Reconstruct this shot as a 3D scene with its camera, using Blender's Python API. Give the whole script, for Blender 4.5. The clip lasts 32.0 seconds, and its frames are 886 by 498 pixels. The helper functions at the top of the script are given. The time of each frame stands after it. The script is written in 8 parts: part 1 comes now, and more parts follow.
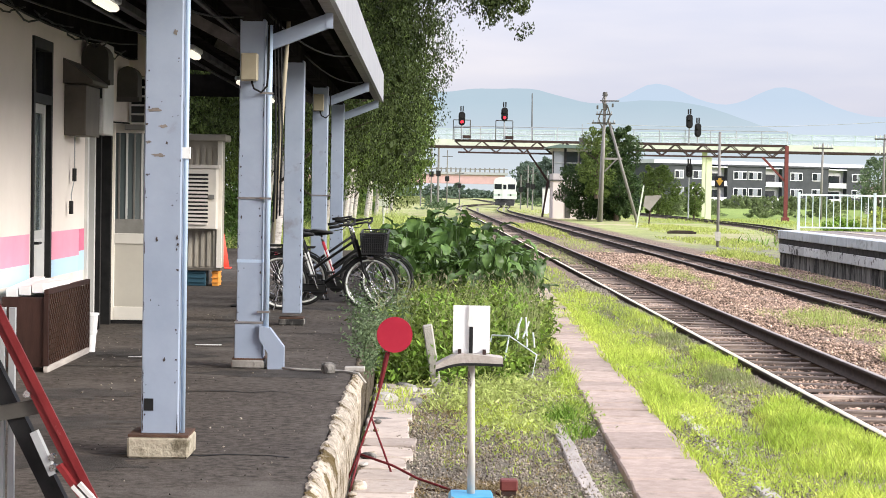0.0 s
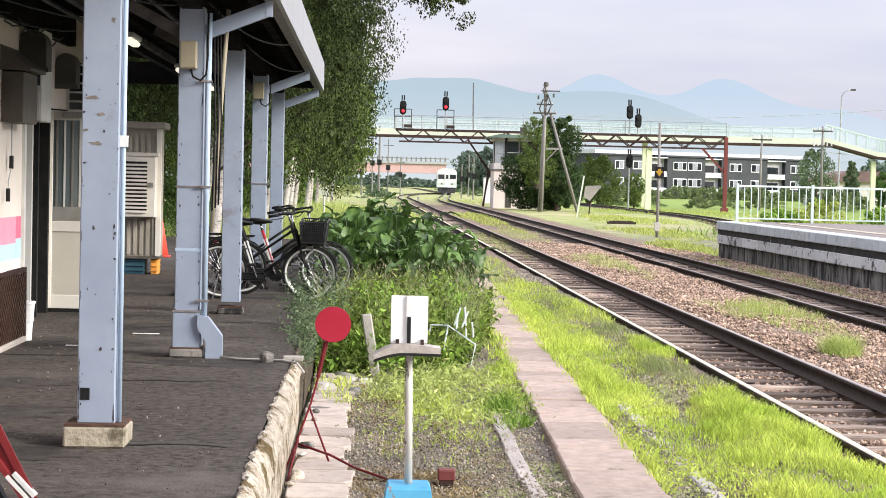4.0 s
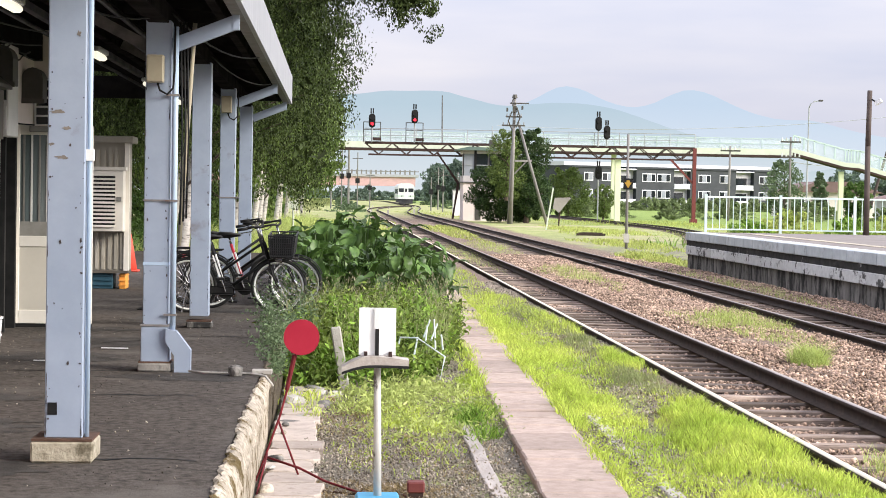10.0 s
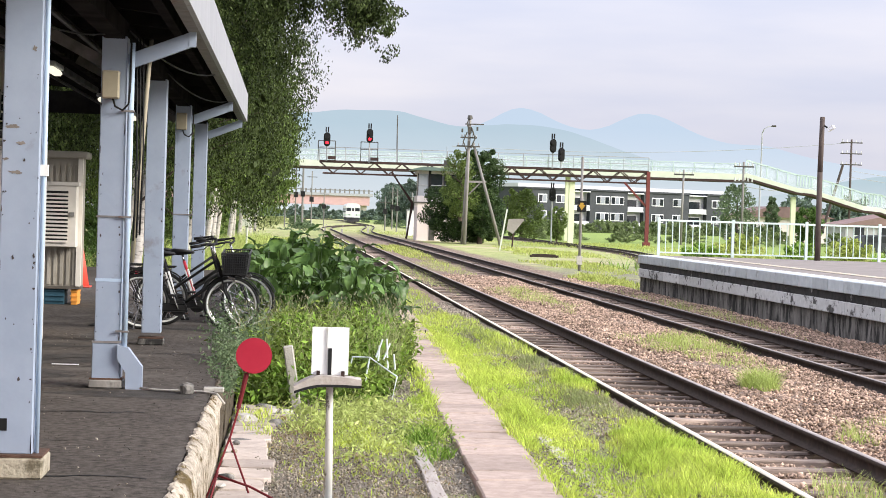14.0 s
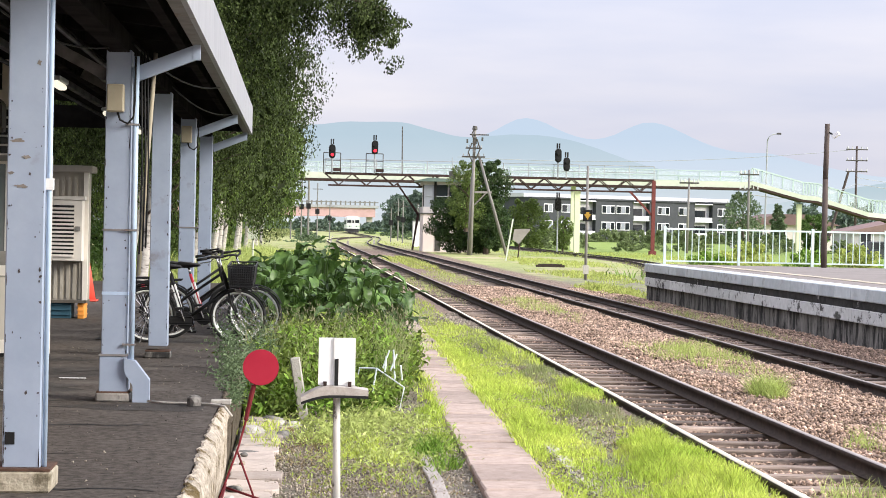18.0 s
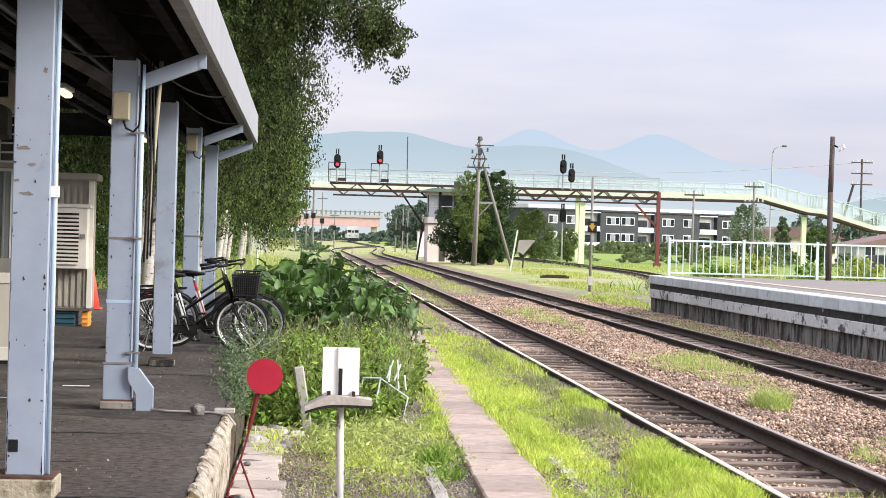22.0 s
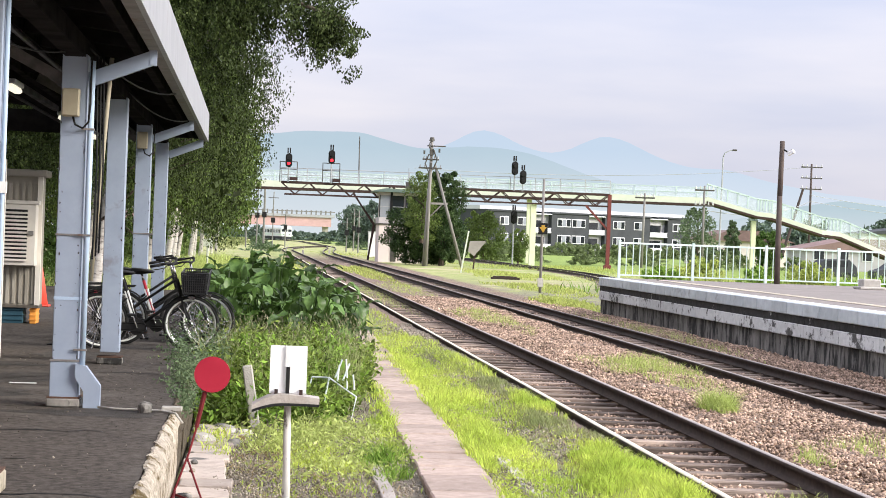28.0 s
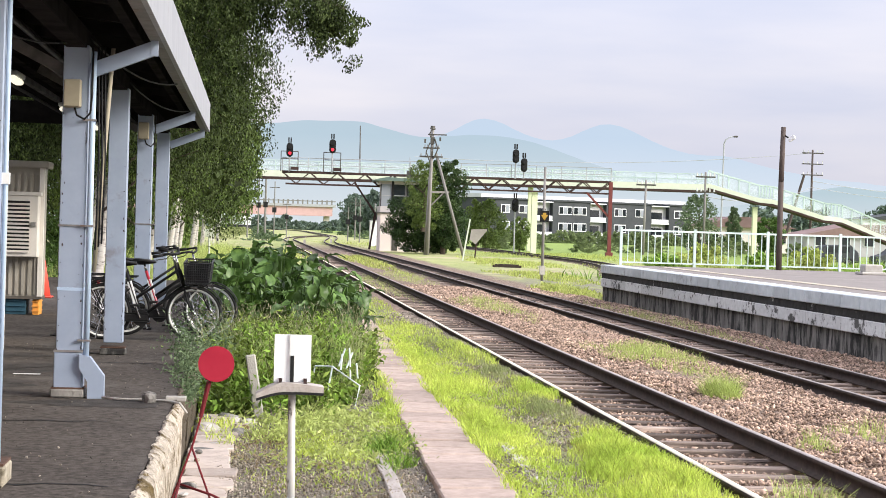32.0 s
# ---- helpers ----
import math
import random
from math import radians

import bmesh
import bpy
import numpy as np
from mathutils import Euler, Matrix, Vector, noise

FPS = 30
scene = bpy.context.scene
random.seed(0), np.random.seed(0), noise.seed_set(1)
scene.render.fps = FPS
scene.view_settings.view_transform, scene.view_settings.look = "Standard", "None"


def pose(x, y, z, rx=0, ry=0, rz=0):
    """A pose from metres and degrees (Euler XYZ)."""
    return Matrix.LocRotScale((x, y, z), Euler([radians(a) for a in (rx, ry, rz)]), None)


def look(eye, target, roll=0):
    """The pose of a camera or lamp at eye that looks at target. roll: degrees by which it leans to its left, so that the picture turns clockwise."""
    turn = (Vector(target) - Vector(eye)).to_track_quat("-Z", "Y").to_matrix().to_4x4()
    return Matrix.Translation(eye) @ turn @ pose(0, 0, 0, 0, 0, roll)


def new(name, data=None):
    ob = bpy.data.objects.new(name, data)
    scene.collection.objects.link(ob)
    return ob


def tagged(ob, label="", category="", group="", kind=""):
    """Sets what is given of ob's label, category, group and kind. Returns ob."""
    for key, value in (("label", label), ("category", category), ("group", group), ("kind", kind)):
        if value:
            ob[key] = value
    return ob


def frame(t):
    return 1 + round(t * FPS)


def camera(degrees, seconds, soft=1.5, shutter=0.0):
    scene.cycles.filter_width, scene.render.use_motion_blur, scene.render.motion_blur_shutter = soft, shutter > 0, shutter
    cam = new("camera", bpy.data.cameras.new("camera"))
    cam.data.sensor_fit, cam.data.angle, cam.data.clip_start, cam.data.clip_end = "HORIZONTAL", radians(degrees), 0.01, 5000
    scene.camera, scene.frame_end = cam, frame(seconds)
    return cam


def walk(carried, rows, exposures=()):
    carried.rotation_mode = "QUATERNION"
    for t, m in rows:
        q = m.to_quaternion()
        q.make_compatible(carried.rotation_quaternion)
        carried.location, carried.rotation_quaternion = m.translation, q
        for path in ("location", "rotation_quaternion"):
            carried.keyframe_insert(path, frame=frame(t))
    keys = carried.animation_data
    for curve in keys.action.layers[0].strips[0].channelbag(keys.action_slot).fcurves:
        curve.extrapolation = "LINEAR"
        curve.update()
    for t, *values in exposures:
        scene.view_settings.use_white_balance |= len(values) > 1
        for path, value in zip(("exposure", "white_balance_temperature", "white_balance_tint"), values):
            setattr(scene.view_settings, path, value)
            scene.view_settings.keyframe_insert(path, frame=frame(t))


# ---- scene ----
cam = camera(27.0, 32.0, soft=0.9)
ROWS = [
    (0, 0.0000, -0.0000, 1.4500, 88.203, -1.000, -0.544),
    (0.5, 0.0003, -0.0052, 1.4569, 88.247, -1.083, -0.446),
    (1, 0.0026, -0.0022, 1.4549, 88.370, -1.093, -0.567),
    (1.5, 0.0046, -0.0090, 1.4547, 88.450, -1.193, -0.920),
    (2, 0.0107, -0.0206, 1.4583, 88.452, -1.253, -1.431),
    (2.5, 0.0131, -0.0164, 1.4544, 88.398, -1.308, -1.910),
    (3, 0.0144, -0.0136, 1.4563, 88.279, -1.329, -2.239),
    (3.5, 0.0135, -0.0057, 1.4565, 88.107, -1.363, -2.411),
    (5.5, 0.0071, -0.0068, 1.4550, 87.241, -1.143, -2.047),
    (6, 0.0055, -0.0042, 1.4545, 87.109, -1.145, -1.969),
    (6.5, 0.0095, 0.0009, 1.4496, 87.111, -1.164, -2.048),
    (7, 0.0060, -0.0011, 1.4525, 87.203, -1.268, -2.286),
    (7.5, 0.0145, -0.0199, 1.4555, 87.391, -1.338, -2.535),
    (8, 0.0171, -0.0059, 1.4501, 87.634, -1.248, -2.766),
    (8.5, 0.0220, -0.0156, 1.4519, 87.871, -1.237, -2.949),
    (9, 0.0260, -0.0213, 1.4514, 88.068, -1.126, -3.107),
    (9.5, 0.0246, -0.0211, 1.4502, 88.221, -1.011, -3.231),
    (10, 0.0252, -0.0134, 1.4519, 88.316, -0.992, -3.317),
    (10.5, 0.0263, -0.0234, 1.4489, 88.358, -0.950, -3.421),
    (11, 0.0221, -0.0145, 1.4494, 88.351, -1.032, -3.618),
    (11.5, 0.0194, -0.0246, 1.4505, 88.356, -1.213, -3.962),
    (12, 0.0152, -0.0229, 1.4567, 88.422, -1.421, -4.369),
    (12.5, 0.0230, -0.0365, 1.4620, 88.550, -1.660, -4.687),
    (13, 0.0212, -0.0373, 1.4583, 88.726, -1.771, -4.844),
    (13.5, 0.0234, -0.0386, 1.4589, 88.874, -1.838, -4.829),
    (14, 0.0202, -0.0310, 1.4552, 88.970, -1.783, -4.747),
    (14.5, 0.0163, -0.0388, 1.4575, 89.019, -1.694, -4.637),
    (16.5, 0.0189, -0.0327, 1.4517, 89.068, -1.369, -4.467),
    (17, 0.0193, -0.0353, 1.4519, 89.108, -1.316, -4.549),
    (17.5, 0.0207, -0.0412, 1.4538, 89.204, -1.283, -4.574),
    (18, 0.0231, -0.0388, 1.4489, 89.304, -1.219, -4.564),
    (18.5, 0.0222, -0.0407, 1.4514, 89.363, -1.233, -4.567),
    (19, 0.0233, -0.0570, 1.4507, 89.403, -1.227, -4.595),
    (19.5, 0.0210, -0.0329, 1.4494, 89.424, -1.232, -4.615),
    (20, 0.0245, -0.0438, 1.4479, 89.451, -1.229, -4.584),
    (20.5, 0.0252, -0.0592, 1.4519, 89.485, -1.282, -4.493),
    (21, 0.0279, -0.0459, 1.4473, 89.539, -1.288, -4.398),
    (21.5, 0.0249, -0.0501, 1.4455, 89.587, -1.407, -4.364),
    (22, 0.0213, -0.0321, 1.4479, 89.621, -1.598, -4.423),
    (22.5, 0.0233, -0.0435, 1.4474, 89.636, -1.749, -4.571),
    (23, 0.0219, -0.0542, 1.4487, 89.605, -1.922, -4.775),
    (23.5, 0.0170, -0.0635, 1.4510, 89.521, -2.124, -5.013),
    (24, 0.0181, -0.0536, 1.4423, 89.446, -2.140, -5.216),
    (24.5, 0.0197, -0.0532, 1.4476, 89.398, -2.224, -5.382),
    (25, 0.0254, -0.0505, 1.4440, 89.456, -2.265, -5.513),
    (25.5, 0.0271, -0.0594, 1.4459, 89.556, -2.305, -5.632),
    (26, 0.0301, -0.0688, 1.4462, 89.639, -2.351, -5.791),
    (26.5, 0.0300, -0.0553, 1.4414, 89.677, -2.340, -5.938),
    (28.5, 0.0340, -0.0499, 1.4426, 89.713, -2.048, -5.958),
    (29, 0.0324, -0.0685, 1.4383, 89.784, -1.967, -6.024),
    (29.5, 0.0294, -0.0669, 1.4461, 89.800, -2.014, -6.120),
    (30, 0.0264, -0.0504, 1.4449, 89.794, -1.966, -6.163),
    (30.5, 0.0268, -0.0562, 1.4414, 89.741, -1.891, -6.087),
    (31, 0.0244, -0.0494, 1.4386, 89.637, -1.782, -5.976),
    (31.5, 0.0235, -0.0659, 1.4390, 89.491, -1.759, -5.881),
    (32, 0.0237, -0.0660, 1.4390, 89.335, -1.721, -5.895),
]
walk(cam, [(t, pose(*r)) for t, *r in ROWS], exposures=((0, 0.2), (32, 0.18)))

# ---- daylight: a hazy bright overcast morning ----
SUN_EL, SUN_AZ = 25.0, 118.0
world = bpy.data.worlds.new("sky")
scene.world = world
world.use_nodes = True
wn, wl = world.node_tree.nodes, world.node_tree.links
wn.clear()
w_out = wn.new("ShaderNodeOutputWorld")
w_bg = wn.new("ShaderNodeBackground")
w_sky = wn.new("ShaderNodeTexSky")
w_sky.sky_type, w_sky.sun_disc = "NISHITA", False
w_sky.sun_elevation, w_sky.sun_rotation = radians(SUN_EL), radians(SUN_AZ)
w_sky.dust_density, w_sky.air_density, w_sky.ozone_density = 3.0, 1.0, 2.0
w_tc = wn.new("ShaderNodeTexCoord")
w_map = wn.new("ShaderNodeMapping")
w_map.inputs["Scale"].default_value = (1.6, 1.6, 9.0)
w_no = wn.new("ShaderNodeTexNoise")
w_no.inputs["Scale"].default_value, w_no.inputs["Detail"].default_value = 2.2, 5.0
w_ramp = wn.new("ShaderNodeValToRGB")
w_ramp.color_ramp.elements[0].position, w_ramp.color_ramp.elements[1].position = 0.35, 0.7
w_ramp.color_ramp.elements[0].color = (6.3, 6.6, 8.2, 1)
w_ramp.color_ramp.elements[1].color = (8.6, 8.3, 9.0, 1)
w_mix = wn.new("ShaderNodeMix")
w_mix.data_type = "RGBA"
w_mix.inputs["Factor"].default_value = 0.86
wl.new(w_tc.outputs["Generated"], w_map.inputs["Vector"])
wl.new(w_map.outputs["Vector"], w_no.inputs["Vector"])
wl.new(w_no.outputs["Fac"], w_ramp.inputs["Fac"])
wl.new(w_sky.outputs["Color"], w_mix.inputs["A"])
wl.new(w_ramp.outputs["Color"], w_mix.inputs["B"])
# an overcast sky is brightest overhead
w_sep, w_up, w_mul = wn.new("ShaderNodeSeparateXYZ"), wn.new("ShaderNodeMapRange"), wn.new("ShaderNodeVectorMath")
w_up.inputs["To Min"].default_value, w_up.inputs["To Max"].default_value = 0.88, 2.75
w_mul.operation = "SCALE"
wl.new(w_tc.outputs["Generated"], w_sep.inputs["Vector"])
wl.new(w_sep.outputs["Z"], w_up.inputs["Value"])
wl.new(w_mix.outputs["Result"], w_mul.inputs[0])
wl.new(w_up.outputs["Result"], w_mul.inputs["Scale"])
wl.new(w_mul.outputs["Vector"], w_bg.inputs["Color"])
w_bg.inputs["Strength"].default_value = 0.1
wl.new(w_bg.outputs["Background"], w_out.inputs["Surface"])

sun = new("sun", bpy.data.lights.new("sun", "SUN"))
sun.data.energy, sun.data.angle, sun.data.color = 4.9, radians(25), (1.0, 0.95, 0.87)
az, el = radians(SUN_AZ), radians(SUN_EL)
sun_way = Vector((math.sin(az) * math.cos(el), math.cos(az) * math.cos(el), math.sin(el)))
sun.matrix_world = look(sun_way * 50, (0, 0, 0))


# ---- materials ----
def mat(name, a, b, scale=6.0, rough=0.8, metal=0.0, bump=0.15, spot=None, spot_scale=2.5, spot_at=0.6, spot_soft=0.12,
        stretch=(1, 1, 1), vary=0.12, island=False, spec=0.22, bump_scale=None):
    """Two-tone grain, wear in patches of their own colour, fine relief, and a small change from piece to piece."""
    m = bpy.data.materials.new(name)
    m.use_nodes = True
    n, l = m.node_tree.nodes, m.node_tree.links
    p = n["Principled BSDF"]
    p.inputs["Roughness"].default_value, p.inputs["Metallic"].default_value = rough, metal
    p.inputs["Specular IOR Level"].default_value = spec
    tc, mp = n.new("ShaderNodeTexCoord"), n.new("ShaderNodeMapping")
    mp.inputs["Scale"].default_value = stretch
    l.new(tc.outputs["Object"], mp.inputs["Vector"])
    if not island:
        oi = n.new("ShaderNodeObjectInfo")
        vm = n.new("ShaderNodeVectorMath")
        vm.operation = "ADD"
        sc = n.new("ShaderNodeMath")
        sc.operation = "MULTIPLY"
        sc.inputs[1].default_value = 37.0
        l.new(oi.outputs["Random"], sc.inputs[0])
        l.new(mp.outputs["Vector"], vm.inputs[0])
        l.new(sc.outputs[0], vm.inputs[1])
        vec, rnd = vm.outputs[0], oi.outputs["Random"]
    else:
        ge = n.new("ShaderNodeNewGeometry")
        vec, rnd = mp.outputs["Vector"], ge.outputs["Random Per Island"]
    no = n.new("ShaderNodeTexNoise")
    no.inputs["Scale"].default_value, no.inputs["Detail"].default_value, no.inputs["Roughness"].default_value = scale, 5.0, 0.65
    l.new(vec, no.inputs["Vector"])
    rp = n.new("ShaderNodeValToRGB")
    rp.color_ramp.elements[0].position, rp.color_ramp.elements[1].position = 0.3, 0.7
    rp.color_ramp.elements[0].color, rp.color_ramp.elements[1].color = (*a, 1), (*b, 1)
    l.new(no.outputs["Fac"], rp.inputs["Fac"])
    col = rp.outputs["Color"]
    if spot:
        n2 = n.new("ShaderNodeTexNoise")
        n2.inputs["Scale"].default_value, n2.inputs["Detail"].default_value = spot_scale, 7.0
        n2.inputs["Roughness"].default_value = 0.7
        l.new(vec, n2.inputs["Vector"])
        mr = n.new("ShaderNodeMapRange")
        mr.inputs["From Min"].default_value, mr.inputs["From Max"].default_value = spot_at, spot_at + spot_soft
        l.new(n2.outputs["Fac"], mr.inputs["Value"])
        mx = n.new("ShaderNodeMix")
        mx.data_type = "RGBA"
        l.new(mr.outputs["Result"], mx.inputs["Factor"])
        l.new(col, mx.inputs["A"])
        mx.inputs["B"].default_value = (*spot, 1)
        col = mx.outputs["Result"]
    if vary:
        hs = n.new("ShaderNodeHueSaturation")
        mv = n.new("ShaderNodeMapRange")
        mv.inputs["To Min"].default_value, mv.inputs["To Max"].default_value = 1 - vary, 1 + vary
        l.new(rnd, mv.inputs["Value"])
        l.new(mv.outputs["Result"], hs.inputs["Value"])
        l.new(col, hs.inputs["Color"])
        col = hs.outputs["Color"]
    l.new(col, p.inputs["Base Color"])
    if bump:
        bp = n.new("ShaderNodeBump")
        bp.inputs["Strength"].default_value, bp.inputs["Distance"].default_value = bump, 0.02
        if bump_scale:
            n3 = n.new("ShaderNodeTexNoise")
            n3.inputs["Scale"].default_value, n3.inputs["Detail"].default_value = bump_scale, 6.0
            l.new(vec, n3.inputs["Vector"])
            l.new(n3.outputs["Fac"], bp.inputs["Height"])
        else:
            l.new(no.outputs["Fac"], bp.inputs["Height"])
        l.new(bp.outputs["Normal"], p.inputs["Normal"])
    return m


def leaf_mat(name, a, b, vary=0.35, rough=0.5, through_light=0.35, grain=0.9):
    """Foliage: diffuse with light through the blade, each leaf its own tone."""
    m = mat(name, a, b, scale=grain, rough=rough, bump=0, vary=vary, island=True, spec=0.12)
    n, l = m.node_tree.nodes, m.node_tree.links
    p, out = n["Principled BSDF"], n["Material Output"]
    tr, ad = n.new("ShaderNodeBsdfTranslucent"), n.new("ShaderNodeMixShader")
    src = p.inputs["Base Color"].links[0].from_socket
    l.new(src, tr.inputs["Color"])
    ad.inputs["Fac"].default_value = through_light
    l.new(p.outputs["BSDF"], ad.inputs[1])
    l.new(tr.outputs["BSDF"], ad.inputs[2])
    l.new(ad.outputs["Shader"], out.inputs["Surface"])
    return m


def glow(name, colour, strength):
    m = bpy.data.materials.new(name)
    m.use_nodes = True
    p = m.node_tree.nodes["Principled BSDF"]
    p.inputs["Base Color"].default_value = (*colour, 1)
    p.inputs["Emission Color"].default_value = (*colour, 1)
    p.inputs["Emission Strength"].default_value = strength
    return m


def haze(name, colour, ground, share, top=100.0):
    """Far distance with bright air painted in as glow, whiter towards the valley floor."""
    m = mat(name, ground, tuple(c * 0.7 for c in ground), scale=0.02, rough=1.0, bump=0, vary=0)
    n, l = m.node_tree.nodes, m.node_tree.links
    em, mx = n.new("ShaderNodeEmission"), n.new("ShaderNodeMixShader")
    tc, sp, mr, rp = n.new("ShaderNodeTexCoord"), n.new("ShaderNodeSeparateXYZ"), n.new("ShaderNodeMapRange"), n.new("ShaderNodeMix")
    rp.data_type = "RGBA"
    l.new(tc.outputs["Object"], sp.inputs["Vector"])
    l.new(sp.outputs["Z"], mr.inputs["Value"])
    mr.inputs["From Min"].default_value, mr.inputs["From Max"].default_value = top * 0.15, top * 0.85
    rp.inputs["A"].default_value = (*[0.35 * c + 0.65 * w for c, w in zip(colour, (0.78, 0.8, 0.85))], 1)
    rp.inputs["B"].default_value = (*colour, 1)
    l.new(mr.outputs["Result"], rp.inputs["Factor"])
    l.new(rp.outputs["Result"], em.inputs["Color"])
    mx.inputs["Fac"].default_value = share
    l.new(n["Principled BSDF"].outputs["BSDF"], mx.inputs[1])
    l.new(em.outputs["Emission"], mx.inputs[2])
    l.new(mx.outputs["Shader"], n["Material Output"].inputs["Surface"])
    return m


def glass(name, tint, rough=0.05):
    m = bpy.data.materials.new(name)
    m.use_nodes = True
    p = m.node_tree.nodes["Principled BSDF"]
    p.inputs["Base Color"].default_value = (*tint, 1)
    p.inputs["Roughness"].default_value = rough
    p.inputs["Specular IOR Level"].default_value = 0.8
    return m


M_ASPHALT = mat("worn_asphalt", (0.042, 0.037, 0.033), (0.135, 0.118, 0.104), scale=17.0, rough=0.95, bump=0.4, bump_scale=60, spec=0.04,
                spot=(0.135, 0.121, 0.108), spot_scale=0.9, spot_at=0.53, spot_soft=0.16, vary=0, stretch=(1, 1, 1))
M_ASPHALT_2 = mat("patched_asphalt", (0.03, 0.027, 0.024), (0.085, 0.076, 0.068), scale=4.0, rough=0.9, bump=0.5, bump_scale=80, spot=(0.11, 0.1, 0.093), spot_scale=2.5, spot_at=0.6, vary=0.15)
M_CURB = mat("crumbled_concrete", (0.2, 0.17, 0.13), (0.62, 0.55, 0.46), scale=18, bump=1.0, bump_scale=34, spot=(0.12, 0.085, 0.035), spot_scale=4.5, spot_at=0.52, spot_soft=0.06)
M_SOIL = mat("dark_root_soil", (0.03, 0.024, 0.017), (0.13, 0.105, 0.075), scale=14, bump=1.0, bump_scale=40, spot=(0.24, 0.2, 0.15), spot_scale=5, spot_at=0.62)
M_CONC = mat("pale_concrete", (0.36, 0.34, 0.31), (0.5, 0.47, 0.43), scale=7, bump=0.3, bump_scale=60, spot=(0.2, 0.18, 0.15), spot_scale=2.2, spot_at=0.6)
M_CONC_DARK = mat("stained_concrete", (0.08, 0.076, 0.07), (0.34, 0.32, 0.295), scale=3, bump=0.4, bump_scale=30, spot=(0.03, 0.029, 0.028), spot_scale=2.4, spot_at=0.46, spot_soft=0.1, stretch=(1, 1.5, 0.4))
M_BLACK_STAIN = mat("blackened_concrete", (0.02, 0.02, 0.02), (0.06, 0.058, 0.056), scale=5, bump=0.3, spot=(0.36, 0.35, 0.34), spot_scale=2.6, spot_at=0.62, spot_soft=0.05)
M_WHITE_CONC = mat("weathered_white_concrete", (0.56, 0.56, 0.55), (0.72, 0.72, 0.71), scale=6, bump=0.3, spot=(0.1, 0.097, 0.093), spot_scale=1.9, spot_at=0.55, spot_soft=0.05, stretch=(1, 1.2, 1.6))
M_EDGE = mat("platform_edge_slab", (0.48, 0.52, 0.54), (0.62, 0.655, 0.665), scale=4, bump=0.1, spot=(0.33, 0.34, 0.34), spot_scale=2.2, spot_at=0.57, vary=0.1)
M_PLAT_TOP = mat("platform_paving", (0.2, 0.175, 0.16), (0.28, 0.25, 0.23), scale=2, bump=0.15, spot=(0.34, 0.31, 0.28), spot_scale=0.7, spot_at=0.6)
M_BLUE_STEEL = mat("pale_blue_painted_steel", (0.25, 0.3, 0.39), (0.31, 0.36, 0.455), scale=2.5, rough=0.45, bump=0.06, bump_scale=14, spot=(0.2, 0.205, 0.235), spot_scale=2.6, spot_at=0.6, spot_soft=0.14, vary=0.03, spec=0.5)
M_LIGHT_BLUE = mat("light_blue_painted_pipe", (0.36, 0.46, 0.6), (0.43, 0.53, 0.66), scale=4, rough=0.4, bump=0.03, vary=0.03)
M_RUST = mat("rust", (0.06, 0.035, 0.026), (0.12, 0.07, 0.05), scale=14, rough=0.9, bump=0.4)
M_RUST_STEEL = mat("dark_rusty_steel", (0.03, 0.019, 0.017), (0.07, 0.041, 0.035), scale=8, rough=0.8, bump=0.2)
M_RED_STEEL = mat("oxide_red_steel", (0.13, 0.032, 0.03), (0.19, 0.055, 0.05), scale=6, rough=0.6, bump=0.1)
M_RAIL = mat("rail_steel_side", (0.024, 0.017, 0.014), (0.062, 0.043, 0.035), scale=9, rough=0.75, bump=0.2)
M_RAIL_TOP = mat("polished_rail_head", (0.24, 0.205, 0.185), (0.36, 0.315, 0.285), scale=5, rough=0.5, metal=0.3, bump=0.03)
# Pale cream top for one rail head.
M_RAIL_PALE = mat("pale_cream_rail_head", (0.62, 0.57, 0.45), (0.75, 0.7, 0.57), scale=6, rough=0.6, bump=0.1, spot=(0.3, 0.24, 0.17), spot_scale=3, spot_at=0.64)
M_SLEEPER = mat("old_timber_sleeper", (0.065, 0.046, 0.036), (0.38, 0.3, 0.245), scale=6, bump=0.9, stretch=(0.3, 3, 3), vary=0.55, spot=(0.035, 0.026, 0.022), spot_scale=3.0, spot_at=0.55, spot_soft=0.1)
M_BALLAST = mat("ballast_stone", (0.13, 0.087, 0.063), (0.6, 0.435, 0.33), scale=3, rough=0.9, bump=0.2, vary=0.6, island=True)
# Near-black: the shade under the canopy is put into this colour.
M_ROOF_UNDER = mat("roof_underside_shade_black", (0.01, 0.0095, 0.01), (0.026, 0.024, 0.024), scale=3, bump=0.1, spec=0.0, rough=1.0)
M_FASCIA = mat("weathered_white_fascia", (0.27, 0.275, 0.3), (0.35, 0.355, 0.375), scale=3, rough=0.5, bump=0.06, spot=(0.2, 0.14, 0.12), spot_scale=2.6, spot_at=0.62, spot_soft=0.08, stretch=(1, 1.5, 0.5))
M_CREAM_WALL = mat("cream_painted_wall", (0.66, 0.6, 0.55), (0.73, 0.67, 0.62), scale=1.4, rough=0.7, bump=0.05, spot=(0.5, 0.44, 0.39), spot_scale=1.2, spot_at=0.64, vary=0)
M_PINK = mat("pink_stripe_paint", (0.66, 0.26, 0.36), (0.72, 0.31, 0.41), scale=2, rough=0.6, bump=0.03)
M_SKYBLUE = mat("pale_blue_stripe_paint", (0.42, 0.6, 0.75), (0.48, 0.66, 0.8), scale=2, rough=0.6, bump=0.03)
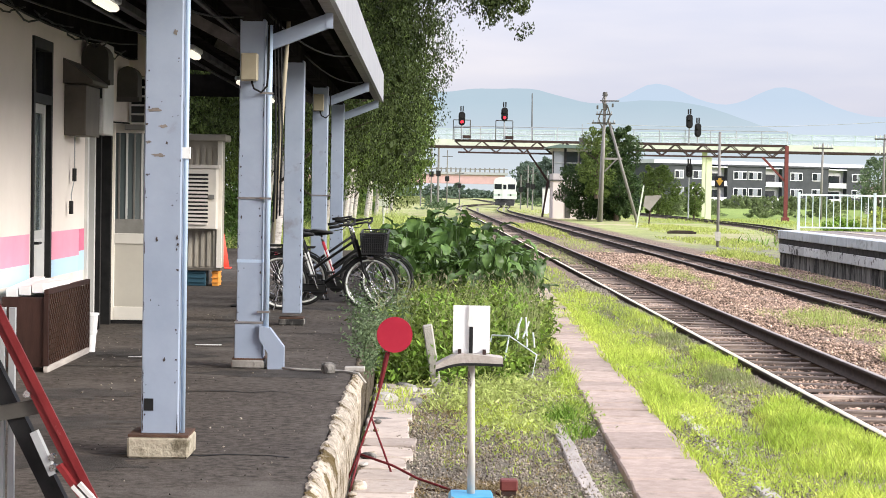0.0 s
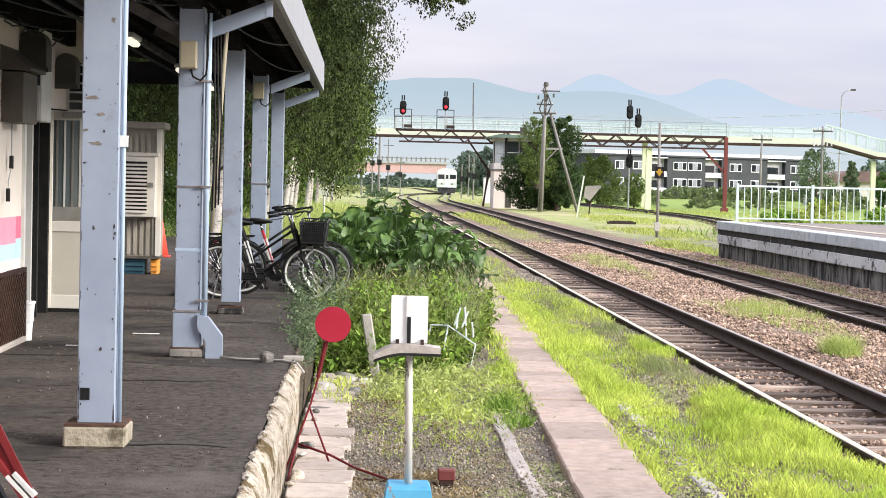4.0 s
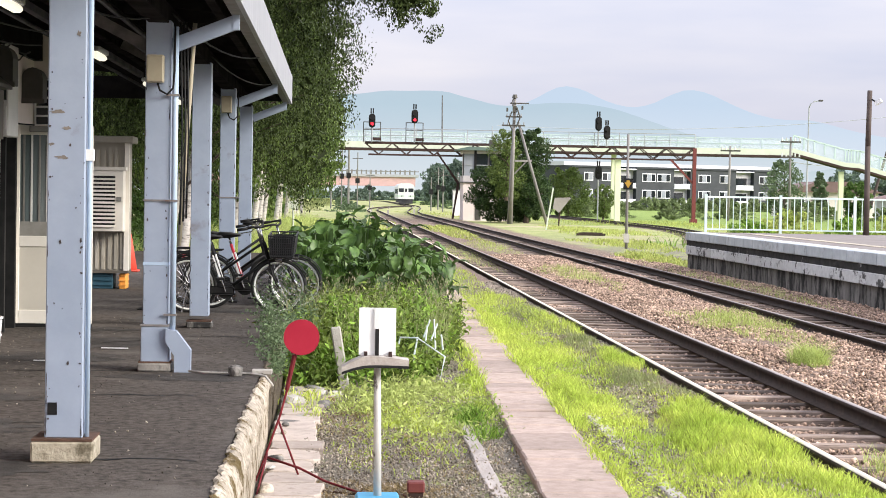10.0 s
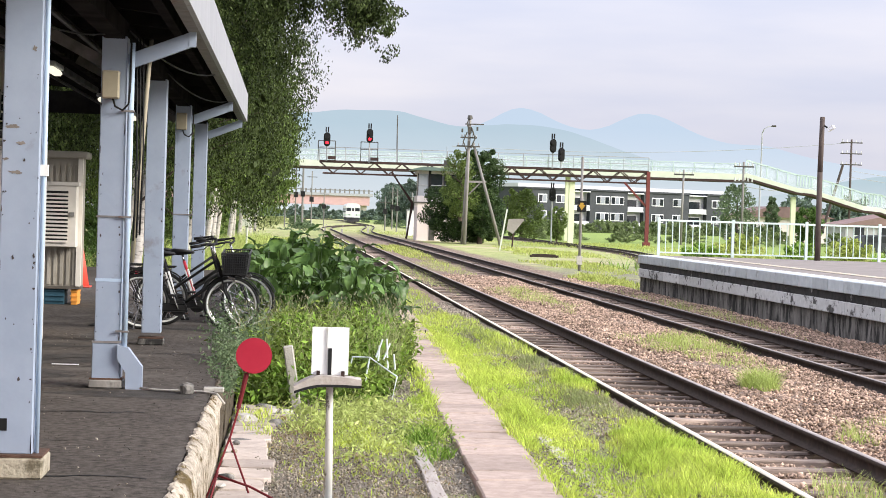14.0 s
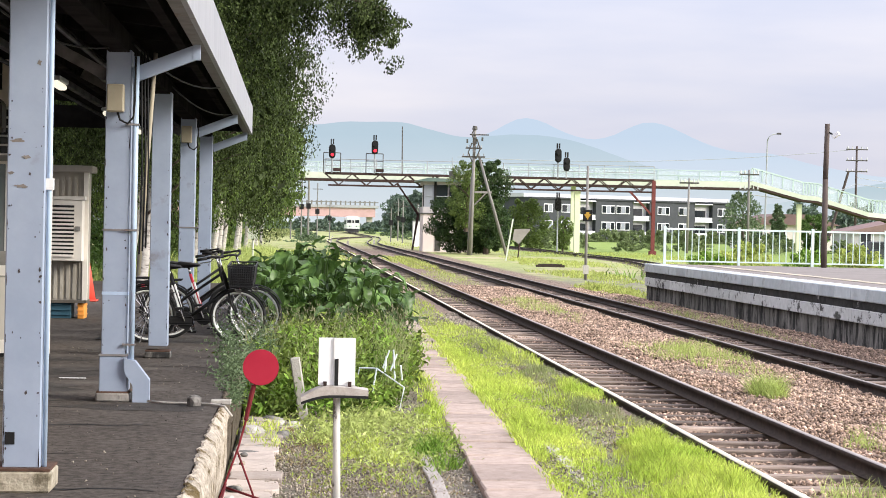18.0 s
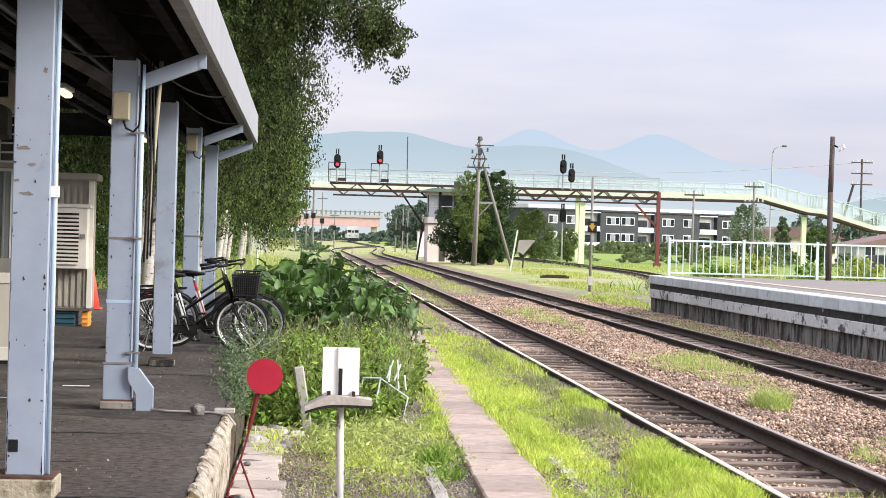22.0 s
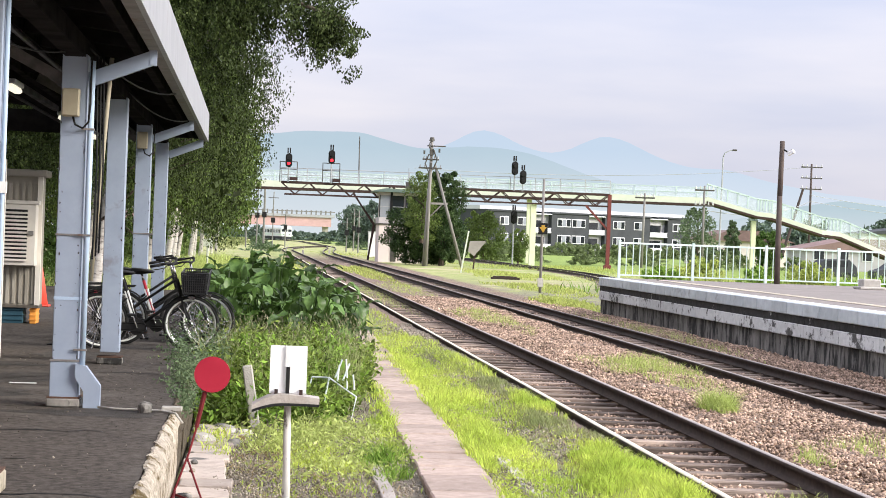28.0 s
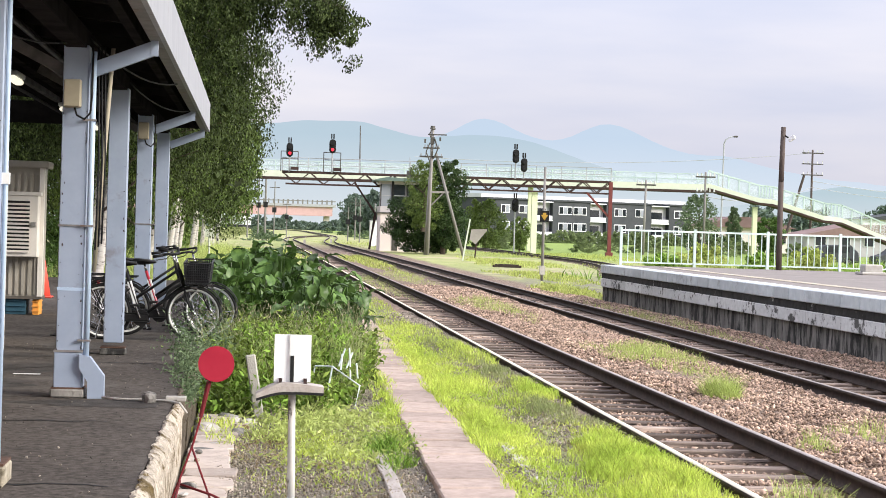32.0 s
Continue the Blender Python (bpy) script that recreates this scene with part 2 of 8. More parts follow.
M_CREAM_STEEL = mat("cream_gantry_paint", (0.58, 0.62, 0.5), (0.66, 0.7, 0.58), scale=2, rough=0.6, bump=0.05)
M_GREEN_RAIL = mat("pale_green_railing", (0.42, 0.53, 0.49), (0.5, 0.6, 0.56), scale=3, rough=0.5, bump=0.03)
M_FENCE = mat("white_fence_paint", (0.56, 0.68, 0.64), (0.64, 0.75, 0.71), scale=3, rough=0.5, bump=0.03)
M_BRIDGE_PINK = mat("salmon_pink_girder", (0.48, 0.31, 0.3), (0.55, 0.365, 0.355), scale=0.6, rough=0.7, bump=0.02)
M_GREY_STEEL = mat("galvanised_grey", (0.3, 0.31, 0.32), (0.4, 0.41, 0.42), scale=5, rough=0.5, bump=0.05)
M_WOODPOLE = mat("weathered_pole", (0.17, 0.16, 0.15), (0.28, 0.265, 0.25), scale=3, bump=0.2, stretch=(4, 4, 0.4))
M_BROWNPOLE = mat("brown_lamp_pole", (0.07, 0.055, 0.048), (0.11, 0.085, 0.075), scale=3, bump=0.1)
M_BLACK = mat("matt_black", (0.01, 0.01, 0.011), (0.024, 0.024, 0.024), scale=6, rough=0.55, bump=0.03, spec=0.15)
M_WHITE = mat("white_paint", (0.74, 0.74, 0.74), (0.8, 0.8, 0.79), scale=4, rough=0.5, bump=0.03, spot=(0.55, 0.52, 0.48), spot_scale=6, spot_at=0.68)
M_TRAIN_WHITE = mat("train_cream_white", (0.6, 0.62, 0.61), (0.66, 0.68, 0.66), scale=1, rough=0.4, bump=0)
M_TRAIN_GREEN = mat("train_green_band", (0.46, 0.57, 0.48), (0.52, 0.62, 0.53), scale=1, rough=0.4, bump=0)
M_TRAIN_DARK = mat("train_underframe", (0.03, 0.03, 0.035), (0.06, 0.06, 0.065), scale=3, rough=0.8, bump=0.1)
M_DARKGLASS = glass("dark_window_glass", (0.02, 0.024, 0.028))
M_APT = mat("charcoal_siding", (0.045, 0.05, 0.055), (0.065, 0.07, 0.075), scale=0.8, rough=0.7, bump=0.05)
M_APT_WHITE = mat("white_balcony_panel", (0.6, 0.61, 0.63), (0.7, 0.71, 0.73), scale=0.8, rough=0.6, bump=0.03)
M_RED_LAMP = glow("red_signal_light", (1.0, 0.015, 0.03), 2.2)
M_TUBE = glow("fluorescent_tube", (1.0, 0.93, 0.76), 0.85)
# Clump-sized tone steps put light and dark leaf masses into the colour.
M_BIRCH_LEAF = leaf_mat("birch_leaf", (0.016, 0.028, 0.008), (0.088, 0.118, 0.037), vary=0.8, through_light=0.22, grain=2.0)
M_BIRCH_BARK = mat("birch_bark", (0.36, 0.33, 0.3), (0.58, 0.55, 0.51), scale=5, bump=0.2, spot=(0.06, 0.05, 0.045), spot_scale=6, spot_at=0.54, stretch=(1, 1, 2.5))
M_DARK_LEAF = leaf_mat("yew_foliage", (0.024, 0.05, 0.02), (0.075, 0.115, 0.04), vary=0.55, through_light=0.15)
M_MID_LEAF = leaf_mat("shrub_foliage", (0.06, 0.115, 0.03), (0.13, 0.21, 0.055), vary=0.45)
M_GRASS = leaf_mat("bright_grass_blade", (0.34, 0.48, 0.065), (0.66, 0.72, 0.17), vary=0.45, through_light=0.45)
M_WEED = leaf_mat("weed_leaf", (0.13, 0.24, 0.035), (0.27, 0.4, 0.07), vary=0.5, through_light=0.25)
M_GREY_LEAF = leaf_mat("grey_green_leaf", (0.1, 0.15, 0.075), (0.18, 0.24, 0.13), vary=0.3)
M_WEED_Y = leaf_mat("yellowish_weed", (0.32, 0.41, 0.1), (0.56, 0.61, 0.23), vary=0.3, through_light=0.4)
M_DRY_STALK = leaf_mat("pale_grass_stalk", (0.22, 0.27, 0.1), (0.36, 0.38, 0.18), vary=0.3)
M_GRASS_FAR = leaf_mat("yard_grass_blade", (0.3, 0.38, 0.08), (0.5, 0.52, 0.18), vary=0.35, through_light=0.4)
M_TRUNK = mat("brown_bark", (0.07, 0.05, 0.04), (0.13, 0.1, 0.08), scale=6, bump=0.4)
# Leaf colour paled by hand: the far haze is mixed into it.
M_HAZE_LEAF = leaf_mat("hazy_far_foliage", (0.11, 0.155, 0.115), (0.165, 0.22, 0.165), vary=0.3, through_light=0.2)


# ---- tools ----
def np_mesh(name, verts, faces, material, smooth=False):
    verts, faces = np.asarray(verts, np.float32), np.asarray(faces, np.int32)
    k = faces.shape[1]
    me = bpy.data.meshes.new(name)
    me.vertices.add(len(verts))
    me.vertices.foreach_set("co", verts.ravel())
    me.loops.add(faces.size)
    me.loops.foreach_set("vertex_index", faces.ravel())
    me.polygons.add(len(faces))
    me.polygons.foreach_set("loop_start", np.arange(0, faces.size, k, dtype=np.int32))
    me.polygons.foreach_set("loop_total", np.full(len(faces), k, np.int32))
    me.update(calc_edges=True)
    if smooth:
        me.polygons.foreach_set("use_smooth", np.ones(len(faces), bool))
    me.materials.append(material)
    return me


def root_place(ob):
    p = Vector((0, 0, 0))
    while ob:
        p = p + ob.location
        ob = ob.parent
    return p


def thing(name, at, label, category, group="", kind=""):
    """An empty at a thing's base."""
    ob = new(name)
    ob.location = at
    ob.empty_display_size = 0.2
    return tagged(ob, label, category, group, kind)


def finish(bm, name, material, smooth=False):
    me = bpy.data.meshes.new(name)
    bmesh.ops.recalc_face_normals(bm, faces=bm.faces)
    bm.to_mesh(me)
    bm.free()
    mats = material if isinstance(material, (list, tuple)) else [material]
    for m in mats:
        me.materials.append(m)
    if smooth:
        for f in me.polygons:
            f.use_smooth = True
    return me


def part(name, bm, material, parent, label="", smooth=False):
    """Links a bmesh, drawn in world places, as one mesh under a thing or a part."""
    o = root_place(parent)
    bmesh.ops.translate(bm, verts=bm.verts, vec=-o)
    ob = new(name, finish(bm, name, material, smooth))
    ob.parent = parent
    if label:
        ob["label"] = label
    return ob


def sub(name, bm, material, parent, label="", smooth=False):
    return part(name, bm, material, parent, label, smooth)


def whole(name, bm, material, label, category, group="", kind="", at=None, smooth=False):
    """A thing of one mesh, its origin at its base."""
    if at is None:
        at = Vector([(min(v.co[i] for v in bm.verts) + max(v.co[i] for v in bm.verts)) / 2 for i in range(2)] + [min(v.co.z for v in bm.verts)])
    bmesh.ops.translate(bm, verts=bm.verts, vec=-Vector(at))
    ob = new(name, finish(bm, name, material, smooth))
    ob.location = at
    return tagged(ob, label, category, group, kind)


def box(bm, x0, x1, y0, y1, z0, z1, bevel=0.0, m=None):
    r = bmesh.ops.create_cube(bm, size=1.0)
    vs = r["verts"]
    bmesh.ops.scale(bm, vec=(x1 - x0, y1 - y0, z1 - z0), verts=vs)
    bmesh.ops.translate(bm, vec=((x0 + x1) / 2, (y0 + y1) / 2, (z0 + z1) / 2), verts=vs)
    if bevel:
        es = list({e for v in vs for e in v.link_edges})
        r2 = bmesh.ops.bevel(bm, geom=es, offset=bevel, segments=1, affect="EDGES")
        vs = list({v for v in vs if v.is_valid} | set(r2["verts"]))
    if m is not None:
        bmesh.ops.transform(bm, matrix=m, verts=vs)
    return vs


def bx(*a, **k):
    bm = bmesh.new()
    box(bm, *a, **k)
    return bm


def tube(bm, p, q, r0, r1=None, n=8, caps=True):
    p, q = Vector(p), Vector(q)
    r1 = r0 if r1 is None else r1
    way = q - p
    m = Matrix.Translation((p + q) / 2) @ way.to_track_quat("Z", "Y").to_matrix().to_4x4()
    return bmesh.ops.create_cone(bm, cap_ends=caps, segments=n, radius1=r0, radius2=max(r1, 0.0005), depth=way.length, matrix=m)["verts"]


def tb(*a, **k):
    bm = bmesh.new()
    tube(bm, *a, **k)
    return bm


def tubes(pts, r, n=8):
    """One bent pipe through the points."""
    bm = bmesh.new()
    pts = [Vector(p) for p in pts]
    rings = []
    up = Vector((0.13, 0.31, 0.94))
    for i, p in enumerate(pts):
        way = (pts[min(i + 1, len(pts) - 1)] - pts[max(i - 1, 0)]).normalized()
        a = way.cross(up)
        if a.length < 0.05:
            a = way.cross(Vector((1, 0, 0)))
        a.normalize()
        b = way.cross(a)
        rings.append([bm.verts.new(p + r * (math.cos(2 * math.pi * j / n) * a + math.sin(2 * math.pi * j / n) * b)) for j in range(n)])
    for u, v in zip(rings, rings[1:]):
        for j in range(n):
            bm.faces.new((u[j], u[(j + 1) % n], v[(j + 1) % n], v[j]))
    bm.faces.new(rings[0])
    bm.faces.new(rings[-1])
    return bm


def rope(pts, r):
    return tubes(pts, r, 4)


def bar(bm, p, q, w, h):
    """A rectangular bar from p to q."""
    p, q = Vector(p), Vector(q)
    way = q - p
    m = Matrix.Translation((p + q) / 2) @ way.to_track_quat("Y", "Z").to_matrix().to_4x4()
    return box(bm, -w / 2, w / 2, -way.length / 2, way.length / 2, -h / 2, h / 2, m=m)


def br(*a):
    bm = bmesh.new()
    bar(bm, *a)
    return bm


def prism(bm, poly, y0, y1):
    """Extrudes an outline in x and z along y."""
    a = [bm.verts.new((x, y0, z)) for x, z in poly]
    b = [bm.verts.new((x, y1, z)) for x, z in poly]
    n = len(poly)
    bm.faces.new(a)
    bm.faces.new(b[::-1])
    for i in range(n):
        bm.faces.new((a[i], b[i], b[(i + 1) % n], a[(i + 1) % n]))
    return a + b


# ---- the ground: one sheet to the horizon ----
RAIL_Z, GROUND_Z = -0.38, -0.56
TRACK_1, PLAT_EDGE, COL_X, WALL_X = 4.16, -0.49, -1.40, -3.30
OPP_X, OPP_Y, OPP_Z = 9.85, 51.4, 0.53


def track_2(y):
    """The middle of the second track, which bends away far out."""
    s = min(max((y - 170) / 130, 0), 1)
    far = max(y - 460, 0)
    bend = min(far, 80) ** 2 * 0.0031 + max(far - 80, 0) * 0.5
    return 7.75 + 4.7 * s * s * (3 - 2 * s) - bend


def ground_height(x, y):
    h = GROUND_Z
    h += 0.035 * noise.noise((x * 0.5, y * 0.5, 0)) + 0.02 * noise.noise((x * 2.1, y * 2.1, 3))
    if 3.55 <= x < 9.9 and y < 60:
        d = min(abs(x - TRACK_1), abs(x - 7.75))
        h = (-0.64 if d < 0.62 else -0.5) + 0.01 * noise.noise((x * 2, y * 2, 1))
    if -0.5 < x <= 2.6 and y < 60:
        h = -0.515 + 0.02 * noise.noise((x, y, 7))
    if 2.6 < x < 3.55 and y < 60:
        h = -0.515 + 0.075 * min(1.0, (x - 2.6) / 0.5) + 0.03 * noise.noise((x * 1.5, y * 0.9, 7))
    if 4.85 < x < 7.1 and y < 60:
        h = -0.49 + 0.04 * noise.noise((x * 0.9, y * 0.5, 2))
    if x > 28:
        h -= min((x - 28) * 0.003, 0.05)
    if x < PLAT_EDGE - 0.05 and y < 48:
        h = min(h, -0.6)
    return h


def ground_material():
    m = bpy.data.materials.new("grass_gravel_ballast")
    m.use_nodes = True
    n, l = m.node_tree.nodes, m.node_tree.links
    p = n["Principled BSDF"]
    p.inputs["Roughness"].default_value = 0.95
    p.inputs["Specular IOR Level"].default_value = 0.2
    tc, sp = n.new("ShaderNodeTexCoord"), n.new("ShaderNodeSeparateXYZ")
    l.new(tc.outputs["Object"], sp.inputs["Vector"])

    def tex(scale, detail=6.0, rough=0.65):
        t = n.new("ShaderNodeTexNoise")
        t.inputs["Scale"].default_value, t.inputs["Detail"].default_value, t.inputs["Roughness"].default_value = scale, detail, rough
        l.new(tc.outputs["Object"], t.inputs["Vector"])
        return t.outputs["Fac"]

    def ramp(src, lo, hi, a, b):
        r = n.new("ShaderNodeValToRGB")
        r.color_ramp.elements[0].position, r.color_ramp.elements[1].position = lo, hi
        r.color_ramp.elements[0].color, r.color_ramp.elements[1].color = (*a, 1), (*b, 1)
        l.new(src, r.inputs["Fac"])
        return r.outputs["Color"]

    def rng(src, lo, hi):
        r = n.new("ShaderNodeMapRange")
        r.inputs["From Min"].default_value, r.inputs["From Max"].default_value = lo, hi
        l.new(src, r.inputs["Value"])
        return r.outputs["Result"]

    def math_(op, a, b):
        k = n.new("ShaderNodeMath")
        k.operation, k.use_clamp = op, op == "MULTIPLY"
        for i, v in enumerate((a, b)):
            if isinstance(v, (int, float)):
                k.inputs[i].default_value = v
            else:
                l.new(v, k.inputs[i])
        return k.outputs[0]

    def mix(f, a, b):
        k = n.new("ShaderNodeMix")
        k.data_type = "RGBA"
        l.new(f, k.inputs["Factor"])
        l.new(a, k.inputs["A"])
        l.new(b, k.inputs["B"])
        return k.outputs["Result"]

    xw = math_("ADD", sp.outputs["X"], math_("SUBTRACT", math_("MULTIPLY", tex(0.35), 1.0), 0.5))
    ballast = ramp(tex(14, 8, 0.85), 0.38, 0.66, (0.07, 0.05, 0.04), (0.4, 0.3, 0.235))
    gravel = ramp(tex(16, 8, 0.8), 0.35, 0.72, (0.1, 0.088, 0.072), (0.33, 0.3, 0.25))
    grass = ramp(tex(1.2, 8, 0.75), 0.3, 0.7, (0.19, 0.225, 0.08), (0.4, 0.425, 0.17))
    dry = ramp(tex(2.0, 8, 0.75), 0.3, 0.7, (0.32, 0.27, 0.17), (0.56, 0.49, 0.32))
    green = mix(rng(tex(0.16, 6), 0.5, 0.64), grass, dry)
    lush = ramp(tex(0.7, 8, 0.8), 0.3, 0.7, (0.13, 0.2, 0.045), (0.3, 0.38, 0.1))
    lawn = math_("MULTIPLY", rng(sp.outputs["X"], 15, 21), rng(sp.outputs["Y"], 118, 135))
    green = mix(lawn, green, lush)
    base = mix(rng(tex(0.9, 5), 0.5, 0.58), gravel, green)
    far = mix(rng(sp.outputs["Y"], 60, 100), base, green)
    strip = math_("MULTIPLY", math_("MULTIPLY", rng(xw, 1.95, 2.15), rng(xw, 3.15, 2.8)), rng(tex(1.6, 6), 0.36, 0.5))
    far = mix(strip, far, grass)
    bl = math_("MULTIPLY", rng(xw, 2.85, 3.2), rng(xw, 10.4, 9.9))
    bl = math_("MULTIPLY", bl, rng(sp.outputs["Y"], 205, 140))
    patch = math_("MULTIPLY", rng(tex(0.45, 7, 0.75), 0.56, 0.66), 0.7)
    bed = mix(patch, ballast, green)
    l.new(mix(bl, far, bed), p.inputs["Base Color"])
    bp = n.new("ShaderNodeBump")
    bp.inputs["Strength"].default_value, bp.inputs["Distance"].default_value = 0.8, 0.03
    l.new(tex(14, 8, 0.8), bp.inputs["Height"])
    l.new(bp.outputs["Normal"], p.inputs["Normal"])
    return m


def ground():
    xs = np.concatenate([-np.geomspace(3000, 16, 22), np.arange(-12, -1, 0.5), np.arange(-1, 10.5, 0.25), np.arange(10.5, 26, 0.5), np.geomspace(28, 3000, 22)])
    ys = np.concatenate([-np.geomspace(1500, 12, 10), np.arange(-8, 70, 0.4), np.geomspace(72, 4500, 60)])
    nx, ny = len(xs), len(ys)
    v = [(x, y, ground_height(x, y)) for y in ys for x in xs]
    i = (np.arange(ny - 1)[:, None] * nx + np.arange(nx - 1)[None, :]).ravel()
    f = np.stack([i, i + 1, i + nx + 1, i + nx], 1)
    ob = new("ground", np_mesh("ground", v, f, ground_material(), True))
    tagged(ob, "rough station yard of grass, gravel and brown ballast", "ground", kind="structure")


ground()


# ---- platforms ----
def near_platform():
    top = whole("platform", bx(-9.0, PLAT_EDGE - 0.065, -14, 44, -0.75, 0.0), M_ASPHALT,
                "worn dark asphalt station platform with patched seams", "platform", kind="structure")
    rs = random.Random(17)
    for k in range(15):
        yy, xa = 6.5 + k * 1.7 + rs.uniform(-0.5, 0.5), rs.uniform(-3.2, -1.6)
        xb = min(-0.7, xa + rs.uniform(0.7, 2.2))
        n = 9
        bm = bmesh.new()
        a = [(xa + (xb - xa) * j / n, yy + 0.05 * noise.noise((j * 0.7, k, 0)) + 0.06 * (j / n) * rs.uniform(-1, 1)) for j in range(n + 1)]
        w = [0.006 + 0.016 * abs(noise.noise((j * 0.9, k, 5))) for j in range(n + 1)]
        up = [bm.verts.new((x, y - ww, 0.003)) for (x, y), ww in zip(a, w)]
        dn = [bm.verts.new((x, y + ww * 2, 0.003)) for (x, y), ww in zip(a, w)]
        for j in range(n):
            bm.faces.new((up[j], up[j + 1], dn[j + 1], dn[j]))
        part("seam", bm, M_BLACK if k % 3 else M_ASPHALT_2, top, "open seam in the asphalt")
    for k in range(10):
        bm = bmesh.new()
        cx, cy, rx, ry = rs.uniform(-2.9, -0.9), 8.0 + k * 1.6, rs.uniform(0.3, 0.8), rs.uniform(0.25, 0.7)
        n = 48
        ring_ = [bm.verts.new((min(-0.66, cx + rx * (1 + 0.6 * noise.noise((math.cos(q) * 2.5, math.sin(q) * 2.5, k))) * math.cos(q)), cy + ry * (1 + 0.6 * noise.noise((math.cos(q) * 3, math.sin(q) * 3, k + 9))) * math.sin(q), 0.002)) for q in [2 * math.pi * j / n for j in range(n)]]
        bm.faces.new(ring_)
        part("asphalt_patch", bm, M_ASPHALT_2, top, "darker mended patch of asphalt")
    # crumbling concrete lip, cast in lengths, its top broken away unevenly
    y = -13.5
    rnd = random.Random(5)
    fr = lambda a, b, c, o=0.0: noise.noise((a, b, c + o)) + 0.45 * noise.noise((a * 2.3, b * 2.3, c * 2.3 + 7 + o)) + 0.12 * noise.noise((a * 6, b * 6, c * 6 + 3 + o))
    while y < 44:
        ln = rnd.uniform(0.9, 1.6)
        near = 7 < y < 18
        n = 34 if near else 10
        off = rnd.uniform(-0.012, 0.012)
        bm = bmesh.new()
        rows = []
        for j in range(n + 1):
            yy = y + (ln - 0.008) * j / n
            gone = 0.0 if yy < 14.5 else min(1.0, (yy - 14.5) / 0.8)
            broken = 0.12 * gone + max(0.0, 0.02 + 0.05 * fr(yy * 1.3, 2.0, 0.0))
            inner = -0.062 - 0.018 * fr(yy * 2.0, 0.3, 1.0) - 0.02 * fr(yy * 9.0, 1.3, 2.0)
            outline = [(inner, -0.05), (inner, 0.005), (inner * 0.7, 0.012), (-0.05, 0.01), (-0.025, 0.0 - broken * 0.2), (-0.005, -0.012 - broken * 0.45), (0.012, -0.035 - broken * 0.8),
                       (0.02, -0.07 - broken), (0.022 + off, -0.12 - broken * 0.8), (0.022 + off, -0.19), (0.02 + off, -0.27), (0.018 + off, -0.36), (0.0, -0.75)]
            row = []
            for k, (a, z) in enumerate(outline):
                amp = 0.0 if k in (0, 12) else 1.0 if 2 <= k <= 8 else 0.3
                p = Vector((a, yy, z))
                a += amp * (0.012 * noise.noise(p * 11) + 0.011 * noise.noise(p * 26 + Vector((3, 0, 0))) + 0.007 * noise.noise(p * 60))
                z += amp * (0.014 * noise.noise(p * 9 + Vector((0, 0, 9))) + 0.012 * noise.noise(p * 24 + Vector((0, 7, 0))) + 0.007 * noise.noise(p * 55))
                row.append(bm.verts.new((PLAT_EDGE + a, yy, max(z, 0.004) if k in (1, 2) else z)))
            rows.append(row)
        for u, v in zip(rows, rows[1:]):
            for k in range(len(u) - 1):
                bm.faces.new((u[k], v[k], v[k + 1], u[k + 1]))
        bm.faces.new(rows[0])
        bm.faces.new(rows[-1][::-1])
        part("edge_stone", bm, M_CURB if y < 14.3 else M_SOIL, top, "" if y < 14.3 else "broken edge under soil and roots")
        y += ln


near_platform()


def opposite_platform():
    ob = whole("opposite_platform", bx(OPP_X + 0.5, 30, -8, OPP_Y - 0.02, -0.7, OPP_Z - 0.006), M_PLAT_TOP,
               "raised platform with brown paving and stained concrete sides", "platform", kind="structure")
    # wall under the edge: stained lower wall, white band, black band, edge slabs
    y = 14.0
    i = 0
    while y < OPP_Y - 0.1:
        y1 = min(y + 2.0, OPP_Y)
        part("wall_panel", bx(OPP_X + 0.12, OPP_X + 0.5, y, y1 - 0.01, -0.75, -0.09, bevel=0.01), M_CONC_DARK, ob)
        part("band", bx(OPP_X + 0.03, OPP_X + 0.5, y, y1 - 0.006, -0.09, 0.15, bevel=0.012), M_WHITE_CONC, ob)
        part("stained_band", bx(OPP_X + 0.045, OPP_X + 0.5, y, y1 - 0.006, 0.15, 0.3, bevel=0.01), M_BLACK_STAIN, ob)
        y = y1
        i += 1
    y = 14.0
    while y < OPP_Y - 0.05:
        part("edge_slab", bx(OPP_X, OPP_X + 0.5, y, min(y + 1.0, OPP_Y) - 0.022, 0.3, OPP_Z, bevel=0.016), M_EDGE, ob)
        y += 1.0
    part("end_wall", bx(OPP_X + 0.1, 30, OPP_Y - 0.02, OPP_Y + 0.08, -0.75, OPP_Z - 0.03), M_CONC_DARK, ob)
    part("tactile_strip", bx(OPP_X + 1.3, OPP_X + 1.6, -8, OPP_Y - 1.6, OPP_Z - 0.004, OPP_Z + 0.006), mat("faded_yellow_tactile", (0.5, 0.43, 0.32), (0.6, 0.53, 0.42), scale=4, bump=0.1, spot=(0.3, 0.26, 0.22), spot_scale=1.5, spot_at=0.5), ob)


opposite_platform()


# ---- railway ----
RAIL_OUTLINE = ((-0.0325, 0), (-0.0325, -0.035), (-0.009, -0.05), (-0.009, -0.12), (-0.06, -0.135), (-0.06, -0.15),
                (0.06, -0.15), (0.06, -0.135), (0.009, -0.12), (0.009, -0.05), (0.0325, -0.035), (0.0325, 0))


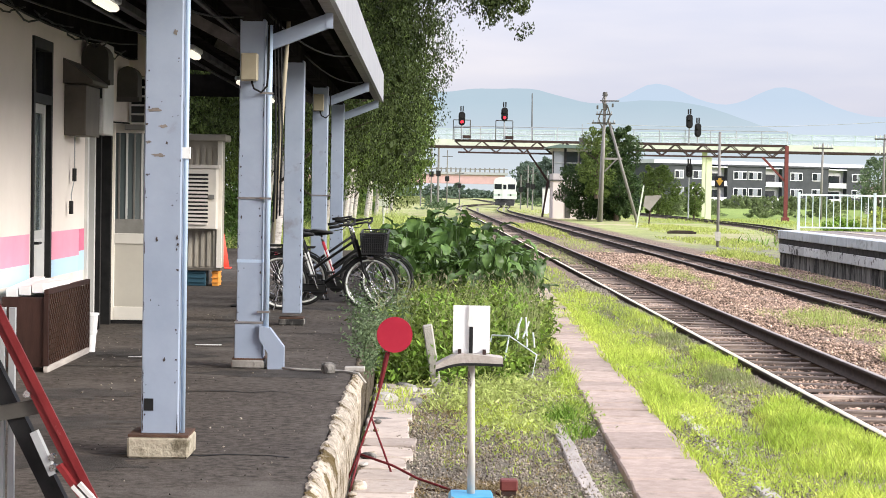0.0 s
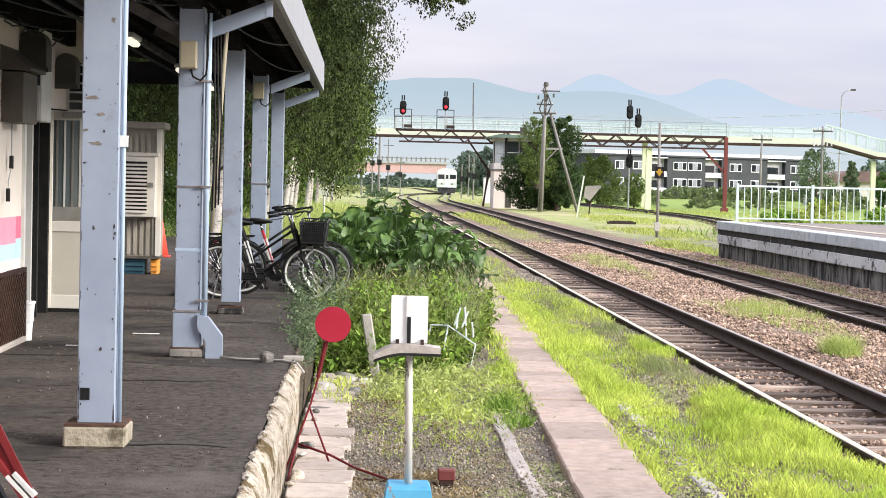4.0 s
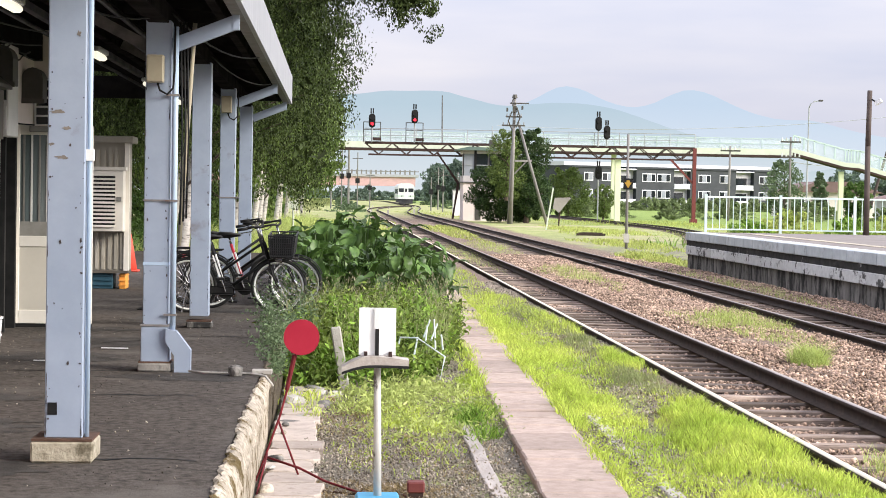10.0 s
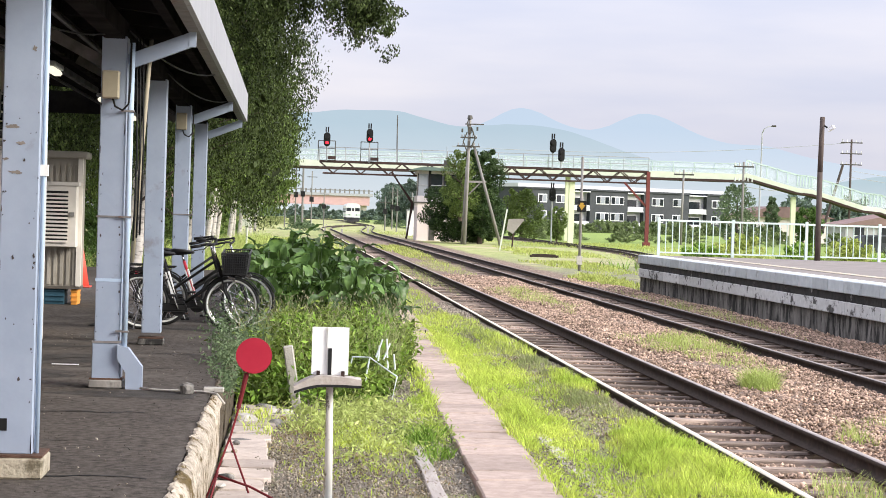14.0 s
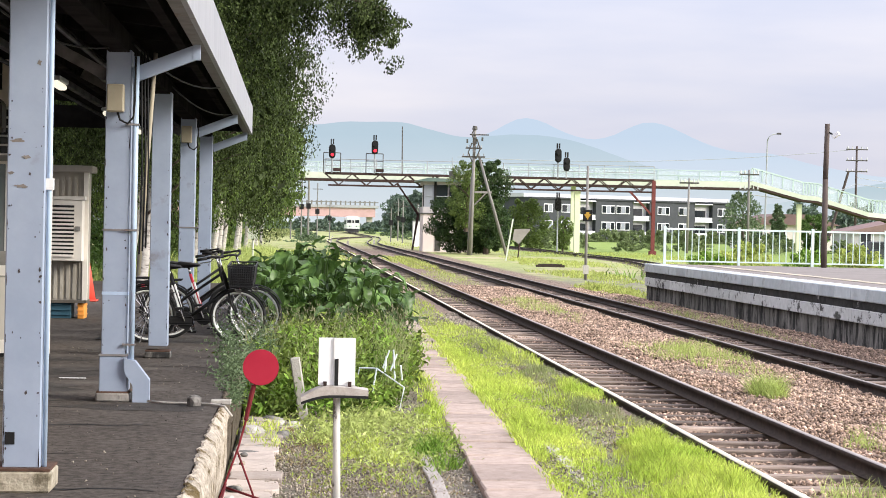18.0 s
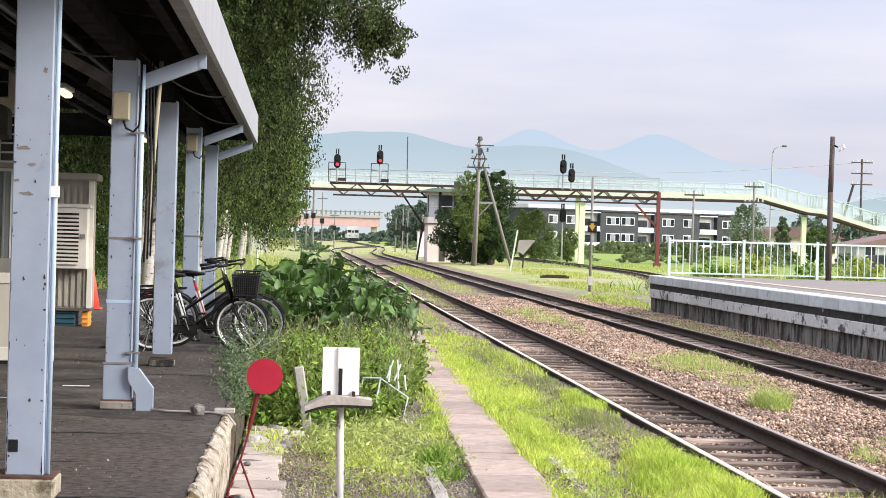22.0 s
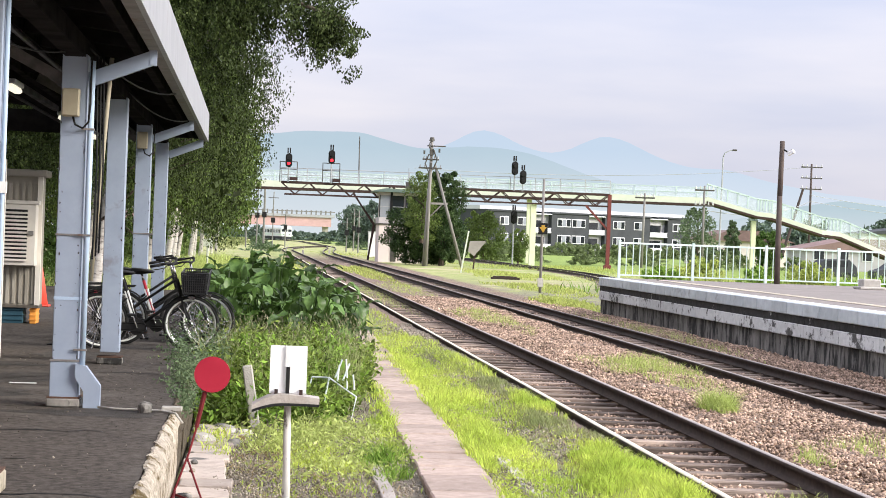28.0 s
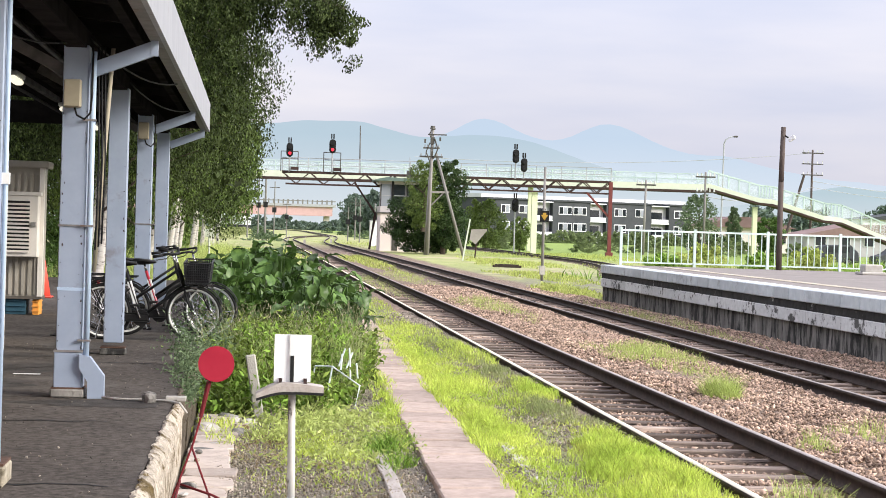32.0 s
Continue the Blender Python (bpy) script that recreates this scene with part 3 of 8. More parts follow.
def sweep_rail(centre, ys, top_mat):
    n = len(RAIL_OUTLINE)
    v, f, mi = [], [], []
    for y in ys:
        cx = centre(y)
        v += [(cx + a, y, RAIL_Z + b) for a, b in RAIL_OUTLINE]
    for k in range(len(ys) - 1):
        for j in range(n):
            f.append((k * n + j, k * n + (j + 1) % n, (k + 1) * n + (j + 1) % n, (k + 1) * n + j))
            mi.append(1 if j == n - 1 else 0)
    me = np_mesh("rail", v, f, M_RAIL)
    me.materials.append(top_mat)
    me.polygons.foreach_set("material_index", mi)
    me.update()
    return me


def sleeper_mesh():
    bm = bx(-1.05, 1.05, -0.085, 0.085, -0.14, 0.0, bevel=0.012)
    bmesh.ops.subdivide_edges(bm, edges=[e for e in bm.edges if e.calc_length() > 1], cuts=7)
    for v in bm.verts:
        v.co.y += 0.014 * noise.noise((v.co.x * 2.1, v.co.y * 9, 4))
        v.co.z += 0.012 * noise.noise((v.co.x * 1.7, v.co.y * 9, 1))
    return finish(bm, "sleeper", M_SLEEPER)


def track(name, centre, y0, y1, step, left_top, label, sleepers=True, pitch=0.61):
    root = thing(name, (centre(y0), y0, RAIL_Z), label, "railway track", kind="structure")
    ys = np.arange(y0, y1 + 0.01, step)
    for side, tm in ((-0.566, left_top), (0.566, M_RAIL_TOP)):
        ob = new("rail", sweep_rail(lambda y: centre(y) + side, ys, tm))
        ob.parent = root
        ob.location = -root.location
    if sleepers:
        me = sleeper_mesh()
        rnd = random.Random(3)
        y, k = y0 + 0.3 + ((6.3 - y0 - 0.3) % pitch if pitch == 0.61 else 0), 0
        while y < y1 and k < 295:
            ob = new("sleeper", me)
            ob.parent = root
            ob.matrix_basis = Matrix.Translation(-root.location) @ pose(centre(y) + rnd.uniform(-0.04, 0.04), y + rnd.uniform(-0.03, 0.03), RAIL_Z - 0.15 - rnd.uniform(0, 0.02), 0, 0, rnd.uniform(-1.2, 1.2))
            y += pitch
            k += 1
    return root


TR1 = track("railway_track", lambda y: TRACK_1 + (0 if y < 205 else (y - 205) ** 2 * 0.0009), -12, 300, 6, M_RAIL_PALE, "rusty rails on worn timber sleepers, one rail head pale cream")
TR2 = track("railway_track", track_2, -16, 560, 8, M_RAIL_TOP, "rusty rails on old timber sleepers beside the raised platform")
TR3 = track("railway_track", lambda y: 21.4 - max(0, 125 - y) ** 2 * 0.0026, 80, 200, 8, M_RAIL_TOP, "rusty siding rails half sunk in grass", pitch=0.75)


# ---- station canopy ----
M_LIP = mat("rust_spotted_strip", (0.13, 0.12, 0.12), (0.22, 0.21, 0.205), scale=5, rough=0.6, bump=0.1, spot=(0.13, 0.08, 0.06), spot_scale=4, spot_at=0.56)
M_KNEE = mat("dusty_grey_steel", (0.07, 0.066, 0.064), (0.14, 0.132, 0.125), scale=6, rough=0.8, bump=0.2, spec=0.0)
COLUMN_Y = (9.95, 14.9, 19.65, 24.4, 29.2)


def canopy():
    root = thing("canopy", (COL_X, 20, 2.7), "dark platform canopy roof with white edge fascia and steel brackets", "canopy", kind="structure")
    slope = lambda x: 2.98 + (-0.67 - x) * 0.11
    bm = bmesh.new()
    # The run before the first column is unseen, added to shade that column.
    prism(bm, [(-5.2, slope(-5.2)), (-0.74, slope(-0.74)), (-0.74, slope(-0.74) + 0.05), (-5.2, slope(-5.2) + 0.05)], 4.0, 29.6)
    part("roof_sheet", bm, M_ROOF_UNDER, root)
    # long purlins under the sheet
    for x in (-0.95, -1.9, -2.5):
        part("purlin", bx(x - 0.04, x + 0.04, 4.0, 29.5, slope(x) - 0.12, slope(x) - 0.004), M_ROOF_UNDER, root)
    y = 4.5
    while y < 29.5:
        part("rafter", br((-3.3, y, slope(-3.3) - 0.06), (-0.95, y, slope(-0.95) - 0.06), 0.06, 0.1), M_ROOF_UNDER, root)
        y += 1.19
    part("fascia", bx(-0.74, -0.70, 4.0, 29.7, 2.86, 3.3), M_FASCIA, root, "white fascia board with rusty streaks")
    part("fascia_lip", bx(-0.83, -0.74, 4.0, 29.7, 2.86, 2.875), M_LIP, root, "rust-spotted strip under the fascia")
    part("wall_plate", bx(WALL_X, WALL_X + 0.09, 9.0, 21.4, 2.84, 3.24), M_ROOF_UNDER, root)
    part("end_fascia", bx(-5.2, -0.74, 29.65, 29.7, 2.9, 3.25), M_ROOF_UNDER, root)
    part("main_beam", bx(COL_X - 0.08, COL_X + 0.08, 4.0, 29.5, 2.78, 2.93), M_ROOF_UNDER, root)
    return root


canopy()


def ragged(root, name, cx, y, cz, sx, sz, rnd, material):
    """A thin flake of uneven outline on a column's face."""
    bm = bmesh.new()
    n = 11 if sx < 0.012 else 30
    o = rnd.uniform(0, 50)
    wob = [0.75 + 0.5 * noise.noise((math.cos(a) * 1.6 + o, math.sin(a) * 1.6, 0)) + 0.35 * noise.noise((math.cos(a) * 5 + o, math.sin(a) * 5, 3)) for a in [2 * math.pi * j / n for j in range(n)]]
    front = [bm.verts.new((cx + sx * wob[j] * math.cos(2 * math.pi * j / n), y, cz + sz * wob[j] * math.sin(2 * math.pi * j / n))) for j in range(n)]
    back = [bm.verts.new((v.co.x, y + 0.003, v.co.z)) for v in front]
    bm.faces.new(front)
    for j in range(n):
        bm.faces.new((front[j], front[(j + 1) % n], back[(j + 1) % n], back[j]))
    part(name, bm, material, root)


M_CHIP = mat("dark_bared_steel", (0.03, 0.028, 0.032), (0.09, 0.07, 0.065), scale=40, rough=0.8, bump=0.1)


def columns():
    for i, y in enumerate(COLUMN_Y):
        root = thing("canopy_column", (COL_X, y, 0), "pale blue painted steel canopy column with chipped paint on a concrete footing", "column", "canopy columns")
        w = 0.1
        rnd = random.Random(40 + i)
        shaft = part("shaft", bx(COL_X - w, COL_X + w, y - w, y + w, 0.125, 2.8, bevel=0.006), M_BLUE_STEEL, root)
        if i in (1, 3):
            part("base_casing", bx(COL_X - w - 0.012, COL_X + w + 0.012, y - w - 0.012, y + w + 0.012, 0.07, 0.36, bevel=0.006), M_BLUE_STEEL, root)
            part("weld_band", bx(COL_X - w - 0.016, COL_X + w + 0.016, y - w - 0.016, y + w + 0.016, 0.362, 0.378), M_LIP, root, "scuffed grey steel band")
            part("upper_band", bx(COL_X - w - 0.008, COL_X + w + 0.05, y - w - 0.008, y + w + 0.008, 1.36, 1.375), M_LIP, root, "grey pipe clamp band")
            part("tape_band", bx(COL_X - w - 0.003, COL_X + w + 0.003, y - w - 0.003, y + w + 0.003, 0.85, 0.875), M_LIGHT_BLUE, root)
        f = 0.165 if i == 0 else 0.135
        bm = bmesh.new()
        vs = box(bm, COL_X - f, COL_X + f, y - f, y + f, 0.0, 0.115 if i == 0 else 0.07, bevel=0.012)
        for vv in bm.verts:
            vv.co.x += 0.008 * noise.noise(vv.co * 9)
            vv.co.y += 0.008 * noise.noise(vv.co * 9 + Vector((5, 5, 5)))
        part("footing", bm, M_FOOT if i == 0 else M_CONC_DARK, root, "chipped concrete footing block")
        zt = 0.115 if i == 0 else 0.07
        part("base_plate", bx(COL_X - f + 0.006, COL_X + f - 0.006, y - f + 0.006, y + f - 0.006, zt, zt + 0.013), M_RUST, root, "rusty base plate")
        # chips where the paint has gone
        for k in range(40 if i == 0 else 24):
            cz = rnd.uniform(0.2, 2.25)
            s = rnd.choice((0.0025, 0.003, 0.004, 0.005, 0.008))
            cx = COL_X + (rnd.choice((-1, 1)) * rnd.uniform(0.075, 0.09) if rnd.random() < 0.7 else rnd.uniform(-0.08, 0.08))
            ragged(root, "paint_chip", cx, y - w - 0.002, cz, s, s * rnd.uniform(0.8, 2.6), rnd, M_CHIP)
        for k in range(16):
            cz = rnd.choice((rnd.uniform(0.14, 0.5), rnd.uniform(0.14, 2.4)))
            ragged(root, "edge_rust", COL_X + rnd.choice((-1, 1)) * 0.0925, y - w - 0.002, cz, rnd.uniform(0.002, 0.0045), rnd.uniform(0.01, 0.05), rnd, M_CHIP)
        if i in (1, 3, 4):
            br_ = bmesh.new()
            bar(br_, (COL_X + 0.1, y - 0.03, 2.6), (-0.80, y - 0.03, 2.8), 0.05, 0.115)
            part("bracket", br_, M_BLUE_STEEL, root, "pale steel canopy bracket")
            part("bracket_end", bx(-0.82, -0.765, y - 0.06, y, 2.74, 2.95), M_BLUE_STEEL, root)
        if i in (1, 2, 3):
            part("knee_brace", br((COL_X - 0.1, y, 2.6), (COL_X - 0.85, y, 2.98), 0.05, 0.09), M_KNEE, root, "weathered knee brace under the roof")
        if i == 0:
            part("tape_patch", bx(COL_X - 0.085, COL_X - 0.035, y - w - 0.004, y - w + 0.001, 0.25, 0.315), M_BLACK, root, "square of black tape")
            for dx, z, sx, sz in ((-0.045, 1.855, 0.045, 0.012), (0.0, 1.77, 0.026, 0.012), (-0.078, 1.685, 0.018, 0.01), (-0.025, 1.615, 0.036, 0.014), (0.06, 2.27, 0.012, 0.02)):
                ragged(root, "paint_patch", COL_X + dx, y - w - 0.002, z, sx, sz, rnd, M_TAN_PATCH)
            # Rod added to paint in the lit right edge of the column.
            part("conduit", tb((COL_X + 0.118, y - 0.06, 0.13), (COL_X + 0.118, y - 0.06, 2.78), 0.013, n=10), M_LIGHT_BLUE, root, "thin light blue rod for the column's lit edge", True)
            part("conduit_clip", bx(COL_X + 0.1, COL_X + 0.14, y - 0.08, y - 0.04, 1.6, 1.66), M_WHITE, root, "white plastic clip")


M_FOOT = mat("sandy_concrete_footing", (0.3, 0.265, 0.2), (0.47, 0.42, 0.33), scale=8, bump=0.5, bump_scale=40, spot=(0.13, 0.11, 0.075), spot_scale=5, spot_at=0.53)
M_TAN_PATCH = mat("bared_primer", (0.13, 0.115, 0.105), (0.27, 0.24, 0.21), scale=20, rough=0.7, bump=0.1)
columns()


M_BOX_DK = mat("dark_channel_paint", (0.05, 0.05, 0.055), (0.09, 0.09, 0.095), scale=4, rough=0.8, bump=0.05, spec=0.0)


def canopy_fittings():
    # rainwater pipe with an angled shoe at the second column
    x, y = COL_X + 0.138, COLUMN_Y[1] - 0.1
    root = thing("rainwater_pipe", (x, y, 0), "light blue rainwater pipe ending in an angled sheet-metal shoe", "drain pipe")
    part("pipe", tb((x, y, 0.33), (x, y, 2.75), 0.024, n=14), M_LIGHT_BLUE, root, smooth=True)
    bm = bmesh.new()
    prism(bm, [(x - 0.05, 0.35), (x + 0.035, 0.33), (x + 0.15, 0.18), (x + 0.15, 0.0), (x + 0.02, 0.0), (x + 0.02, 0.13), (x - 0.05, 0.24)], y - 0.05, y + 0.05)
    part("shoe", bm, M_BLUE_STEEL, root, "pale blue sheet-metal shoe")
    for z in (0.45, 1.36, 2.2):
        part("pipe_clamp", bx(x - 0.07, x + 0.03, y - 0.03, y + 0.03, z, z + 0.015), M_LIP, root)
    # boxes on columns
    for i, z in ((1, 2.3), (3, 2.47)):
        yy = COLUMN_Y[i] - 0.1
        b = thing("junction_box", (COL_X, yy, z), "beige metal junction box with black cable on a column", "junction box", "junction boxes")
        part("case", bx(COL_X - 0.085, COL_X + 0.05, yy - 0.1, yy - 0.001, z, z + 0.22, bevel=0.008), M_BEIGE, b)
        part("cover", bx(COL_X - 0.078, COL_X + 0.043, yy - 0.108, yy - 0.1, z + 0.008, z + 0.212, bevel=0.003), M_BEIGE, b)
        pts = [(COL_X + 0.0, yy - 0.05, z), (COL_X + 0.02, yy - 0.06, z - 0.06), (COL_X + 0.08, yy - 0.07, z - 0.09), (COL_X + 0.125, yy - 0.07, z - 0.04), (COL_X + 0.135, yy - 0.06, z + 0.1), (COL_X + 0.135, yy - 0.05, 2.78)]
        part("cable", tubes(pts, 0.009, 6), M_BLACK, b, "looping black cable", True)
    for dx in (0.175, 0.2, 0.225):
        c = whole("cable", tubes([(COL_X + dx, COLUMN_Y[1] + 0.02, 1.0 + dx), (COL_X + dx + 0.012, COLUMN_Y[1] + 0.02, 1.9), (COL_X + dx - 0.01, COLUMN_Y[1], 2.8)], 0.008, 6), M_BLACK, "black cable strung down beside a column", "cable", "column cables", smooth=True)
    whole("conduit_pole", tb((COL_X + 0.16, COLUMN_Y[1] + 0.15, 1.0), (COL_X + 0.27, COLUMN_Y[1] + 0.1, 2.8), 0.018, n=10), M_BEIGE, "slender cream pole leaning beside a column", "pole", smooth=True)
    # slack cables under the roof
    for k, (x0, y0, x1, y1, sag) in enumerate(((-1.3, 14.9, -0.8, 19.5, 0.12), (-1.3, 19.6, -0.85, 24.3, 0.1), (-2.0, 12.0, -1.35, 14.9, 0.15), (-3.2, 10.5, -2.4, 17.5, 0.1), (-3.2, 13, -2.9, 18.5, 0.12))):
        pts = [(x0 + (x1 - x0) * s, y0 + (y1 - y0) * s, 2.86 - sag * 4 * s * (1 - s)) for s in [j / 8 for j in range(9)]]
        whole("cable", tubes(pts, 0.008, 6), M_BLACK, "slack cable slung under the canopy roof", "cable", "canopy cables", smooth=True)
    # tangle of old cables along the head of the wall
    rk = random.Random(12)
    for k in range(9):
        y0 = 11.0 + k * 0.95
        pts = [(-3.17 + 0.05 * rk.random(), y0 + 1.5 * s, 2.87 - 0.02 * (k % 3) - rk.uniform(0.0, 0.015) - (0.04 + 0.03 * (k % 4)) * math.sin(math.pi * s)) for s in [j / 9 for j in range(10)]]
        whole("cable", tubes(pts, 0.008, 6), M_BLACK, "black cable hanging along the head of the wall", "cable", "wall cables", smooth=True)
    # fluorescent fittings
    for y in (13.45, 18.45, 23.4, 27.6):
        f = thing("canopy_lamp", (-2.34, y, 2.72), "lit fluorescent fitting under the canopy roof", "lamp", "canopy lamps")
        part("housing", bx(-2.4, -2.28, y - 0.34, y + 0.34, 2.79, 2.84, bevel=0.01), M_GREY_STEEL, f)
        part("diffuser", bx(-2.385, -2.295, y - 0.33, y + 0.33, 2.735, 2.79, bevel=0.018), M_TUBE, f, "glowing white diffuser")
        whole("lamp_channel", bx(-2.37, -2.31, y + 0.36, y + 4.0, 2.8, 2.86), M_BOX_DK, "long steel channel carrying lamps under the roof", "channel", "lamp channels")
    for x, z, r in ((-1.75, 2.86, 0.022), (-1.98, 2.9, 0.03), (-2.75, 2.92, 0.022)):
        whole("conduit", tb((x, 9.5, z), (x, 29.0, z), r, n=8), M_BOX_DK, "dusty grey conduit running under the roof", "conduit", "roof conduits", smooth=True)
    # hose across the platform edge
    pts = [(-1.12, 14.72, 0.015), (-0.98, 14.62, 0.014), (-0.8, 14.6, 0.014), (-0.62, 14.56, 0.014), (-0.5, 14.4, 0.012), (-0.44, 14.3, -0.05)]
    whole("drain_hose", tubes(pts, 0.01, 8), M_CONC, "thin grey-white drain hose lying across the platform", "hose", smooth=True)
    bm = bmesh.new()
    bmesh.ops.create_icosphere(bm, subdivisions=2, radius=0.06, matrix=Matrix.Translation((-0.74, 14.5, 0.035)))
    for v in bm.verts:
        v.co.x += 0.02 * noise.noise(v.co * 20)
        v.co.z = max(0.0, v.co.z + 0.015 * noise.noise(v.co * 25))
    whole("stone", bm, M_CONC_DARK, "grey stone holding down the drain hose", "stone")
    whole("edge_plate", bx(-0.62, -0.46, 14.66, 14.78, 0.0, 0.035, bevel=0.005), M_CONC, "small concrete slab at the platform edge", "slab")
    # white dashes of old paint on the platform
    for x, y in ((-2.35, 15.6), (-1.95, 16.9), (-1.15, 8.1)):
        whole("paint_mark", bx(x - 0.14, x + 0.1, y, y + 0.05, 0.001, 0.005), M_WHITE, "worn white paint mark on the asphalt", "paint mark", "paint marks")
    whole("drain_cover", bx(-2.35, -2.15, 22.4, 22.9, 0.001, 0.01), M_BLACK, "flat black drain cover in the asphalt", "drain cover")


M_BEIGE = mat("beige_enamel", (0.3, 0.265, 0.19), (0.37, 0.33, 0.245), scale=5, rough=0.5, bump=0.04, spot=(0.36, 0.3, 0.2), spot_scale=7, spot_at=0.65)
canopy_fittings()


# ---- station wall ----
def station():
    root = thing("wall_station", (WALL_X, 8, 0), "cream station wall with pink and pale blue painted stripes", "wall", kind="structure")

    def seg(y0, y1, z0, z1, m=M_CREAM_WALL, off=0.0, th=0.18, nm="wall_section"):
        return part(nm, bx(WALL_X - th, WALL_X + off, y0, y1, z0, z1), m, root)
    # Starts behind the camera; its unseen stretch is added to block light.
    seg(-11, 15.47, 0, 3.25)
    seg(16.25, 17.9, 0, 3.25)
    seg(15.47, 16.25, 2.69, 3.25)
    seg(17.9, 19.3, 2.25, 3.25)
    seg(19.3, 21.5, 0, 3.25)
    part("porch_wall", bx(WALL_X, -2.8, 20.5, 21.5, 0, 3.2), M_CREAM_WALL, root)
    part("back_wall", bx(-6.2, -6.0, -11, 21.5, 0, 3.25), M_CREAM_WALL, root)
    part("end_wall", bx(-6.0, WALL_X - 0.18, 21.3, 21.5, 0, 3.25), M_CREAM_WALL, root)
    part("floor_slab", bx(-6.0, WALL_X - 0.18, -11, 21.3, -0.1, 0.012), M_CONC_DARK, root)
    part("inner_ceiling", bx(-6.0, WALL_X - 0.18, -11, 21.3, 2.72, 2.78), M_CREAM_WALL, root)
    for y0, y1 in ((-11, 15.42), (16.3, 17.62)):
        seg(y0, y1, 0.78, 1.03, M_PINK, 0.004, -0.001, "pink_stripe")
        seg(y0, y1, 0.63, 0.78, M_SKYBLUE, 0.004, -0.001, "blue_stripe")
    seg(17.62, 17.88, 0.82, 1.03, mat("deep_pink_paint", (0.6, 0.14, 0.24), (0.66, 0.18, 0.28), rough=0.6, bump=0.03), 0.005, -0.001, "deep_pink_block")
    seg(17.62, 17.88, 0.63, 0.82, M_SKYBLUE, 0.005, -0.001, "blue_stripe")
    # side door with a transom
    d = thing("door_1", (WALL_X, 15.86, 0), "closed white door with a tall glass pane and a dark transom window", "door", kind="structure")
    x = WALL_X
    for y0, y1, z0, z1 in ((15.47, 15.53, 0, 2.69), (16.19, 16.25, 0, 2.69), (15.53, 16.19, 2.6, 2.69), (15.53, 16.19, 2.14, 2.22)):
        part("door_frame", bx(x - 0.1, x + 0.02, y0, y1, z0, z1), M_BLACK, d)
    leaf = part("leaf", bx(x - 0.07, x - 0.03, 15.53, 16.19, 0.02, 0.98), M_GREY_WHITE, d)
    for y0, y1 in ((15.53, 15.62), (16.1, 16.19)):
        part("stile", bx(x - 0.07, x - 0.03, y0, y1, 0.98, 2.14), M_GREY_WHITE, d)
    part("pane", bx(x - 0.055, x - 0.045, 15.62, 16.1, 1.05, 2.06), M_PANE, d)
    part("cross_rail", bx(x - 0.07, x - 0.03, 15.62, 16.1, 0.98, 1.05), M_GREY_WHITE, d)
    part("top_rail", bx(x - 0.07, x - 0.03, 15.62, 16.1, 2.06, 2.14), M_GREY_WHITE, d)
    part("transom_pane", bx(x - 0.055, x - 0.045, 15.53, 16.19, 2.22, 2.6), M_DARKGLASS, d)
    part("handle", tubes([(x - 0.03, 15.6, 0.95), (x + 0.035, 15.6, 0.95), (x + 0.035, 15.72, 0.95)], 0.012), M_BLACK, d, "black lever handle")
    # doorway with sliding screens, and its leaf standing open
    d = thing("door_2", (WALL_X, 18.6, 0), "open cream door with ribbed glass standing square to the wall", "door", kind="structure")
    for y0, y1 in ((17.9, 17.98), (18.28, 18.34), (18.62, 18.68), (19.22, 19.3)):
        part("jamb", bx(x - 0.12, x + 0.03, y0, y1, 0.0, 2.25), M_BLACK if y0 > 18.5 else M_GREY_WHITE, d)
    part("lintel", bx(x - 0.12, x + 0.03, 17.9, 19.3, 2.18, 2.25), M_BLACK, d)
    part("screen_pane", bx(x - 0.07, x - 0.06, 17.98, 18.28, 0.15, 2.18), M_DARKGLASS, d)
    yl, xa, xb = 19.36, x - 0.05, x + 0.8
    for x0, x1, z0, z1 in ((xa, xa + 0.1, 0.04, 2.1), (xb - 0.14, xb, 0.04, 2.1), (xa + 0.1, xb - 0.14, 2.0, 2.1), (xa + 0.1, xb - 0.14, 0.84, 0.95), (xa + 0.1, xb - 0.14, 0.04, 0.18)):
        part("leaf_rail", bx(x0, x1, yl, yl + 0.045, z0, z1, bevel=0.004), M_CREAM_DOOR, d)
    part("lower_panel", bx(xa + 0.1, xb - 0.14, yl + 0.012, yl + 0.034, 0.18, 0.84), M_CREAM_DOOR2, d)
    part("letter_panel", bx(xa + 0.1, xb - 0.14, yl + 0.008, yl + 0.036, 0.95, 1.1), M_GREY_PANEL, d, "grey panel under the glass")
    part("ribbed_pane", bx(xa + 0.1, xb - 0.14, yl + 0.018, yl + 0.026, 1.1, 2.0), M_PANE, d)
    for k in range(7):
        xx = xa + 0.13 + k * 0.08
        part("glass_rib", bx(xx, xx + 0.02, yl + 0.01, yl + 0.018, 1.1, 2.0), M_GREY_WHITE if k % 2 else M_GREY_PANEL, d)
    part("closer", bx(xa + 0.2, xa + 0.5, yl - 0.05, yl - 0.001, 2.03, 2.09, bevel=0.006), M_GREY_PANEL, d, "grey door closer")
    part("closer_arm", tubes([(xa + 0.25, yl - 0.03, 2.1), (xa + 0.05, yl - 0.12, 2.11), (x + 0.03, yl - 0.05, 2.12)], 0.008), M_BLACK, d)
    part("door_sweep", bx(xa, xb, yl + 0.01, yl + 0.04, 0.0, 0.04), M_BLACK, d, "black sweep under the door")
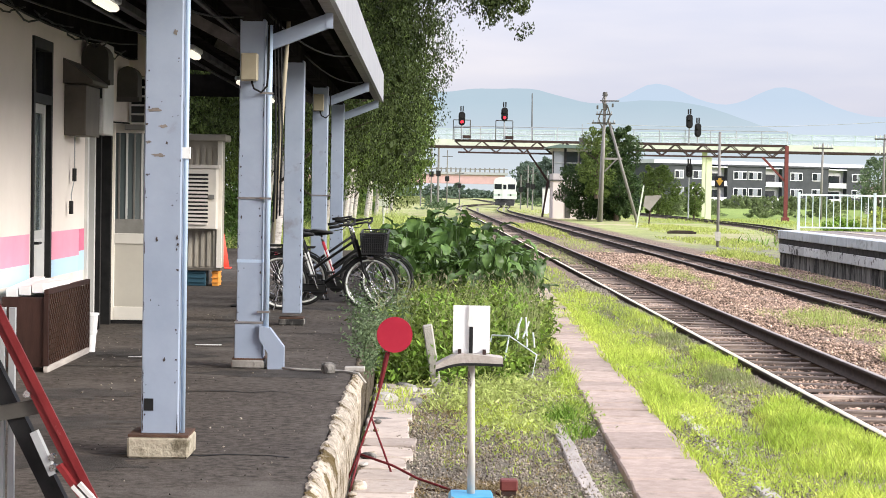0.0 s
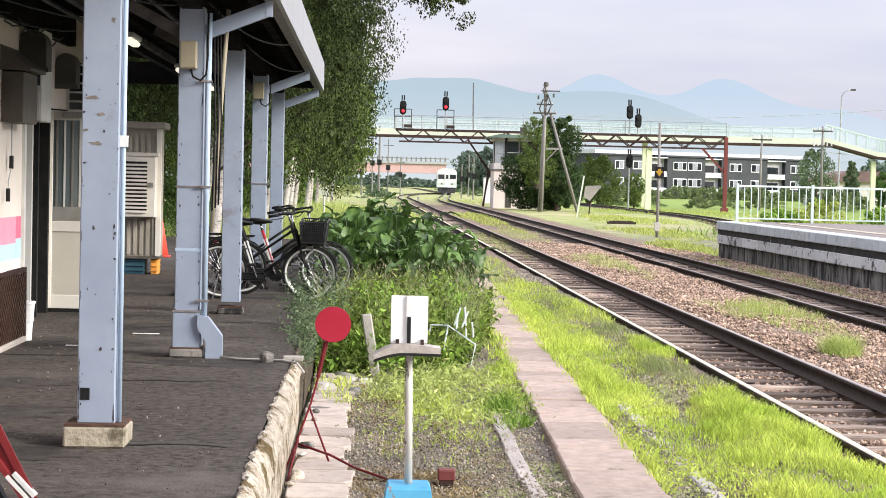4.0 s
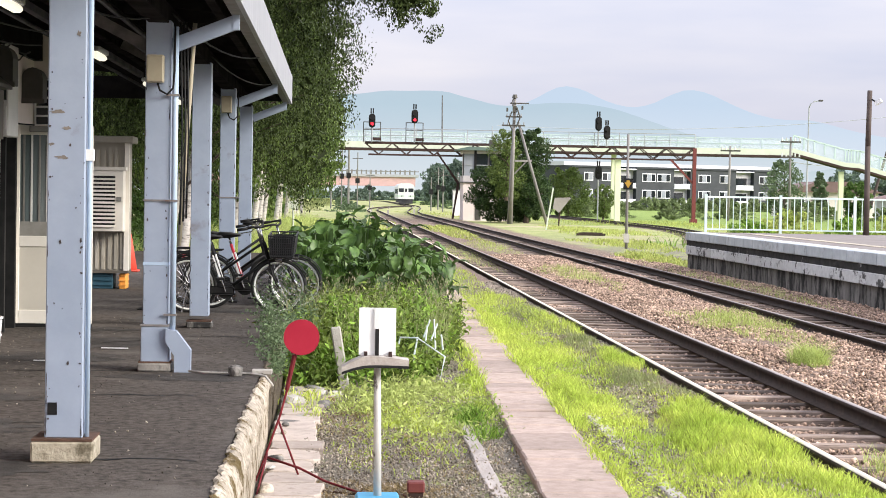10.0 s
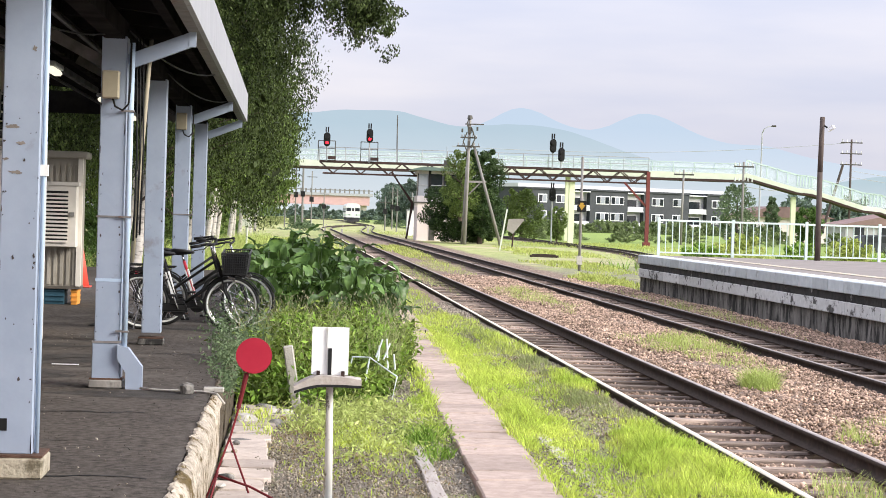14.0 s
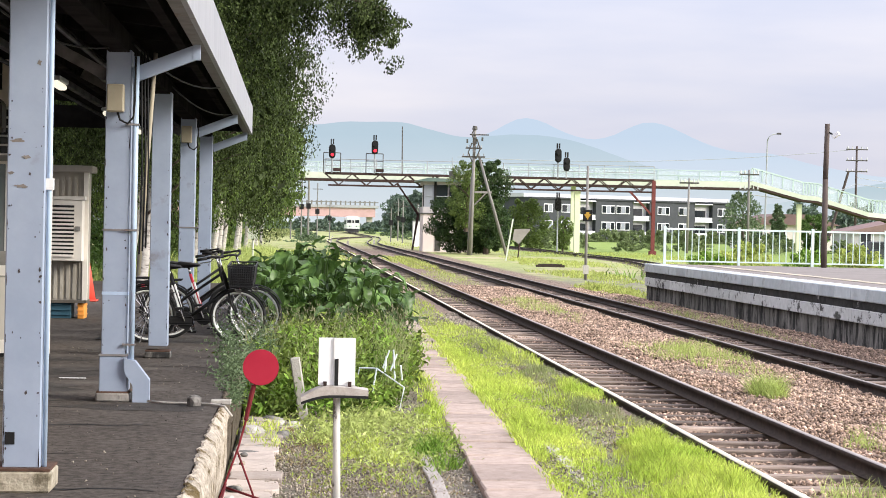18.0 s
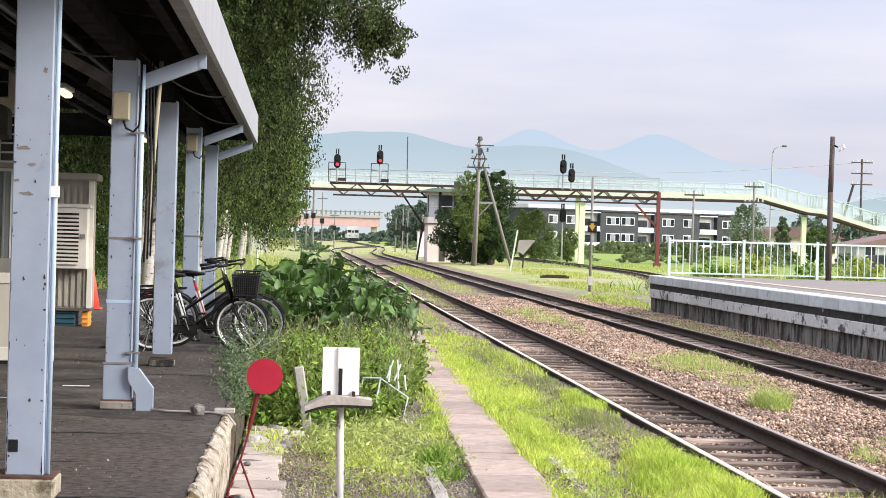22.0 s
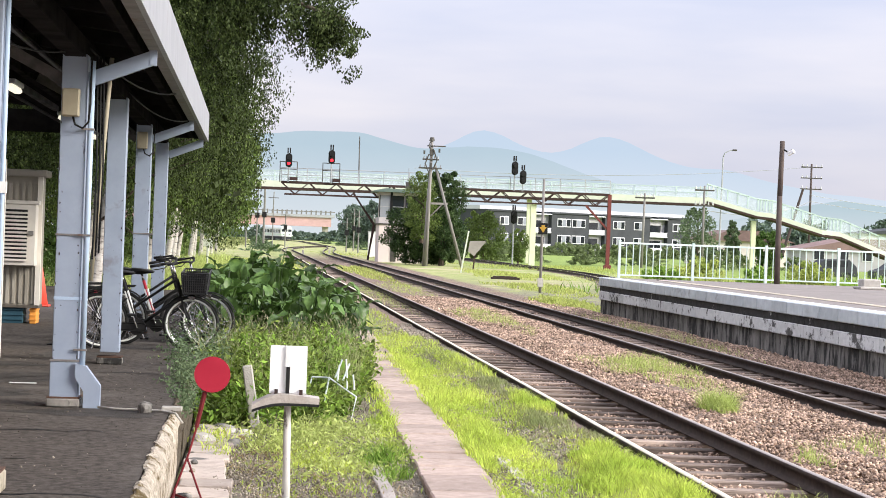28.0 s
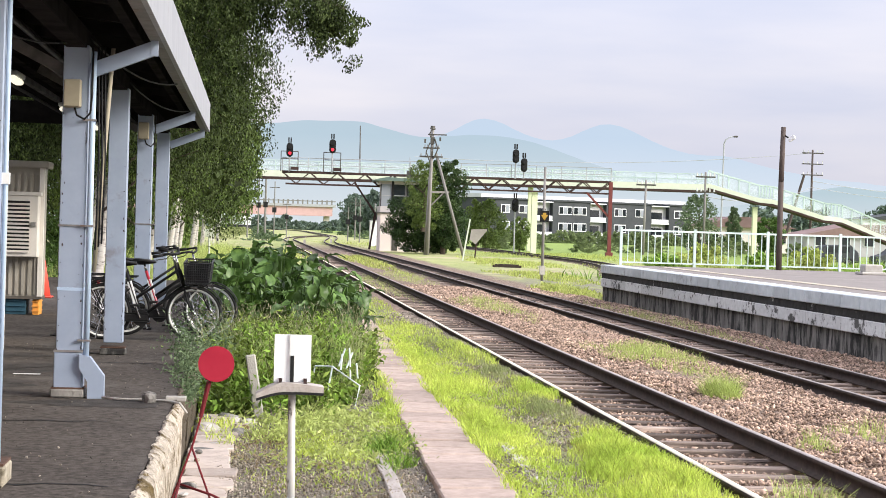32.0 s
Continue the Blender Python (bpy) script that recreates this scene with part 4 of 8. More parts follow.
    # grille on the porch wall
    g = thing("window_grille", (-3.1, 20.5, 2.1), "barred dark ventilator window high on the porch wall", "window", kind="structure")
    part("dark_pane", bx(-3.28, -2.95, 20.488, 20.5, 2.14, 2.66), M_DARKGLASS, g)
    for k in range(6):
        part("bar", bx(-3.29, -2.94, 20.46, 20.488, 2.13 + k * 0.1, 2.15 + k * 0.1), M_GREY_WHITE, g)
    for k in range(3):
        part("upright", bx(-3.29 + k * 0.17, -3.27 + k * 0.17, 20.465, 20.488, 2.13, 2.66), M_GREY_WHITE, g)


M_GREY_WHITE = mat("greyish_white_enamel", (0.5, 0.5, 0.49), (0.6, 0.6, 0.58), scale=3, rough=0.5, bump=0.03)
M_GREY_PANEL = mat("dark_grey_panel", (0.16, 0.155, 0.14), (0.24, 0.235, 0.22), scale=4, rough=0.5, bump=0.03)
M_CREAM_DOOR = mat("cream_door_enamel", (0.66, 0.63, 0.57), (0.73, 0.7, 0.64), scale=3, rough=0.45, bump=0.03)
M_CREAM_DOOR2 = mat("cream_door_panel", (0.52, 0.49, 0.43), (0.58, 0.55, 0.48), scale=3, rough=0.5, bump=0.03)
M_PANE = glass("greenish_grey_pane", (0.1, 0.125, 0.13), 0.12)
station()


# ---- distance ----
def ridge(name, y, pts, seed, colour, share, label):
    """A range of hills: crest heights over x, with small bumps and gullies."""
    xs = np.linspace(pts[0][0], pts[-1][0], 260)
    hs = np.interp(xs, [p[0] for p in pts], [p[1] for p in pts])
    k = np.ones(3) / 3
    hs = np.convolve(np.pad(hs, 1, mode="edge"), k, "valid")
    v, f = [], []
    rows = 10
    for r in range(rows):
        s = r / (rows - 1)
        for x, h in zip(xs, hs):
            b = noise.fractal((x * 0.006, s * 3, seed), 1.0, 2.0, 5) * 18 * (1 - s * 0.6)
            v.append((x + b * 2 * s, y - 260 * s + b, (h + b * 0.35) * (1 - s ** 1.2) - 20 * s))
    n = len(xs)
    for r in range(rows - 1):
        for i in range(n - 1):
            f.append((r * n + i, r * n + i + 1, (r + 1) * n + i + 1, (r + 1) * n + i))
    ob = new("backdrop_hills", np_mesh(name, v, f, haze(name + "_painted_haze", colour, (0.09, 0.13, 0.09), share, top=max(p[1] for p in pts)), True))
    tagged(ob, label, "hills", kind="structure")


def px_to(y, pts):
    """Crest points, given as angles: right and up in thousandths."""
    return [(a * y / 1000, b * y / 1000) for a, b in pts]


# The haze over each range is painted into its glow colour.
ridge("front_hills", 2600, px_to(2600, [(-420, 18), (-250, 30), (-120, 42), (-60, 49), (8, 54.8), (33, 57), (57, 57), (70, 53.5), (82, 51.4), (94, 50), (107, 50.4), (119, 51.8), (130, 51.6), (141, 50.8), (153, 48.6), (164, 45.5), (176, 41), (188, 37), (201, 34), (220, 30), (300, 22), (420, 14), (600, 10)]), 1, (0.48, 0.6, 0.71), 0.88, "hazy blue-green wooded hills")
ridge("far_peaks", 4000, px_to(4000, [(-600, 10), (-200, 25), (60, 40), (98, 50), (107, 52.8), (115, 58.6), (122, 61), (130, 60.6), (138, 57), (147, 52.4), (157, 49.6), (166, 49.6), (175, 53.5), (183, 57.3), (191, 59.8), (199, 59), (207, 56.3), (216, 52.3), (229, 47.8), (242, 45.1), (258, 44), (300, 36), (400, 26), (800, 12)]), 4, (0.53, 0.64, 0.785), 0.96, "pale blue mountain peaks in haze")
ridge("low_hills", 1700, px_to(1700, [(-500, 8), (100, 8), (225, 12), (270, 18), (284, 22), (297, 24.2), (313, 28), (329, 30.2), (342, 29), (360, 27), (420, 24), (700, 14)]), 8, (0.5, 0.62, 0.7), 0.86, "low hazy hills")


# ---- signal gantry ----
def gantry():
    y = 150.0
    root = thing("signal_gantry", (29.3, y, -0.4), "rusty lattice signal gantry with a railed walkway across the tracks", "gantry")
    x0, x1 = 2.3, 29.35
    zt, zb = 5.6, 4.66
    for k, yy in enumerate((y, y + 1.0)):
        part("top_chord", bx(x0, x1, yy - 0.06, yy + 0.06, zt - 0.09, zt + 0.09), M_RUST_STEEL, root)
        part("bottom_chord", bx(x0 + 0.3, x1, yy - 0.06, yy + 0.06, zb - 0.08, zb + 0.04), M_RUST_STEEL, root)
        n = 24
        for i in range(n):
            a, b = x0 + (x1 - x0) * i / n, x0 + (x1 - x0) * (i + 1) / n
            zz = (zb, zt) if i % 2 else (zt, zb)
            part("diagonal", br((a, yy, zz[0]), (b, yy, zz[1]), 0.1, 0.08), M_RUST_STEEL, root)
    part("walkway_board", bx(x0, x1, y + 0.1, y + 0.9, zt - 0.02, zt + 0.03), M_CREAM_STEEL, root)
    part("post", bx(x1 - 0.17, x1 + 0.12, y - 0.15, y + 0.15, -0.6, zt), M_RED_STEEL, root, "oxide red steel post")
    part("post_foot", bx(x1 - 0.3, x1 + 0.25, y - 0.3, y + 0.3, -0.6, -0.2), M_RED_STEEL, root)
    part("knee_brace", br((x1 - 0.1, y, 2.7), (x1 - 2.0, y, zb), 0.16, 0.16), M_RED_STEEL, root)
    part("middle_post", bx(22.85, 23.3, y + 0.2, y + 0.7, -0.6, zb), M_YELLOWGREEN, root, "pale yellow-green post")
    for dx in (0.0, 0.7):
        part("side_brace", br((9.9 + dx * 0.2, y + dx, 2.4), (8.2, y + dx, 4.9), 0.13, 0.13), M_RUST_STEEL, root)
        part("side_brace", br((9.9 + dx * 0.2, y + dx, 2.4), (9.55, y + dx, -0.5), 0.13, 0.13), M_RUST_STEEL, root)
    x = x0
    while x <= x1 + 0.01:
        part("rail_post", tb((x, y, zt), (x, y, zt + 1.15), 0.035, n=6), M_GREY_STEEL, root)
        x += 2.08
    for zz in (0.6, 1.15):
        part("handrail", tb((x0, y, zt + zz), (x1, y, zt + zz), 0.03, n=6), M_GREY_STEEL, root)


M_YELLOWGREEN = mat("pale_yellow_green_paint", (0.58, 0.62, 0.4), (0.66, 0.7, 0.48), scale=1, rough=0.6, bump=0.03)
M_PALE_MESH = mat("pale_green_mesh", (0.7, 0.78, 0.75), (0.78, 0.86, 0.83), scale=1, rough=0.7, bump=0.02)
_n, _l = M_PALE_MESH.node_tree.nodes, M_PALE_MESH.node_tree.links
_tr, _mx = _n.new("ShaderNodeBsdfTransparent"), _n.new("ShaderNodeMixShader")
_mx.inputs["Fac"].default_value = 0.84
_l.new(_n["Principled BSDF"].outputs["BSDF"], _mx.inputs[1])
_l.new(_tr.outputs["BSDF"], _mx.inputs[2])
_l.new(_mx.outputs["Shader"], _n["Material Output"].inputs["Surface"])
gantry()


def colour_signal(x, zc, lit, label, y=149.6, cage=True, stem_to=5.6, antenna=False):
    s = thing("railway_signal", (x, y, stem_to), label, "railway signal", "gantry signals")
    bm = bmesh.new()
    n = 10
    poly = [(x + 0.27 * math.cos(a), zc + 0.3 + 0.27 * math.sin(a)) for a in [math.pi * j / n for j in range(n + 1)]] + [(x - 0.27 * math.cos(a), zc - 0.3 - 0.27 * math.sin(a)) for a in [math.pi * j / n for j in range(n + 1)]]
    prism(bm, poly, y, y + 0.06)
    part("backboard", bm, M_BLACK, s, "black oval backboard")
    for dz in (0.22, -0.28):
        h = part("hood", tb((x, y - 0.3, zc + dz), (x, y, zc + dz), 0.16, 0.17, 14), M_BLACK, s)
        if lit and dz < 0:
            part("red_lens", tb((x, y - 0.32, zc + dz), (x, y - 0.3, zc + dz), 0.12, n=16), M_RED_LAMP, s, "glowing red lens")
    part("stem", tb((x, y + 0.1, stem_to), (x, y + 0.1, zc), 0.06, n=8), M_GREY_STEEL, s)
    for dx in (-0.09, 0.09):
        part("top_pipe", bx(x + dx - 0.05, x + dx + 0.05, y, y + 0.2, zc + 0.58, zc + 1.0), M_BLACK, s)
    if cage:
        part("bracket_box", bx(x + 0.1, x + 0.75, y - 0.1, y + 0.3, 5.75, 6.0), M_RUST_STEEL, s, "rusty equipment box")
        for dx in (-0.68, 0.7):
            part("cage_post", tb((x + dx, y + 0.4, 5.6), (x + dx, y + 0.4, 7.25), 0.04, n=6), M_KNEE, s)
        for z in (6.65, 7.25):
            part("cage_rail", tb((x - 0.68, y + 0.4, z), (x + 0.7, y + 0.4, z), 0.035, n=6), M_KNEE, s)
    return s


colour_signal(2.85, 7.35, True, "red-lit railway signal on the gantry")
colour_signal(6.3, 7.75, True, "red-lit railway signal in a railed cage on the gantry")
colour_signal(21.3, 7.45, False, "dark unlit railway signal on the gantry", cage=False)
colour_signal(22.0, 6.75, False, "dark unlit railway signal set lower on the gantry", cage=False)
colour_signal(21.85, 3.5, False, "dark unlit railway signal on a mast below the gantry", y=153, cage=False, stem_to=-0.5)
_b = bmesh.new()
tube(_b, (8.6, 150.5, 5.6), (8.55, 150.5, 9.55), 0.06, 0.04, 8)
whole("antenna_mast", _b, M_KNEE, "thin dark mast standing on the gantry", "mast")


# ---- road bridge far off ----
def road_bridge():
    y = 650.0
    root = thing("road_bridge", (-10, y, 0), "salmon pink girder road bridge over the railway", "bridge")
    part("girder", bx(-90, 27.9, y, y + 9, 4.2, 7.4), M_BRIDGE_PINK, root)
    part("deck_edge", bx(-90, 29, y - 0.6, y + 9.6, 7.4, 8.3), M_GREY_STEEL, root)
    for x in (25, -28, -75):
        part("pier", bx(x, x + 2, y + 2, y + 7, -1, 4.2), M_CONC, root)
    x = -90
    bm = bmesh.new()
    while x < 29:
        box(bm, x, x + 0.5, y - 0.5, y - 0.2, 8.2, 9.8)
        x += 1.7
    box(bm, -90, 29, y - 0.45, y - 0.3, 9.2, 9.5)
    part("parapet_rail", bm, M_GREY_PANEL, root)


road_bridge()


# ---- things on the near platform ----
M_BROWN = mat("dark_brown_wood", (0.022, 0.01, 0.008), (0.045, 0.02, 0.015), scale=6, rough=0.6, bump=0.15, stretch=(3, 3, 0.6))
M_CANE = mat("split_cane", (0.035, 0.018, 0.012), (0.075, 0.040, 0.028), scale=20, rough=0.5, bump=0.2)
M_BROWN2 = mat("woven_brown_cane", (0.04, 0.02, 0.014), (0.085, 0.048, 0.034), scale=20, rough=0.6, bump=0.3)
M_BOX_GREY = mat("taupe_enamel_box", (0.075, 0.066, 0.055), (0.11, 0.098, 0.083), scale=4, rough=0.6, bump=0.05)
M_SHED = mat("beige_corrugated_steel", (0.3, 0.275, 0.23), (0.38, 0.35, 0.3), scale=2, rough=0.6, bump=0.05, spot=(0.24, 0.21, 0.17), spot_scale=1.5, spot_at=0.6)
M_LOUVRE = mat("cream_louvre_enamel", (0.62, 0.58, 0.52), (0.7, 0.66, 0.6), scale=3, rough=0.5, bump=0.03)
M_CONE = mat("faded_red_plastic", (0.7, 0.075, 0.05), (0.8, 0.11, 0.075), scale=4, rough=0.5, bump=0.05)
M_ORANGE = mat("orange_plastic", (0.75, 0.3, 0.05), (0.82, 0.38, 0.09), scale=4, rough=0.5, bump=0.03)
M_CRATE = mat("teal_blue_plastic", (0.025, 0.070, 0.100), (0.040, 0.095, 0.130), scale=4, rough=0.5, bump=0.05)
M_RED = mat("barrier_red_paint", (0.12, 0.011, 0.013), (0.2, 0.024, 0.026), scale=6, rough=0.5, bump=0.05, spot=(0.45, 0.2, 0.2), spot_scale=5, spot_at=0.6)
M_DISC = mat("crimson_disc_paint", (0.33, 0.014, 0.035), (0.39, 0.022, 0.045), scale=5, rough=0.5, bump=0.04, vary=0)
M_ROD = mat("dark_red_rod", (0.1, 0.01, 0.014), (0.17, 0.02, 0.025), scale=10, rough=0.6, bump=0.2)
M_AQUA = mat("flaking_sky_blue_paint", (0.07, 0.3, 0.5), (0.11, 0.38, 0.58), scale=4, rough=0.6, bump=0.3, spot=(0.22, 0.2, 0.17), spot_scale=9, spot_at=0.6, spot_soft=0.03)
M_POSTW = mat("peeling_white_post", (0.5, 0.48, 0.45), (0.64, 0.62, 0.59), scale=5, rough=0.6, bump=0.2, spot=(0.17, 0.15, 0.13), spot_scale=7, spot_at=0.52, spot_soft=0.03, stretch=(1, 1, 0.4))
M_CHROME = mat("bicycle_chrome", (0.5, 0.5, 0.5), (0.6, 0.6, 0.6), scale=5, rough=0.25, metal=1.0, bump=0)
M_TYRE = mat("tyre_rubber", (0.018, 0.018, 0.018), (0.03, 0.03, 0.03), scale=12, rough=0.8, bump=0.1)
M_TYREW = mat("white_tyre_wall", (0.66, 0.66, 0.64), (0.74, 0.74, 0.72), scale=9, rough=0.6, bump=0.03)
M_REDFRAME = mat("red_bicycle_enamel", (0.45, 0.03, 0.05), (0.52, 0.05, 0.07), scale=4, rough=0.3, bump=0)
M_PLANK = mat("grey_weathered_timber", (0.3, 0.265, 0.24), (0.44, 0.4, 0.37), scale=5, bump=0.4, stretch=(4, 0.5, 4))
M_PATH = mat("pinkish_cover_slab", (0.3, 0.232, 0.195), (0.45, 0.355, 0.305), scale=9, bump=0.25, bump_scale=50, spot=(0.18, 0.15, 0.12), spot_scale=4, spot_at=0.6, vary=0.16)
M_FLAG = mat("broken_pale_flagstone", (0.36, 0.3, 0.26), (0.54, 0.465, 0.41), scale=4, rough=0.9, bump=0.5, bump_scale=18, spot=(0.24, 0.2, 0.17), spot_scale=4, spot_at=0.58, vary=0.2)


def wall_boxes():
    x = WALL_X
    b = thing("meter_box", (x, 17.25, 1.9), "taupe metal box under a sloping rain hood on the wall", "electrical box")
    part("case", bx(x, x + 0.2, 16.85, 17.55, 1.9, 2.36, bevel=0.006), M_BOX_GREY, b)
    bm = bmesh.new()
    prism(bm, [(x, 2.6), (x + 0.27, 2.4), (x + 0.27, 2.37), (x, 2.37)], 16.78, 17.6)
    part("rain_hood", bm, M_BOX_GREY, b, "sloping taupe hood")
    c = thing("crank_handle", (x, 17.0, 1.85), "black-gripped crank handle hanging from the wall box", "crank")
    part("rod", tubes([(x + 0.05, 17.12, 1.9), (x + 0.05, 17.12, 1.5), (x + 0.05, 16.98, 1.36), (x + 0.05, 16.98, 1.22)], 0.006), M_GREY_STEEL, c)
    part("upper_grip", tb((x + 0.05, 17.12, 1.48), (x + 0.05, 17.12, 1.6), 0.02, n=10), M_BLACK, c, "black grip")
    part("lower_grip", tb((x + 0.05, 16.98, 1.18), (x + 0.05, 16.98, 1.3), 0.02, n=10), M_BLACK, c, "black grip")
    p = thing("cabinet", (x, 18.0, 1.95), "narrow white wall cabinet with a key lock beside the doorway", "cabinet")
    part("case", bx(x, x + 0.08, 17.78, 18.02, 1.93, 2.42, bevel=0.006), M_GREY_WHITE, p)
    part("door", bx(x + 0.08, x + 0.09, 17.79, 18.01, 1.95, 2.4), M_GREY_WHITE, p)
    part("lock", tb((x + 0.09, 17.85, 2.0), (x + 0.1, 17.85, 2.0), 0.015), M_BLACK, p)
    q = thing("notice_case", (x, 18.45, 1.95), "tall white-framed wall case with dark glass", "display case")
    part("frame", bx(x, x + 0.13, 18.2, 18.75, 1.95, 2.85, bevel=0.01), M_GREY_WHITE, q)
    part("glass", bx(x + 0.02, x + 0.11, 18.185, 18.2, 2.3, 2.75), M_DARKGLASS, q)
    part("label_plate", bx(x + 0.02, x + 0.11, 18.185, 18.2, 2.02, 2.24), M_WHITE, q)
    for k, (y0, z0, r) in enumerate(((17.66, 2.42, 0.13), (19.7, 2.36, 0.11))):
        h = thing("ventilation_hood", (x + 0.2, y0, z0), "dark rounded sheet-metal ventilation hood on the wall", "vent hood", "ventilation hoods")
        bm = bmesh.new()
        poly = [(x, z0), (x + 2 * r, z0)] + [(x + r + r * math.cos(a), z0 + 0.25 + r * math.sin(a)) for a in [j * math.pi / 8 for j in range(9)]]
        prism(bm, poly, y0, y0 + 0.3)
        part("hood", bm, M_BOX_DARK, h)
        part("flange", bx(x, x + 2 * r + 0.02, y0 - 0.01, y0, z0 - 0.02, z0 + 0.03), M_BOX_DARK, h)


M_BOX_DARK = mat("dark_taupe_sheet", (0.06, 0.056, 0.05), (0.09, 0.085, 0.075), scale=4, rough=0.6, bump=0.05)
wall_boxes()


def cane_screen():
    x0, x1, y0, y1 = -3.24, -2.88, 14.2, 15.92
    b = thing("cane_box", ((x0 + x1) / 2, (y0 + y1) / 2, 0), "dark brown wooden box with a woven cane front against the wall", "bench box")
    part("side_panel", bx(x0, x1 - 0.03, y0, y0 + 0.025, 0.04, 0.58), M_BROWN, b)
    part("side_panel", bx(x0, x1 - 0.03, y1 - 0.025, y1, 0.04, 0.58), M_BROWN, b)
    part("lid", bx(x0, x1 - 0.03, y0 + 0.03, y1 - 0.03, 0.53, 0.56), M_BROWN, b)
    part("frame_top", bx(x1 - 0.035, x1, y0 - 0.02, y1 + 0.02, 0.6, 0.64, bevel=0.004), M_BROWN, b)
    part("frame_bottom", bx(x1 - 0.035, x1, y0 - 0.02, y1 + 0.02, 0.0, 0.05, bevel=0.004), M_PLANK, b, "pale worn bottom rail")
    for yy in (y0 - 0.02, y1 - 0.02):
        part("frame_post", bx(x1 - 0.035, x1, yy, yy + 0.04, 0.05, 0.6), M_BROWN, b)
    for k in range(14):
        z = 0.06 + k * 0.039
        part("weave", bx(x1 - 0.022, x1 - 0.012, y0 + 0.02, y1 - 0.02, z, z + 0.02), M_BROWN2, b)
    bm = bmesh.new()
    for k in range(22):
        for j in range(14):
            yy, z = y0 + 0.05 + k * 0.076 + 0.038 * (j % 2), 0.056 + j * 0.039
            box(bm, x1 - 0.012, x1 - 0.002, yy, yy + 0.034, z, z + 0.034)
    ob = part("cane_weave", bm, M_CANE, b, "woven cane strips in a basket pattern")
    ob["kind"] = "stuff"
    # white folded boards lying on it
    for k in range(3):
        bm = bmesh.new()
        bar(bm, (-3.2 + 0.1 * k, 14.35, 0.6 + 0.02 * k), (-3.14 + 0.1 * k, 15.1, 0.66 - 0.01 * k), 0.09, 0.07)
        whole("white_panel", bm, M_WHITE, "white plastic panel lying on the brown box", "panel", "white panels")
    for z, r in ((0.0, 0.062), (0.15, 0.076)):
        u = thing("bucket", (-2.9, 16.03, z), "white plastic bucket standing by the brown box", "bucket", "buckets")
        bm = bmesh.new()
        tube(bm, (-2.9, 16.03, z), (-2.9, 16.03, z + 0.17), r * 0.82, r, 18)
        part("pail", bm, M_WHITE, u, smooth=False)
        part("rim", tb((-2.9, 16.03, z + 0.17), (-2.9, 16.03, z + 0.19), r + 0.008, n=18), M_WHITE, u)


cane_screen()


def shed():
    x0, x1, y0, y1, z0, z1 = -4.8, -2.99, 27.0, 27.5, 0.27, 2.12
    s = thing("storage_shed", (-3.9, 27.9, 0.25), "beige corrugated steel storage shed raised on crates", "shed")
    part("body", bx(x0, x1, y0 + 0.02, y1, z0, z1), M_SHED, s)
    k = x0
    while k < x1 - 0.05:
        part("rib", bx(k, k + 0.045, y0, y0 + 0.02, z0 + 0.02, z1 - 0.1), M_SHED, s)
        k += 0.09
    part("corner_post", bx(x1 - 0.05, x1 + 0.02, y0 - 0.02, y0 + 0.05, z0, z1), M_LOUVRE, s)
    part("roof", bx(x0 - 0.05, x1 + 0.08, y0 - 0.1, y1 + 0.05, z1, z1 + 0.1, bevel=0.015), M_SHED, s)
    part("base_rail", bx(x0, x1 + 0.01, y0 - 0.01, y1, z0 - 0.04, z0), M_BOX_GREY, s)
    u = thing("louvred_unit", (-3.3, 26.9, 0.85), "cream louvred outdoor unit on the shed front", "outdoor unit")
    a0, a1, b0, b1 = -3.58, -3.02, 0.84, 1.72
    part("case", bx(a0, a1, 26.72, 26.98, b0, b1, bevel=0.01), M_LOUVRE, u)
    part("dark_back", bx(a0 + 0.07, a1 - 0.12, 26.715, 26.72, b0 + 0.07, b1 - 0.08), M_BLACK, u)
    for j in range(13):
        z = b0 + 0.08 + j * 0.056
        part("slat", br((a0 + 0.07, 26.7, z), (a1 - 0.12, 26.7, z), 0.03, 0.03), M_LOUVRE, u)
    part("top_cap", bx(a0 - 0.02, a1 + 0.03, 26.7, 27.0, b1, b1 + 0.05), M_LOUVRE, u)
    part("latch", bx(a1 - 0.1, a1 - 0.03, 26.69, 26.72, 1.28, 1.34), M_GREY_PANEL, u, "grey latch")
    for i, (xx, m, lab, w) in enumerate(((-4.3, M_CRATE, "teal plastic crate under the shed", 0.42), (-3.8, M_CRATE, "teal plastic crate under the shed", 0.42), (-3.36, M_CRATE, "teal plastic crate under the shed", 0.32), (-3.06, M_ORANGE, "orange plastic block under the shed", 0.09))):
        c = thing("crate", (xx, 27.25, 0), lab, "crate", "crates")
        part("wall", bx(xx - w / 2, xx + w / 2, 27.05, 27.45, 0.0, 0.225, bevel=0.006), m, c)
        for z in (0.05, 0.12, 0.19):
            part("ridge", bx(xx - w / 2 - 0.008, xx + w / 2 + 0.008, 27.03, 27.47, z, z + 0.014), m, c)
    c = thing("traffic_cone", (-3.62, 32.92, 0), "red traffic cone on the platform behind the shed", "traffic cone")
    part("base", bx(-3.8, -3.44, 32.74, 33.10, 0, 0.03, bevel=0.01), M_CONE, c)
    part("cone", tb((-3.62, 32.92, 0.03), (-3.62, 32.92, 0.72), 0.15, 0.03, 20), M_CONE, c, smooth=True)


shed()


